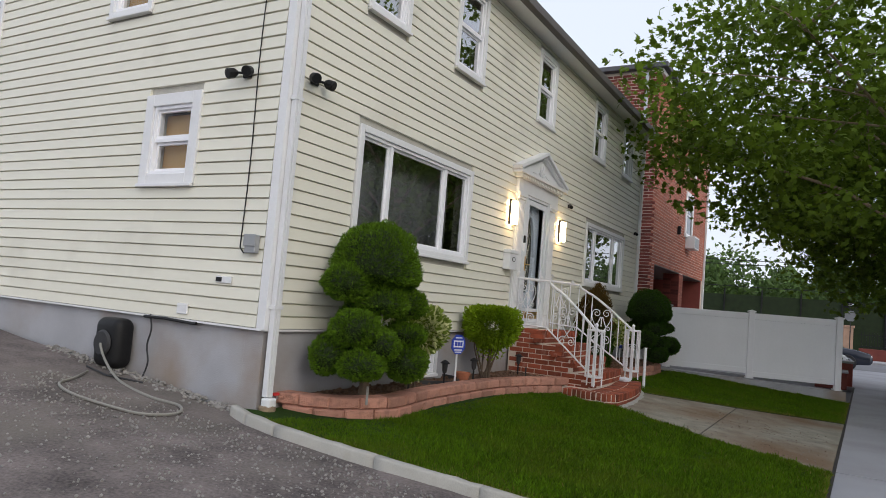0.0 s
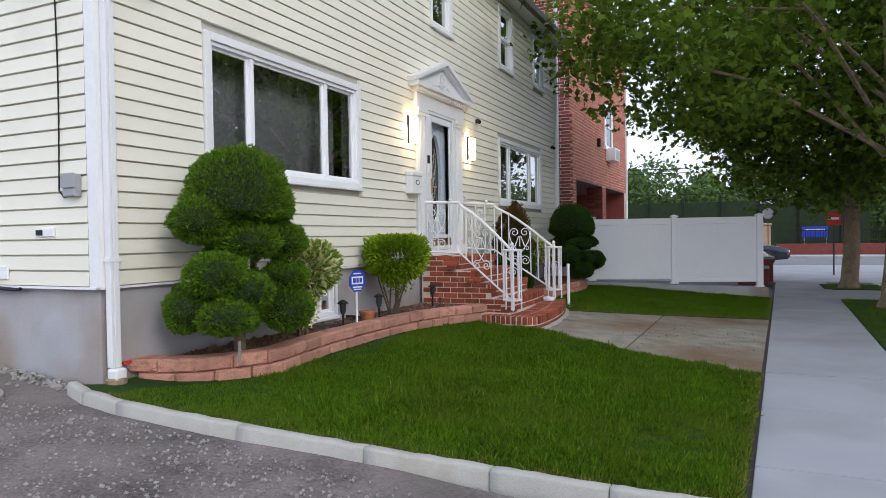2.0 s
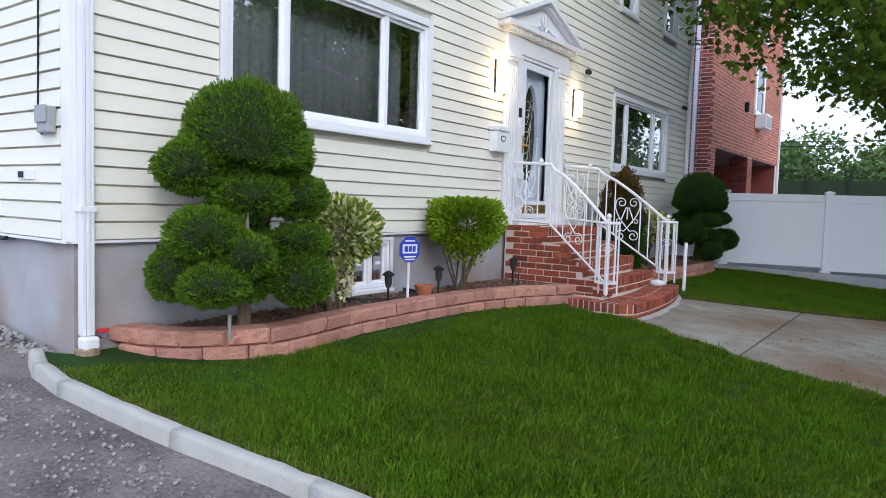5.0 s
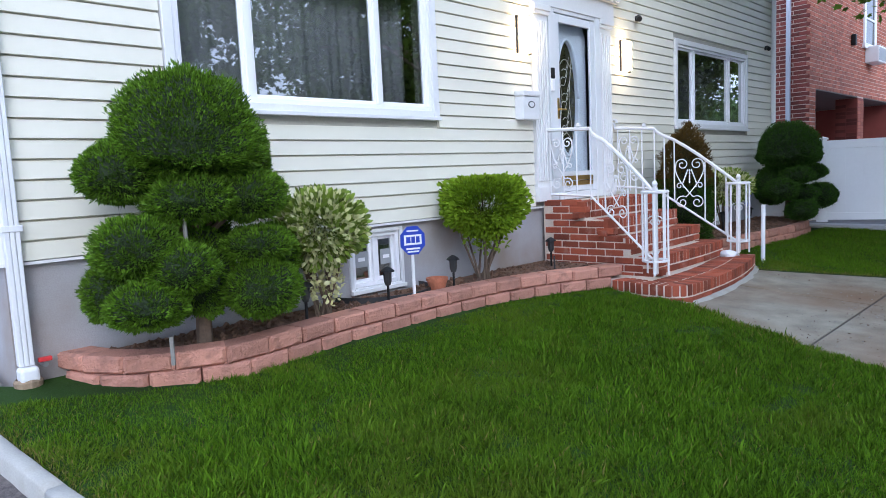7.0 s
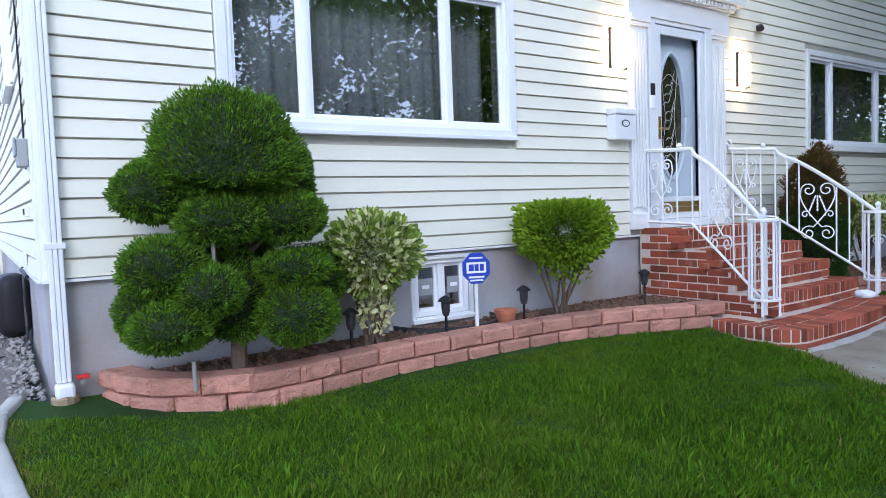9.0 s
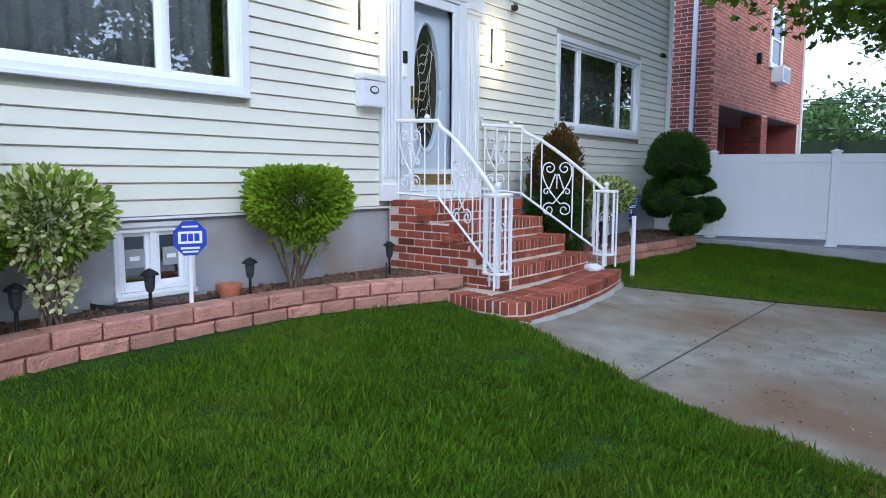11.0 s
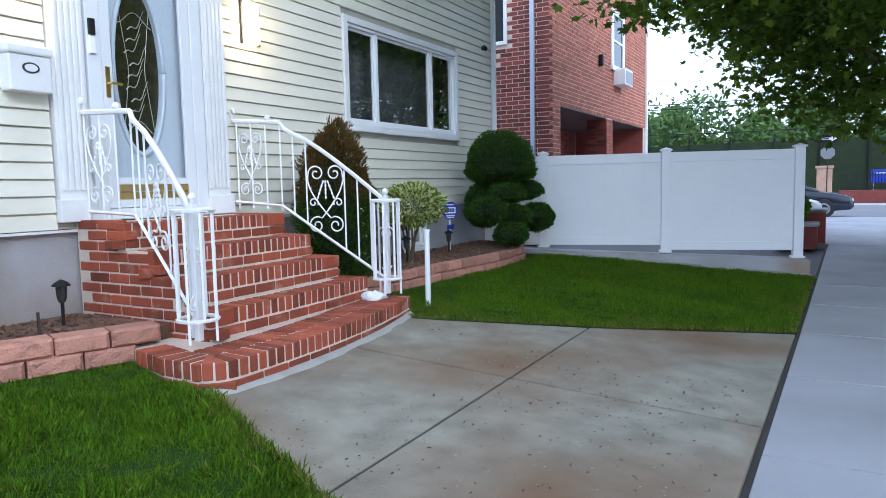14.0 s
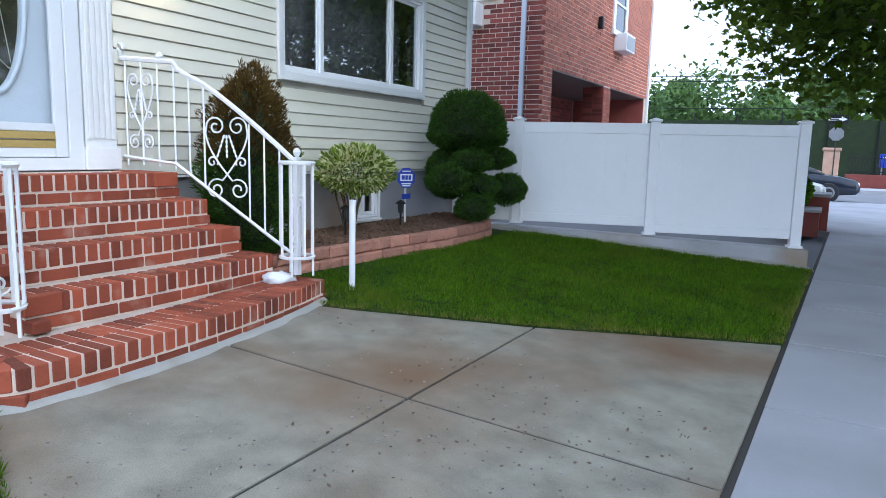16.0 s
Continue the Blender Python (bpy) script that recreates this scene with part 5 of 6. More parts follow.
def railing(label, wall, bend, foot, drop):
    """wall, bend and foot: places of the handrail; drop: height of the handrail over the bottom rail."""
    r = thing("stair_railing", label, "railing", group="stoop railings")
    W, B, F = Vector(wall), Vector(bend), Vector(foot)
    down = Vector((0, 0, -drop))
    part("top_rail", Geo().tube([W + Vector((0, 0, 0.05)), W, B] + [B + (F - B) * q + Vector((0, 0, -0.03 * math.exp(-60 * (q - 0.06) ** 2) + 0.03 * math.sin(math.pi * q))) for q in (0.04, 0.12, 0.25, 0.4, 0.55, 0.7, 0.85)] + [F], 0.019, 6), M_IRON, r)
    part("bottom_rail", Geo().tube([W + down, B + down, F + down * 0.94], 0.013, 4), M_IRON, r)
    n = 3
    for k in range(n + 1):
        p = W + (B - W) * (0.08 + 0.92 * k / n)
        part("baluster", Geo().tube([p, p + down - Vector((0, 0, 0.04 if k else 0.06))], 0.0085, 4), M_IRON, r)
    for k in range(1, 8):
        if k in (3, 4):
            continue
        p = B + (F - B) * (k / 8)
        part("baluster", Geo().tube([p, p + down * (1 - 0.06 * k / 8)], 0.0085, 4), M_IRON, r)

    def panel(P, Q, d):
        """Heart-shaped scrollwork between two places of the handrail."""
        mid = (P + Q) / 2 + down * 0.5
        u = (Q - P)
        w = Vector((u.x, u.y, 0)).length * 0.5
        u = Vector((u.x, u.y, 0)).normalized()
        h = drop * 0.5
        for s in (-1, 1):
            for pts in (
                [(0.0, -0.18 * h * 2)] + [(s * 0.95 * w * math.sin(q * 1.6), -0.36 * h + q * 0.9 * h) for q in np.linspace(0.1, 0.9, 7)] + [(s * a, b) for a, b in spiral((0.48 * w, 0.58 * h), 0.42 * w, 0.35, 1.3, 1)],
                [(0.0, -0.36 * h)] + [(s * a, b) for a, b in spiral((0.5 * w, -0.66 * h), 0.46 * w, 2.2, 1.4, -1)],
                [(s * a, b) for a, b in spiral((0.66 * w, -0.12 * h), 0.26 * w, 3.6, 1.2, -1)]):
                g = Geo()
                g.tube([mid + u * a + Vector((0, 0, b)) for a, b in pts], 0.0068, 5)
                part("scroll", g, M_IRON, r)
        for s in (-1, 0, 1):
            g = Geo()
            pts = [mid + u * (s * 0.1 * w * (1 + j * 0.35)) + Vector((0, 0, 0.42 * h - 0.016 * j)) for j in range(11)]
            g.tube(pts, 0.008, 6)
            for j in range(11):
                q = 1.25 if j % 2 else 0.55
                for i in range(6):
                    g.v[j * 6 + i] = tuple(pts[j] + (Vector(g.v[j * 6 + i]) - pts[j]) * q)
            part("tassel", g, M_IRON, r)

    panel(B + (F - B) * 0.25, B + (F - B) * 0.625, 1)
    panel(W + (B - W) * 0.10, W + (B - W) * 0.62, 1)
    nv = F + Vector((0.02, 0, 0))
    ringpts = lambda z, q: [(nv.x + q * math.cos(2 * math.pi * k / 16), nv.y + q * math.sin(2 * math.pi * k / 16), z) for k in range(17)]
    part("newel_ring", Geo().tube(ringpts(F.z - 0.01, 0.115), 0.014, 5), M_IRON, r)
    part("newel_ring", Geo().tube(ringpts(F.z - drop * 0.94, 0.115), 0.012, 5), M_IRON, r)
    for k in range(8):
        a = 2 * math.pi * (k + 0.5) / 8
        q = Vector((nv.x + 0.112 * math.cos(a), nv.y + 0.112 * math.sin(a), F.z - 0.01))
        part("newel_bar", Geo().tube([q, (q.x, q.y, F.z - drop * 0.94 - (0.0 if k % 3 else 0.13))], 0.0105, 4), M_IRON, r)
    part("newel_post", Geo().box(nv.x - 0.02, nv.x + 0.02, nv.y - 0.02, nv.y + 0.02, F.z - drop * 0.94 - 0.13, F.z + 0.03), M_IRON, r, bevel=0.004)
    part("finial", Geo().lathe([(0.012, 0.0), (0.02, 0.012), (0.027, 0.032), (0.02, 0.052), (0.004, 0.062)], (nv.x, nv.y, F.z + 0.0305), 10), M_IRON, r)
    away = (W - B).normalized()
    part("rail_scroll", Geo().tube([W + away * (0.028 * math.sin(q)) + Vector((0, 0, 0.075 - 0.026 * math.cos(q))) for q in np.linspace(0.0, 5.2, 14)], 0.014, 5), M_IRON, r)
    part("rail_collar", Geo().lathe([(0.02, 0.0), (0.028, 0.014), (0.022, 0.034), (0.006, 0.046)], tuple(B + (W - B) * 0.25 + Vector((0, 0, 0.016))), 8), M_IRON, r)
    for s in (-1, 1):
        part("scroll", Geo().tube([(nv.x + s * a, nv.y, F.z - 0.34 + b) for a, b in spiral((0.02, 0.06), 0.055, 0.4, 1.3, 1)], 0.006, 4), M_IRON, r)
        part("scroll", Geo().tube([(nv.x, nv.y + s * a, F.z - 0.50 - b) for a, b in spiral((0.02, 0.04), 0.055, 0.4, 1.3, 1)], 0.006, 4), M_IRON, r)
    return r


railing("white wrought-iron stair railing with scrolls at the near side", (-4.60, 9.70, 1.955), (-4.07, 9.70, 1.93), (-3.27, 9.46, 1.30), 0.68)
railing("white wrought-iron stair railing with scrolls beside the conifer", (-4.60, 11.10, 2.0), (-4.12, 11.16, 1.96), (-3.29, 11.46, 1.30), 0.70)
paper = thing("folded_cloth", "crumpled white cloth on the lowest step", "cloth", at=(-3.32, 11.35, 0.48))
g = Geo()
blob(g, (-3.33, 11.33, 0.50), (0.09, 0.12, 0.045), 8, 0.25, 10)
smooth(part("cloth", g, M_CLOTH, paper))

# ---- white fence on its low wall ----
F0, F2 = Vector((-3.80, 16.50, 0)), Vector((-0.41, 17.43, 0))
fd = (F2 - F0).normalized()
fn = Vector((fd.y, -fd.x, 0))
FM = Matrix.Translation(F0) @ pose(0, 0, 0, 0, 0, math.degrees(math.atan2(fd.y, fd.x)))
FL = (F2 - F0).length
g = Geo()
i = 0
o = [(-0.9, -0.14), (FL + 0.14, -0.14), (FL + 0.14, 0.14), (-0.9, 0.14)]
for x, y in o:
    g.v.append(tuple(FM @ Vector((x, y, 0.44 - 0.145 * max(0, x) / FL))))
for x, y in o:
    g.v.append(tuple(FM @ Vector((x, y, -0.1))))
g.f = [[0, 1, 2, 3]] + [[k, 4 + k, 4 + (k + 1) % 4, (k + 1) % 4] for k in range(4)]
solid("fence_wall", g, M_FOUND, "low grey cement wall under the white fence", "low wall", kind="structure", bevel=0.01)
g = Geo()
o = [(-0.9, -0.42), (FL + 0.15, -0.42), (FL + 0.15, -0.145), (-0.9, -0.145)]
for x, y in o:
    p = FM @ Vector((x, y, 0))
    g.v.append((p.x, p.y, slope(p.x) + 0.012))
g.v += [(x, y, -0.1) for x, y, z in g.v]
g.f = [[0, 1, 2, 3]] + [[k, 4 + k, 4 + (k + 1) % 4, (k + 1) % 4] for k in range(4)]
solid("fence_footing", g, M_KERB, "pale concrete strip before the low wall", "footing", kind="structure", bevel=0.006)
fence = thing("fence", "tall white vinyl privacy fence on a low wall", "fence")
for k in range(-1, 3):
    u = FL * k / 2
    top, bot = 1.80, 0.44 - 0.145 * max(0, u) / FL
    part("post", Geo().box(u - 0.063, u + 0.063, -0.063, 0.063, bot, top + 0.03, FM), M_VINYL, fence, bevel=0.006)
    g = Geo()
    g.box(u - 0.082, u + 0.082, -0.082, 0.082, top + 0.0305, top + 0.055, FM)
    i = len(g.v)
    g.v += [tuple(FM @ Vector(p)) for p in ((u - 0.08, -0.08, top + 0.0555), (u + 0.08, -0.08, top + 0.0555), (u + 0.08, 0.08, top + 0.0555), (u - 0.08, 0.08, top + 0.0555), (u, 0, top + 0.085))]
    g.f += [[i, i + 1, i + 4], [i + 1, i + 2, i + 4], [i + 2, i + 3, i + 4], [i + 3, i, i + 4]]
    part("post_cap", g, M_VINYL, fence, bevel=0.003)
    part("post_skirt", Geo().box(u - 0.085, u + 0.085, -0.085, 0.085, bot + 0.002, bot + 0.03, FM), M_VINYL, fence, bevel=0.004)
    if k < 2:
        a, b = u + 0.0635, u + FL / 2 - 0.0635
        part("top_rail", Geo().box(a, b, -0.025, 0.025, 1.67, 1.81, FM), M_VINYL, fence, bevel=0.006)
        low_ = (0.475, 0.475, 0.405)[k + 1]
        part("bottom_rail", Geo().box(a, b, -0.025, 0.025, low_, low_ + 0.12, FM), M_VINYL, fence, bevel=0.006)
        n = 6
        for j in range(n):
            p, q = a + (b - a) * j / n, a + (b - a) * (j + 1) / n
            part("board", Geo().box(p + 0.0003, q - 0.0003, -0.012, 0.012, low_ + 0.1205, 1.6695, FM), M_VINYL, fence)

# ---- brick steps: cores here, bricks at the end ----
stoop = thing("front_steps", "red brick front steps with curved treads and pale mortar", "steps")
LEVELS = [0.48, 0.66, 0.84, 1.02, 1.20]
FRONT = [(-2.86, 9.7, 0.075), (-3.34, 10.2, 0.045), (-3.60, 10.2, 0.04), (-3.84, 10.2, 0.035), (-4.10, 10.2, 0.03)]
ENDS = [(9.20, 11.56), (9.63, 11.36), (9.63, 11.29), (9.63, 11.22), (9.63, 11.16)]


def step_path(k, n=26, r=0.2):
    """The outline of a step's face, from the wall on the near side round to the far side."""
    xf, ym_, kk = FRONT[k]
    a, b = ENDS[k]
    fx = lambda y: xf - kk * (y - ym_) ** 2
    pts = []
    if k == 0:
        pts += [(-3.62, a + 0.10), (-3.45, a + 0.06), (-3.28, a + 0.02)]
        for q in np.linspace(0.25, 1.0, 5):
            t_ = q * math.pi / 2
            pts.append((fx(a + r) - r * 1.2 + r * 1.2 * math.sin(t_), a + r - r * math.cos(t_)))
    else:
        pts += [(-4.62, a), (fx(a), a)]
    pts += [(fx(y), y) for y in np.linspace(a + (r if k == 0 else 0), b, n)][1:]
    pts += [(fx(b) - 0.35 if k == 0 else -4.62, b)]
    return pts


def walk_along(pts, s):
    """The place and heading at s metres along a path."""
    for (x0, y0), (x1, y1) in zip(pts, pts[1:]):
        d = math.hypot(x1 - x0, y1 - y0)
        if s <= d or (x1, y1) == pts[-1]:
            return x0 + (x1 - x0) * s / d, y0 + (y1 - y0) * s / d, math.atan2(y1 - y0, x1 - x0)
        s -= d


def length(pts):
    return sum(math.hypot(q[0] - p[0], q[1] - p[1]) for p, q in zip(pts, pts[1:]))


cores = []
for k in range(5):
    pts = step_path(k)
    n = len(pts)
    cx, cy = -3.9, 10.4
    ins = []
    for i, (x, y) in enumerate(pts):
        p, q = pts[max(i - 1, 0)], pts[min(i + 1, n - 1)]
        h = math.atan2(q[1] - p[1], q[0] - p[0])
        ins.append((x - 0.008 * math.sin(h), y + 0.008 * math.cos(h)))
    back = [(-4.62, ins[-1][1]), (-4.62, ins[0][1])] if k == 0 else []
    g = Geo()
    g.prism(ins + back, (0.2 if k == 0 else LEVELS[k - 1] - 0.004), LEVELS[k] - 0.006)
    cores.append(part("step", g, M_MORTAR, stoop, "mortar bed of a step"))

# bits of leaf and grit blown over the apron and the pavement's edge
rng = np.random.default_rng(77)
q = np.column_stack([rng.uniform(-3.0, -0.45, 900), rng.uniform(8.7, 11.3, 900)])
q = np.array([p for p in q if border(flare_l, p[0]) + 0.1 < p[1] < border(flare_r, p[0]) - 0.1 and not (p[0] < -2.0 and 9.2 < p[1] < 11.2)])
pos = np.column_stack([q, [slope(x) + 0.006 for x in q[:, 0]]])
me = cloud("leaf_litter", OVAL, pos, rng.uniform(0.006, 0.022, len(pos)), M_TWIG, np.column_stack([rng.normal(size=(len(pos), 2)), np.full(len(pos), 0.1)]), 78)
tagged(new("leaf_litter", me), "tiny brown leaf bits scattered over the concrete apron", "litter", kind="stuff")

# ---- neighbouring brick house ----
NX, NY, NY2 = -5.55, 21.5, 31.0
NTOP, NSOF = 9.3, 3.22
nb = thing("neighbour_house", "three-storey red brick house with a recessed ground floor", "house")
g = Geo()
g.box(-16, NX - 0.006, NY + 0.006, NY2, NSOF, NTOP)
g.box(-16, -8.0, NY + 0.006, NY2, 0, NSOF)
g.box(-8.0, NX - 0.006, NY + 0.006, NY + 0.75, 0, NSOF)
g.box(-6.1, NX - 0.006, 26.1, 26.7, 0, NSOF)
g.box(-8.0, NX - 0.006, NY2 - 0.4, NY2, 0, NSOF)
part("wall", g, M_MORTAR, nb)
part("recess_wall", Geo().box(-7.998, -7.97, NY + 0.76, 26.0, 0.02, NSOF - 0.04).box(-7.998, -7.97, 26.0, NY2 - 0.41, 0.02, NSOF - 0.04).box(-7.9, NX - 0.02, NY2 - 0.44, NY2 - 0.402, 0.02, NSOF - 0.04).box(-6.11, NX + 0.0, 26.08, 26.72, 0.02, NSOF - 0.04), M_HOUSEBRICK, nb, "red brick wall of the recess")
# the recess's overhead shade is put into the soffit's dark colour
part("soffit", Geo().box(-8.0, NX - 0.01, NY + 0.75, NY2 - 0.4, NSOF - 0.03, NSOF - 0.002), M_EDGE, nb, "soffit over the recess, coloured dark to look shaded")
g = Geo()
g.box(-16.3, NX + 0.28, NY - 0.25, NY2 + 0.25, NTOP, NTOP + 0.16)
part("roof", g, M_ROOF, nb, "grey flat roof edge", bevel=0.02)
g = Geo()
g.box(NX + 0.005, NX + 0.12, NY - 0.1, NY2 + 0.1, NTOP - 0.14, NTOP - 0.002)
part("gutter", g, M_GUTTER, nb, "white eaves gutter", bevel=0.01)


def nb_window(y0, y1, z0, z1, unit):
    w = part("window", Geo().box(NX, NX + 0.04, y0 - 0.2, y0, z0, z1).box(NX, NX + 0.04, y1, y1 + 0.2, z0, z1).box(NX, NX + 0.04, y0 - 0.2, y1 + 0.2, z1, z1 + 0.14).box(NX, NX + 0.07, y0 - 0.24, y1 + 0.24, z0 - 0.14, z0), M_TRIM, nb, "white framed window")
    part("pane", Geo().box(NX - 0.004, NX + 0.006, y0, y1, z0, z1), M_CARGLASS, w)
    part("meeting_rail", Geo().box(NX + 0.0065, NX + 0.03, y0, y1, (z0 + z1) / 2 - 0.03, (z0 + z1) / 2 + 0.03), M_TRIM, w)
    if unit:
        u = part("air_conditioner", Geo().box(NX, NX + 0.35, y0 + 0.05, y1 - 0.05, z0 - 0.55, z0 - 0.08), M_TRIM, nb, "white window air conditioner", bevel=0.02)
        part("grille", Geo().box(NX + 0.351, NX + 0.356, y0 + 0.1, y1 - 0.1, z0 - 0.5, z0 - 0.14), M_GREYBOX, u)


nb_window(26.75, 27.75, 4.75, 6.2, True)
nb_window(26.75, 27.75, 7.2, 8.6, False)
w = part("window", Geo().box(-7.85, -6.55, NY - 0.05, NY, 4.6, 4.68).box(-7.85, -7.77, NY - 0.05, NY, 4.68, 6.2).box(-6.63, -6.55, NY - 0.05, NY, 4.68, 6.2).box(-7.85, -6.55, NY - 0.05, NY, 6.2, 6.28), M_TRIM, nb, "white framed side window")
part("pane", Geo().box(-7.77, -6.63, NY - 0.02, NY - 0.012, 4.68, 6.2), M_CARGLASS, w)
u = part("air_conditioner", Geo().box(-7.6, -6.9, NY - 0.35, NY - 0.002, 4.05, 4.52), M_TRIM, nb, "white air conditioner under the side window", bevel=0.02)
part("grille", Geo().box(-7.54, -6.98, NY - 0.356, NY - 0.3505, 4.11, 4.46), M_BLACK, u)
for x in (-5.98, ):
    part("rain_pipe", Geo().box(x, x + 0.1, NY - 0.09, NY - 0.002, 0, NTOP - 0.1), M_GUTTER_BLUE, nb, "pale rain pipe", bevel=0.015)
part("rain_pipe", Geo().box(NX + 0.002, NX + 0.08, NY2 - 0.2, NY2 - 0.1, 0, NTOP - 0.1), M_TRIM, nb, "white rain pipe", bevel=0.015)
part("garage_door", Geo().box(-7.969, -7.93, 23.2, 25.9, 0.1, 2.6), M_TERRA, nb, "brown garage door in the recess", bevel=0.01)
w = part("window", Geo().box(-7.969, -7.94, 27.3, 28.1, 0.9, 2.4), M_TRIM, nb, "white recess window")
part("pane", Geo().box(-7.939, -7.934, 27.36, 28.04, 0.96, 2.34), M_CARGLASS, w)
part("lamp_bracket", Geo().box(NX, NX + 0.12, 25.3, 25.45, 4.55, 4.85), M_BLACK, nb, "small dark wall lantern", bevel=0.03)

# ---- street tree ----
def tree(label, base, height, crown_c, crown_r, n, seed, leaf, size, trunk_r=0.17, material=M_LEAF, limbs=9, low=2.6, sag=0.0):
    t = thing("tree", label, "tree", at=base)
    rr = random.Random(seed)
    b = Vector(base)
    g = Geo()
    h = [0, 0.25, 1.0, 2.0, low + 0.6, height * 0.6, height * 0.85]
    rad = [1.5, 1.1, 1.0, 0.92, 0.8, 0.4, 0.12]
    i0 = len(g.v)
    for z, r in zip(h, rad):
        for j in range(12):
            a = 2 * math.pi * j / 12
            q = trunk_r * r * (1 + 0.1 * math.sin(a * 3 + z))
            g.v.append((b.x + 0.08 * math.sin(z * 0.9) + q * math.cos(a), b.y + 0.06 * math.sin(z * 0.7) + q * math.sin(a), b.z + z - 0.04))
    for k in range(len(h) - 1):
        for j in range(12):
            p, q = k * 12 + j, k * 12 + (j + 1) % 12
            g.f.append([p, q, q + 12, p + 12])
    smooth(part("trunk", g, M_BARK, t))
    tips = []
    C, R = Vector(crown_c), crown_r
    for k in range(limbs):
        a = 2 * math.pi * k / limbs * 2.4 + rr.uniform(-0.3, 0.3)
        z0 = low - 0.2 + (height * 0.55 - low) * k / limbs
        el = rr.uniform(-0.35, 0.6) if k < limbs * 0.6 else rr.uniform(0.4, 1.2)
        end = C + Vector((math.cos(a) * math.cos(el) * R[0] * 0.85, math.sin(a) * math.cos(el) * R[1] * 0.85, math.sin(el) * R[2] * 0.85))
        st = b + Vector((0, 0, z0))
        m1 = st + (end - st) * 0.4 + Vector((0, 0, 0.5))
        limb = [st, m1, st + (end - st) * 0.75 + Vector((0, 0, 0.3)), end]
        lb = part("limb", Geo().tube(limb, 0.048, 7, 0.012), M_BARK, t)
        for j in range(7):
            q = rr.uniform(0.25, 1.0)
            s0 = st + (end - st) * q + Vector((0, 0, 0.4 * math.sin(q * 3.1)))
            e0 = s0 + Vector((rr.gauss(0, 1), rr.gauss(0, 1), rr.gauss(0.0, 0.45))) * 1.15
            part("twig", Geo().tube([s0, (s0 + e0) / 2 + Vector((0, 0, 0.12)), e0], 0.022, 5, 0.006), M_BARK, lb)
            tips += [s0, (s0 + e0) / 2, e0]
        tips += [end, m1 * 0.4 + end * 0.6]
    rng = np.random.default_rng(seed)
    # leaves in sprays: round twig ends and over the crown's uneven skin
    sprays = []
    while len(sprays) < n // 34:
        d = rng.normal(size=3)
        d /= np.linalg.norm(d)
        q = rng.uniform(0.45, 1.0) ** 0.6
        hole = noise.noise(Vector(d) * 2.6 + Vector((seed, 0, 0)))
        if hole < -0.04 and q > 0.45:
            continue
        p = np.array(C) + d * np.array(R) * q * (1 + 0.22 * noise.noise(Vector(d) * 3.2))
        if p[2] < low + sag * max(0, np.hypot(p[0] - b.x, p[1] - b.y) - 3.0):
            continue
        sprays.append(p)
    sprays += [np.array(p) for p in tips]
    sprays = np.array(sprays)
    pos = np.repeat(sprays, 28, axis=0) + rng.normal(size=(len(sprays) * 28, 3)) * np.array([0.36, 0.36, 0.17])
    d_ = np.hypot(pos[:, 0] - b.x, pos[:, 1] - b.y)
    pos = pos[pos[:, 2] > low - 0.3 + sag * np.maximum(0, d_ - 3.0)]
    part("crown", cloud("crown", leaf, pos, np.full(len(pos), size), material, np.column_stack([rng.normal(size=(len(pos), 2)), rng.normal(size=len(pos)) * 0.35 - 0.35]), seed, tilt=1.6), material, t, "dense dark green lobed leaves")
    return t


tree("tall maple street tree with a broad overhanging crown", (1.78, 15.75, 0.06), 9.0, (1.2, 15.2, 5.5), (5.9, 5.0, 3.2), 27000, 5, MAPLE, 0.135, trunk_r=0.2, low=2.4, limbs=14, sag=0.72)
tree("maple street tree in the pavement's tree pit", (1.55, 20.4, 0.08), 9.0, (1.7, 21.0, 5.0), (4.0, 4.0, 3.4), 44000, 6, MAPLE, 0.14, trunk_r=0.175, low=2.1, limbs=12, sag=0.4)

# trees across the street, seen in the panes
tree("broad street tree on the far side of the street", (13.0, 2.0, -0.05), 10.0, (13.0, 2.0, 6.4), (4.2, 5.2, 4.4), 8500, 21, MAPLE, 0.24, low=2.2)
tree("broad street tree on the far side of the street", (13.5, 13.0, -0.05), 10.0, (13.5, 13.0, 6.2), (4.2, 5.2, 4.4), 8500, 22, MAPLE, 0.24, low=2.2)
tree("broad street tree on the far side of the street", (12.6, 7.6, -0.05), 9.0, (12.6, 7.6, 5.6), (3.0, 3.4, 3.6), 5500, 24, MAPLE, 0.22, low=2.0)
tree("broad street tree on the far side of the street", (13.2, 24.0, -0.05), 10.0, (13.2, 24.0, 6.2), (4.2, 5.2, 4.4), 7500, 23, MAPLE, 0.24, low=2.2)

# ---- across the cross street: iron fence, pier, tennis netting, woods ----
pier = thing("gate_pier", "tan stone gate pier with a cap", "pier")
part("shaft", Geo().box(-0.5, 0.2, 46.2, 46.9, -0.06, 1.85), M_PIER, pier, bevel=0.03)
part("cap", Geo().box(-0.56, 0.26, 46.14, 46.96, 1.8505, 2.0), M_PIER, pier, bevel=0.03)
low = solid("street_wall", Geo().box(0.5, 30, 46.4, 46.7, -0.06, 0.75), M_HOUSEBRICK_I, "low red brick wall across the street", "wall", kind="structure", bevel=0.02)
ifence = thing("iron_fence", "black iron fence on a low brick wall", "fence")
for k in range(90):
    part("picket", Geo().box(0.6 + k * 0.13, 0.63 + k * 0.13, 46.53, 46.56, 0.75, 1.7), M_BLACK, ifence)
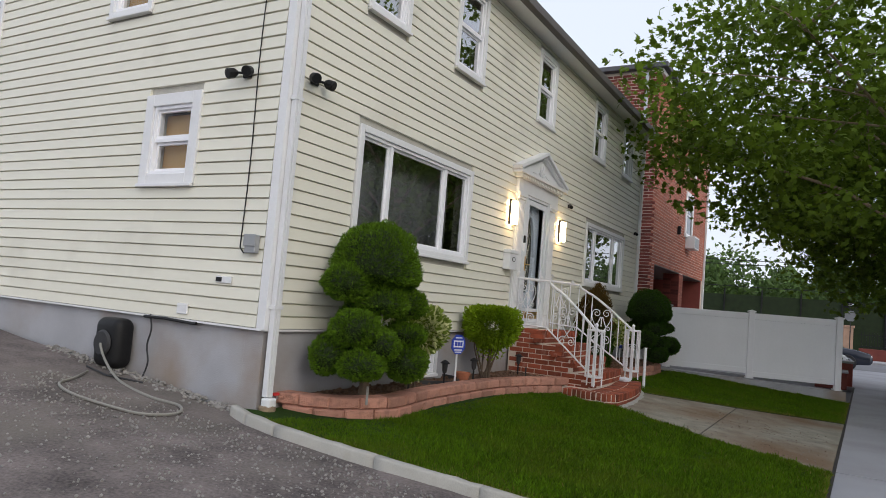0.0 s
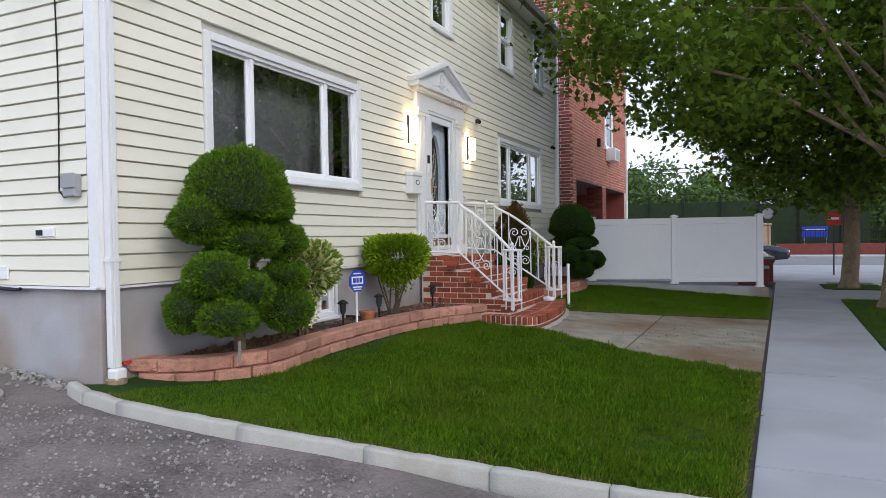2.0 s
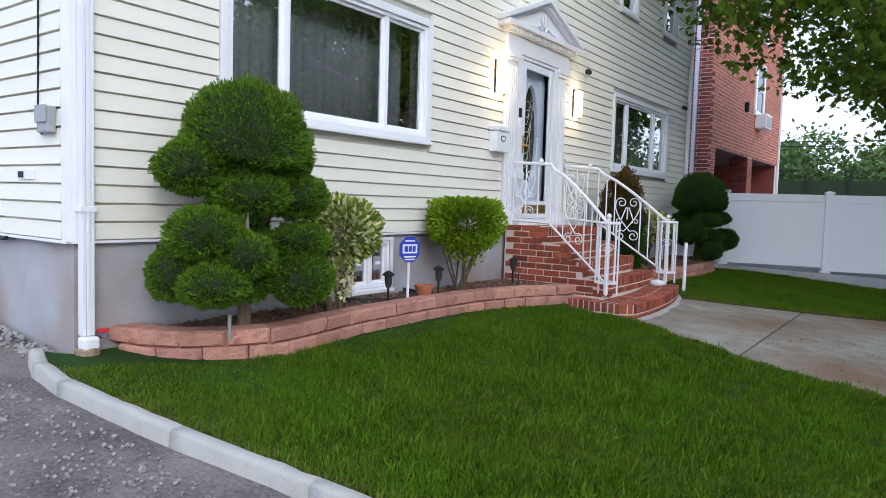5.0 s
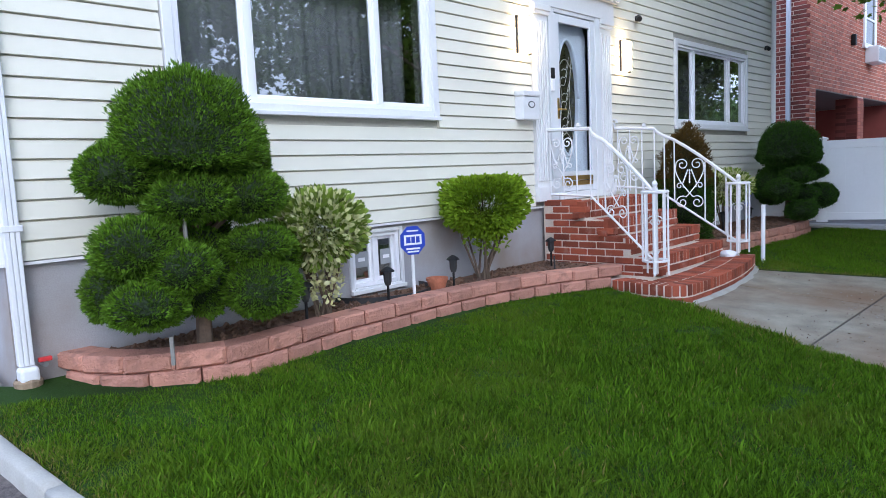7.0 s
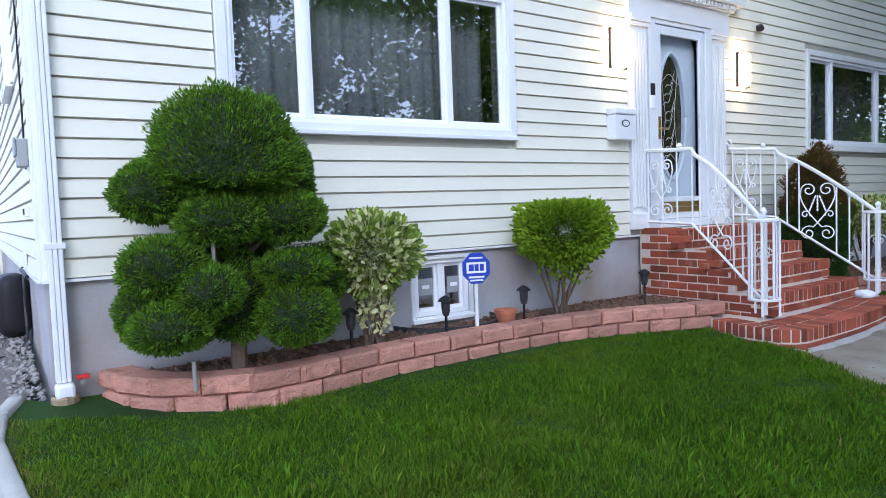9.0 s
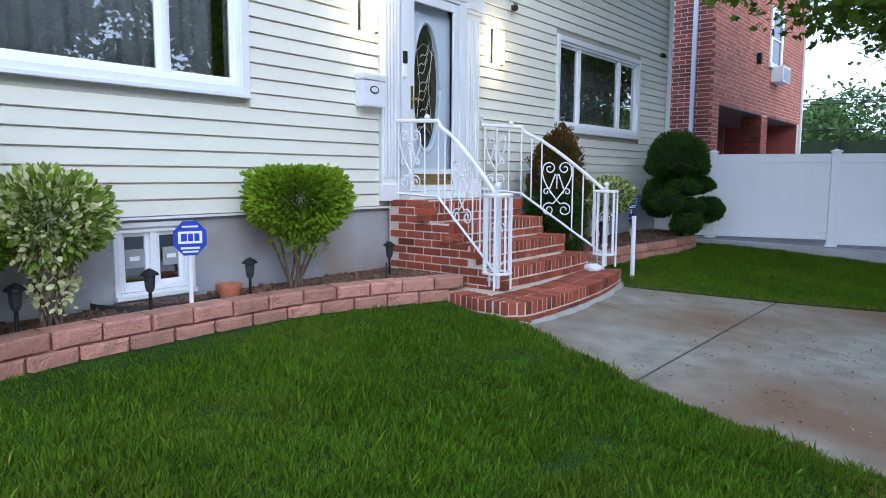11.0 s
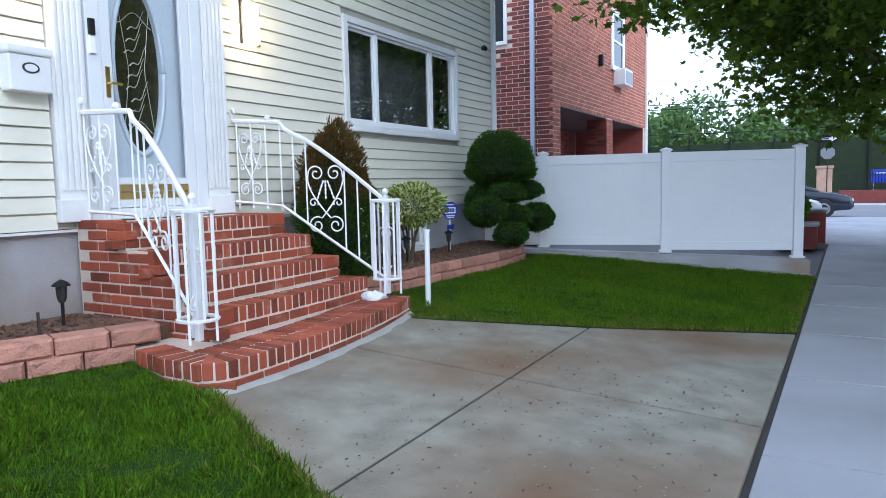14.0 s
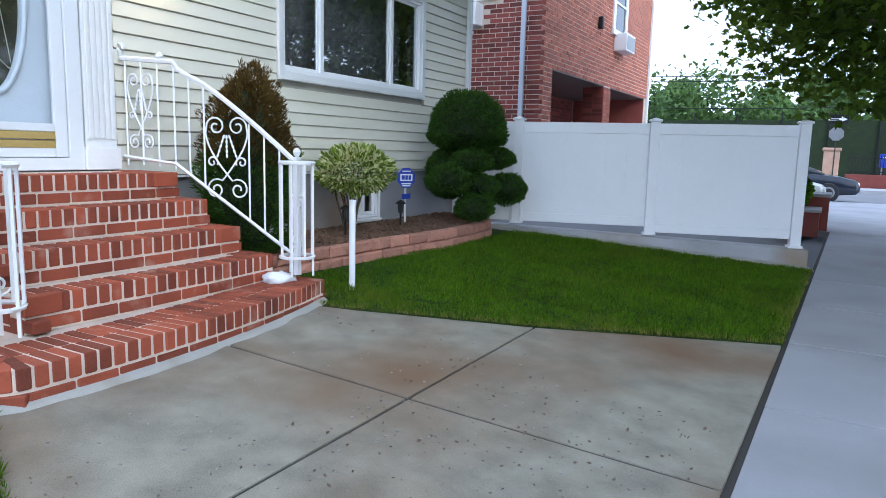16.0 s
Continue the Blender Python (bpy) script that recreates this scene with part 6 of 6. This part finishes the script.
part("rail", Geo().box(0.5, 12.3, 46.5, 46.53, 1.5, 1.55).box(0.5, 12.3, 46.5, 46.53, 0.85, 0.9), M_BLACK, ifence)
ban = thing("banner", "blue banner board behind the iron fence", "banner")
part("board", Geo().box(1.9, 3.3, 47.4, 47.45, 1.1, 1.75), M_BLUE, ban, bevel=0.01)
part("writing", Geo().box(2.05, 3.1, 47.39, 47.397, 1.52, 1.6), M_WHITE, ban)
for x in (2.0, 3.15):
    part("leg", Geo().box(x, x + 0.05, 47.46, 47.5, -0.04, 1.3), M_STEEL, ban)
net = thing("court_fence", "tall dark netted court fence before the woods", "fence")
for k in range(12):
    part("post", Geo().tube([(-22 + k * 2.4, 52, -0.05), (-22 + k * 2.4, 52, 4.0)], 0.05, 6), M_BLACK, net)
part("netting", Geo().box(-24, 6, 52.06, 52.1, 0.0, 3.6), MATS["shaded bush core and dark netting"], net, "dark green windbreak netting")
wood = thing("woods", "distant green trees behind the court", "trees", kind="stuff")
rng = np.random.default_rng(9)
P_ = []
for k in range(3600):
    x, y = rng.uniform(-60, 60), rng.uniform(56, 66)
    top = 6.5 + 2.2 * noise.noise(Vector((x * 0.16, 0, 0))) + 1.2 * noise.noise(Vector((x * 0.7, 3, 0)))
    P_.append((x, y, rng.uniform(0.2, top)))
P_ = np.repeat(np.array(P_), 20, axis=0) + rng.normal(size=(3600 * 20, 3)) * 0.55
part("foliage", cloud("foliage", OVAL, P_, np.full(len(P_), 0.36), M_FARLEAF, None, 3), M_FARLEAF, wood)
g = Geo()
for k in range(40):
    blob(g, (-60 + k * 3.1, 63, 2.2), (2.4, 2.0, 3.6 + 1.5 * math.sin(k * 2.1)), k, 0.2, 7)
part("understorey", g, M_FARLEAF, wood)
for k, z in enumerate((5.3, 5.55, 4.0)):
    pts = [(-26 + 2.6 * q, 44.0, z + 0.25 * math.cos(q * 0.35)) for q in range(22)]
    solid("overhead_wire", Geo().tube(pts, 0.02, 4), M_BLACK, "thin dark overhead wire", "wire")

for x in (-26.0, 28.6):
    pl_ = thing("utility_pole", "tall dark wooden utility pole", "utility pole", at=(x, 44.0, 0.1))
    part("pole", Geo().tube([(x, 44.0, 0.0), (x, 44.0, 7.5)], 0.14, 8, 0.1), M_BARK, pl_)

# ---- corner: street sign, car, brick planter ----
st = thing("street_sign_post", "metal post with octagonal sign back and arrow sign", "street sign", at=(-0.05, 35.95, 0.0))
part("post", Geo().box(-0.07, -0.03, 35.95, 35.99, -0.02, 3.0), M_DARK, st)
o = [(0.25 * math.cos(math.pi / 8 + k * math.pi / 4), 0.25 * math.sin(math.pi / 8 + k * math.pi / 4)) for k in range(8)]
g = Geo()
g.v = [(-0.05 + a, 35.94, 2.32 + b) for a, b in o] + [(-0.05 + a, 35.947, 2.32 + b) for a, b in o]
g.f = [list(range(8)), list(range(8, 16))[::-1]] + [[k, 8 + k, 8 + (k + 1) % 8, (k + 1) % 8] for k in range(8)]
part("octagonal_sign", g, M_STEEL, st, "bare grey back of an octagonal sign")
sg = part("arrow_sign", Geo().box(-0.40, 0.28, 35.92, 35.926, 2.68, 2.98), M_BLACK, st, "black sign with a white arrow", bevel=0.002)
g = Geo()
g.v = [(x, 35.918, z + 0.22) for x, z in ((-0.36, 2.57), (0.06, 2.57), (0.06, 2.51), (0.25, 2.61), (0.06, 2.71), (0.06, 2.65), (-0.36, 2.65))]
g.f = [[0, 1, 2, 3, 4, 5, 6]]
part("arrow", g, M_WHITE, sg)
part("writing", Geo().box(-0.30, -0.02, 35.910, 35.916, 2.81, 2.85), M_BLACK, sg)
rs = thing("red_sign_post", "red and white road sign on a dark post", "street sign", at=(1.72, 26.0, 0.06))
part("post", Geo().box(1.70, 1.74, 26.0, 26.04, 0.05, 2.0), M_DARK, rs)
part("sign", Geo().box(1.52, 1.92, 25.985, 25.995, 1.66, 2.07), M_RED, rs, "red square road sign")
part("band", Geo().box(1.57, 1.87, 25.975, 25.9845, 1.83, 1.90), M_WHITE, rs)


def car(label, at, turn, paint, length_=4.4):
    """A parked saloon: shaped body, glasshouse, wheels and lamps."""
    c = thing("car", label, "car", at=at)
    m = Matrix.Translation(at) @ pose(0, 0, 0, 0, 0, turn)
    L = length_ / 2

    def loft(sections, name, material, parent, lab=""):
        g = Geo()
        k = len(sections[0])
        for s in sections:
            g.v += [tuple(m @ Vector(p)) for p in s]
        for i in range(len(sections) - 1):
            for j in range(k):
                a, b = i * k + j, i * k + (j + 1) % k
                g.f.append([a, b, b + k, a + k])
        g.f += [list(range(k))[::-1], [(len(sections) - 1) * k + j for j in range(k)]]
        return smooth(part(name, g, material, parent, lab, bevel=0.02))

    def ring(x, w, z0, z1):
        return [(x, -w, z0), (x, w, z0), (x, w * 1.02, (z0 + z1) / 2), (x, w * 0.9, z1), (x, -w * 0.9, z1), (x, -w * 1.02, (z0 + z1) / 2)]

    body = loft([ring(-L, 0.70, 0.42, 0.80), ring(-L + 0.15, 0.84, 0.28, 0.92), ring(-0.8, 0.88, 0.24, 0.96), ring(0.8, 0.88, 0.24, 0.94), ring(L - 0.6, 0.86, 0.26, 0.86), ring(L - 0.1, 0.78, 0.30, 0.74), ring(L, 0.66, 0.40, 0.64)], "body", paint, c)
    loft([ring(-L + 0.35, 0.72, 0.90, 0.96), ring(-1.15, 0.74, 0.92, 1.38), ring(0.1, 0.74, 0.93, 1.42), ring(1.15, 0.76, 0.90, 0.95)], "glasshouse", M_CARGLASS, c)
    loft([ring(-1.2, 0.66, 1.36, 1.41), ring(-0.5, 0.70, 1.40, 1.46), ring(0.15, 0.66, 1.40, 1.44)], "roof", paint, c)
    for x in (-L + 0.85, L - 0.9):
        for s in (-1, 1):
            g = Geo()
            g.lathe([(0.2, -0.1), (0.31, -0.1), (0.33, -0.06), (0.33, 0.06), (0.31, 0.1), (0.2, 0.1)], n=20)
            t_ = m @ Matrix.Translation((x, s * 0.80, 0.33)) @ pose(0, 0, 0, 90, 0, 0)
            g.v = [tuple(t_ @ Vector(p)) for p in g.v]
            wh = part("wheel", g, M_DARK, c)
            g = Geo()
            g.lathe([(0.03, -0.09), (0.2, -0.105), (0.2, 0.105), (0.03, 0.09)], n=14)
            g.v = [tuple(t_ @ Vector(p)) for p in g.v]
            part("rim", g, M_STEEL, wh)
    for s in (-1, 1):
        part("headlight", Geo().box(L - 0.10, L - 0.02, s * 0.55 - 0.14, s * 0.55 + 0.14, 0.58, 0.68, m), M_WHITE, c, "clear headlight", bevel=0.02)
        part("tail_light", Geo().box(-L + 0.0, -L + 0.08, s * 0.6 - 0.1, s * 0.6 + 0.1, 0.68, 0.80, m), M_RED, c, "red tail light", bevel=0.02)
    part("number_plate", Geo().box(L - 0.02, L + 0.012, -0.2, 0.2, 0.42, 0.53, m), M_WHITE, c, "pale plate")
    return c


car("dark blue saloon car parked at the corner", (-1.42, 34.6, 0.0), 0, M_CARDARK)
plant = thing("brick_planter", "low red brick planter wall with stone coping", "planter")
part("wall", Geo().box(-0.95, -0.20, 21.6, 22.6, 0.03, 0.47).box(-0.95, -0.06, 22.61, 23.6, 0.03, 0.70), M_HOUSEBRICK_I, plant, bevel=0.01)
part("coping", Geo().box(-0.98, -0.17, 21.57, 22.6, 0.4705, 0.52).box(-0.98, -0.03, 22.6, 23.63, 0.7005, 0.76), M_WALK, plant, "pale stone coping", bevel=0.01)
shrub("small green shrub in the brick planter", (-0.62, 22.3, 0.82), (0.22, 0.3, 0.25), (-0.62, 22.3, 0.52), M_YEW, 0.09, 1500, 66, stems=5)
car("white car parked beside the neighbouring house", (-2.35, 26.2, 0.07), 0, M_CARWHITE)

# ---- siding boards, cut round the openings ----
def spans(u0, u1, z0, z1, holes):
    """What is left of a board after the openings are cut out."""
    left = [(u0, u1)]
    for a, b, c, d in holes:
        if c < z1 - 0.01 and d > z0 + 0.01:
            nxt = []
            for p, q in left:
                if b <= p or a >= q:
                    nxt.append((p, q))
                else:
                    if a - p > 0.02:
                        nxt.append((p, a))
                    if q - b > 0.02:
                        nxt.append((b, q))
            left = nxt
    return left


def siding(parent, put, u0, u1, holes, seed):
    rng = random.Random(seed)
    k = 0
    z = BASE
    while z < EAVE - 0.04:
        z1 = min(z + PITCH, EAVE - 0.03)
        for a, b in spans(u0, u1, z, z1, holes):
            cuts_ = [a]
            while b - cuts_[-1] > 4.6:
                cuts_.append(cuts_[-1] + rng.uniform(2.4, 3.7))
            cuts_.append(b)
            for p, q in zip(cuts_, cuts_[1:]):
                g = Geo()
                put(g, p, q, z, z1)
                part("siding_board", g, M_SIDING, parent)
        z += PITCH
        k += 1


def front_board(g, p, q, z0, z1):
    prof = ((-0.021, z0), (0.010, z0), (0.015, z0 + 0.003), (0.014, z0 + 0.012), (0.006, z1 - 0.011), (-0.017, z1 - 0.010), (-0.021, z1))
    g.v += [(WX + x, p, z) for x, z in prof] + [(WX + x, q, z) for x, z in prof]
    n = len(prof)
    g.f += [[k, (k + 1) % n, n + (k + 1) % n, n + k] for k in range(n)] + [list(range(n))[::-1], list(range(n, 2 * n))]


def side_board(g, p, q, z0, z1):
    prof = ((-0.021, z0), (0.010, z0), (0.015, z0 + 0.003), (0.014, z0 + 0.012), (0.006, z1 - 0.011), (-0.017, z1 - 0.010), (-0.021, z1))
    g.v += [(p, SY - x, z) for x, z in prof] + [(q, SY - x, z) for x, z in prof]
    n = len(prof)
    g.f += [[k, (k + 1) % n, n + (k + 1) % n, n + k] for k in range(n)] + [list(range(n))[::-1], list(range(n, 2 * n))]


def grown(r, d):
    return (r[0] - d, r[1] + d, r[2] - d, r[3] + d)


front_holes = [grown(WINDOWS["big"], 0.08), grown(WINDOWS["small"], 0.08), (9.50, 11.06, 1.1, 3.55)] + [grown(WINDOWS["up%d" % k], 0.07) for k in range(1, 6)]
siding(wall_front, front_board, SY + 0.07, FY - 0.08, front_holes, 1)
siding(wall_side, side_board, BACK, WX - 0.09, [grown(SIDEWINS["low"], 0.11), grown(SIDEWINS["up"], 0.07), grown(SIDEWINS["upfar"], 0.07)], 2)

# ---- bricks of the steps ----
def brick_mesh(name, w, d, h, material, bev=0.005, rough=0.0):
    bm = bmesh.new()
    bmesh.ops.create_cube(bm, size=1, matrix=Matrix.Diagonal((w, d, h, 1)))
    bmesh.ops.bevel(bm, geom=bm.edges[:], offset=bev, segments=1, affect="EDGES")
    if rough:
        for v in bm.verts:
            if v.co.y < 0:
                v.co.y += rough * noise.noise(v.co * 23)
    me = bpy.data.meshes.new(name)
    bm.to_mesh(me)
    bm.free()
    me.materials.append(material)
    return me


ROW = brick_mesh("rowlock", 0.056, 0.19, 0.098, M_BRICK)
ROWS_ = brick_mesh("rowlock_short", 0.056, 0.12, 0.098, M_BRICK)
STR = brick_mesh("stretcher", 0.196, 0.09, 0.060, M_BRICK)
rb = random.Random(8)


def lay(parent, me, name, x, y, z, h, depth, inset=0.0):
    """One brick whose outer face lies on the path, which runs at the heading h with the open side on its right."""
    ob = new(name, me)
    ob.parent = parent
    m = Matrix.Translation((x, y, z + rb.uniform(-0.0015, 0.0015))) @ Matrix.Rotation(h + rb.uniform(-0.008, 0.008), 4, "Z") @ Matrix.Translation((0, depth / 2 + inset + rb.uniform(-0.002, 0.003), 0))
    ob.matrix_basis = m
    return ob


for k in range(5):
    pts = step_path(k)
    total = length(pts)
    zt = LEVELS[k]
    s = 0.04
    side = (-4.62 - FRONT[k][0]) * -1 - 0.05 if k else 0
    while s < total - 0.03:
        x, y, h = walk_along(pts, s)
        a, b, h2 = walk_along(pts, min(s + 0.2, total - 0.01))
        tight = abs((h2 - h + math.pi) % (2 * math.pi) - math.pi) > 0.12
        on_side = k > 0 and s < side
        if not on_side:
            lay(cores[k], ROW, "brick", x, y, zt - 0.049 - (0.002 if k == 0 and y < 9.55 and round(s / 0.0715) % 2 else 0), h, 0.19)
            if k == 0 and y > 9.42:
                lay(cores[k], ROW, "brick", x - 0.202 * math.sin(h), y + 0.202 * math.cos(h), zt - 0.049, h, 0.19)
        s += 0.0715
    s = 0.11 + (k % 2) * 0.1
    while s < total - 0.08:
        x, y, h = walk_along(pts, s)
        if not (k > 0 and s < side):
            lay(cores[k], STR, "brick", x, y, zt - 0.142, h, 0.09)
        s += 0.207
# pale mortar smeared along the foot of the lowest step
pts = step_path(0)[3:-1]
g = Geo()
for i, (x, y) in enumerate(pts):
    p_, q_ = pts[max(i - 1, 0)], pts[min(i + 1, len(pts) - 1)]
    h = math.atan2(q_[1] - p_[1], q_[0] - p_[0])
    w_ = 0.045 + 0.03 * noise.noise(Vector((x * 5, y * 5, 2)))
    for off, up in ((0.01, 0.03), (-w_ * 0.4, 0.018), (-w_, 0.005), (-w_, -0.05)):
        g.v.append((x - off * math.sin(h), y + off * math.cos(h), slope(x) + up))
for i in range(len(pts) - 1):
    for j in range(3):
        g.f.append([4 * i + j, 4 * i + j + 1, 4 * i + 5 + j, 4 * i + 4 + j])
smooth(part("mortar_fillet", g, M_KERB, stoop, "pale smeared mortar along the lowest step"))
# the near flank, in running bond
row = 0
z = 0.44
while z < 1.19:
    xs_ = -4.60 + (0.1 if row % 2 else 0.0)
    lim = [FRONT[k][0] for k in range(1, 5) if LEVELS[k] > z + 0.02]
    lim = lim[0] - 0.012 if lim else -4.1
    while xs_ + 0.1 < lim - 0.02:
        lay(cores[4], STR, "brick", xs_ + 0.1, 9.63, z + 0.03, 0.0, 0.09)
        xs_ += 0.207
    z += 0.0715
    row += 1

# ---- garden wall blocks ----
def block_mesh(w, seed, d=0.18, h=0.101):
    """A split-faced block: a rough, bulging face between chipped edges."""
    g = Geo()
    us, zs = (-0.5, -0.43, -0.15, 0.16, 0.43, 0.5), (-0.5, -0.36, 0.0, 0.36, 0.5)
    nu, nz = len(us), len(zs)
    for zf in zs:
        for uf in us:
            edge = max(abs(uf) > 0.49, abs(zf) > 0.49)
            rough = noise.noise(Vector((uf * 5 + seed * 3.7, zf * 3, seed)))
            g.v.append((uf * w + (0.004 * rough if not edge else 0), -d / 2 + (0.016 + 0.006 * rough if edge else -0.004 + 0.011 * rough), zf * h))
    for k in range(nz - 1):
        for j in range(nu - 1):
            p = k * nu + j
            g.f.append([p, p + 1, p + nu + 1, p + nu])
    n = len(g.v)
    g.v += [(-w / 2, d / 2, -h / 2), (w / 2, d / 2, -h / 2), (w / 2, d / 2, h / 2), (-w / 2, d / 2, h / 2)]
    top = [(nz - 1) * nu + j for j in range(nu)]
    g.f += [top + [n + 2, n + 3], [n + 1, n, *range(nu)], [n, n + 1, n + 2, n + 3][::-1]]
    g.f += [[n, n + 3, *[k * nu for k in reversed(range(nz))]], [n + 2, n + 1, *[k * nu + nu - 1 for k in range(nz)]]]
    return g.mesh("block", M_BLOCK)


BLOCKS = [block_mesh(w, k) for k, w in enumerate((0.279, 0.272, 0.276, 0.280))]


def block_wall(label, pts, courses, zfun):
    t = thing("garden_wall", label, "garden wall")
    rr = random.Random(len(pts))
    for c in range(courses):
        s = 0.14 if c % 2 == 0 else 0.0
        total = length(pts)
        while s < total:
            x, y, h = walk_along(pts, s)
            nx, ny = -math.sin(h), math.cos(h)
            me = rr.choice(BLOCKS)
            ob = new("block", me)
            ob.parent = t
            ob.matrix_basis = Matrix.Translation((x + nx * (0.09 + 0.018 * c), y + ny * (0.09 + 0.018 * c), zfun(x, y) + 0.05 + c * 0.1035 + rr.uniform(-0.002, 0.002))) @ Matrix.Rotation(h + rr.uniform(-0.03, 0.03), 4, "Z")
            s += 0.287
    return t


def refined(pts, n=8):
    """A smooth path through the points."""
    v = [Vector((x, y, 0)) for x, y in pts]
    out = []
    for i in range(len(v) - 1):
        p0, p1, p2, p3 = v[max(i - 1, 0)], v[i], v[i + 1], v[min(i + 2, len(v) - 1)]
        for k in range(n):
            t = k / n
            q = 0.5 * (2 * p1 + (p2 - p0) * t + (2 * p0 - 5 * p1 + 4 * p2 - p3) * t * t + (3 * p1 - p0 - 3 * p2 + p3) * t ** 3)
            out.append((q.x, q.y))
    return out + [pts[-1]]


wall1 = [(-4.58, 4.86), (-4.38, 4.92), (-4.15, 5.08), (-3.97, 5.35), (-3.88, 5.65), (-3.93, 6.05), (-3.99, 6.5), (-4.01, 7.0), (-4.02, 7.5), (-3.99, 8.1), (-3.87, 8.67), (-3.60, 9.38)]
wall2 = [(-3.80, 11.7), (-3.74, 12.2), (-3.67, 13.3), (-3.57, 14.2), (-3.60, 15.0), (-3.72, 15.55), (-4.05, 15.95)]
block_wall("curved low garden wall of salmon split-faced blocks", refined(wall1), 2, lambda x, y: slope(-4.0) - 0.012)
block_wall("low garden wall of salmon blocks beside the lawn", refined(wall2), 2, lambda x, y: slope(-3.65) - 0.02)

# ---- bricks of the neighbouring house ----
near = []
rest, front = Geo(), Geo()
rk = random.Random(4)
PH, PL = 0.1, 0.3
holes_f = [(26.7, 27.8, 4.7, 6.25), (26.95, 27.55, 4.3, 4.7), (26.7, 27.8, 7.15, 8.65)]
holes_s = [(-7.9, -6.5, 4.55, 6.3), (-7.65, -6.85, 4.0, 4.55)]
NBRICK_F = brick_mesh("house_brick", 0.282, 0.03, 0.083, M_HOUSEBRICK, 0.004)
count = 0
z, row = 0.02, 0
while z < NTOP - 0.16:
    y = NY + (0.0 if row % 2 else -0.15)
    while y < NY2 - 0.1:
        a, b = max(y, NY), min(y + PL - 0.018, NY2)
        mid = (a + b) / 2
        if (z > NSOF - 0.02 or a < NY + 0.7) and not any(p - 0.05 < mid < q + 0.05 and c < z + 0.05 < d for p, q, c, d in holes_f):
            b2 = b if z > NSOF - 0.02 else min(b, NY + 0.75)
            front.box(NX - 0.02, NX + rk.uniform(-0.001, 0.002), a, b2, z, z + 0.083)
        y += PL
    x = NX - PL + (0.0 if row % 2 else 0.15)
    while x > -9.5:
        a, b = x + 0.018, min(x + PL, NX)
        mid = (a + b) / 2
        if not any(p < mid < q and c < z + 0.05 < d for p, q, c, d in holes_s):
            if count < 290 and 2.0 < z < 5.2 and x > -8.6:
                ob = new("brick", NBRICK_F)
                ob.parent = nb
                ob.matrix_basis = Matrix.Translation((mid, NY + 0.013, z + 0.0415))
                count += 1
            else:
                rest.box(a, b, NY - rk.uniform(-0.001, 0.002), NY + 0.02, z, z + 0.083)
        x -= PL
    if 1.2 < z < NSOF - 0.1:
        y = NY + 0.8 + (0.15 if row % 2 else 0.0)
        while y < NY2 - 0.75:
            if not (z < 2.6 and 23.0 < y + 0.15 < 26.0) and not (z < 2.45 and 27.15 < y + 0.15 < 28.25):
                rest.box(-7.972, -7.962, y, y + PL - 0.018, z, z + 0.083)
            y += PL
        for y in (26.09, 26.41):
            front.box(NX + 0.0, NX + 0.012, y, y + 0.30, z, z + 0.083)
        for x in (-6.1, -5.82):
            rest.box(x, x + 0.26, 26.068, 26.078, z, z + 0.083)
    z += PH
    row += 1
tagged(part("brickwork", rest, M_HOUSEBRICK_I, nb), kind="stuff")
tagged(part("front_brickwork", front, M_FRONTBRICK, nb, "orange-red front brickwork"), kind="stuff")
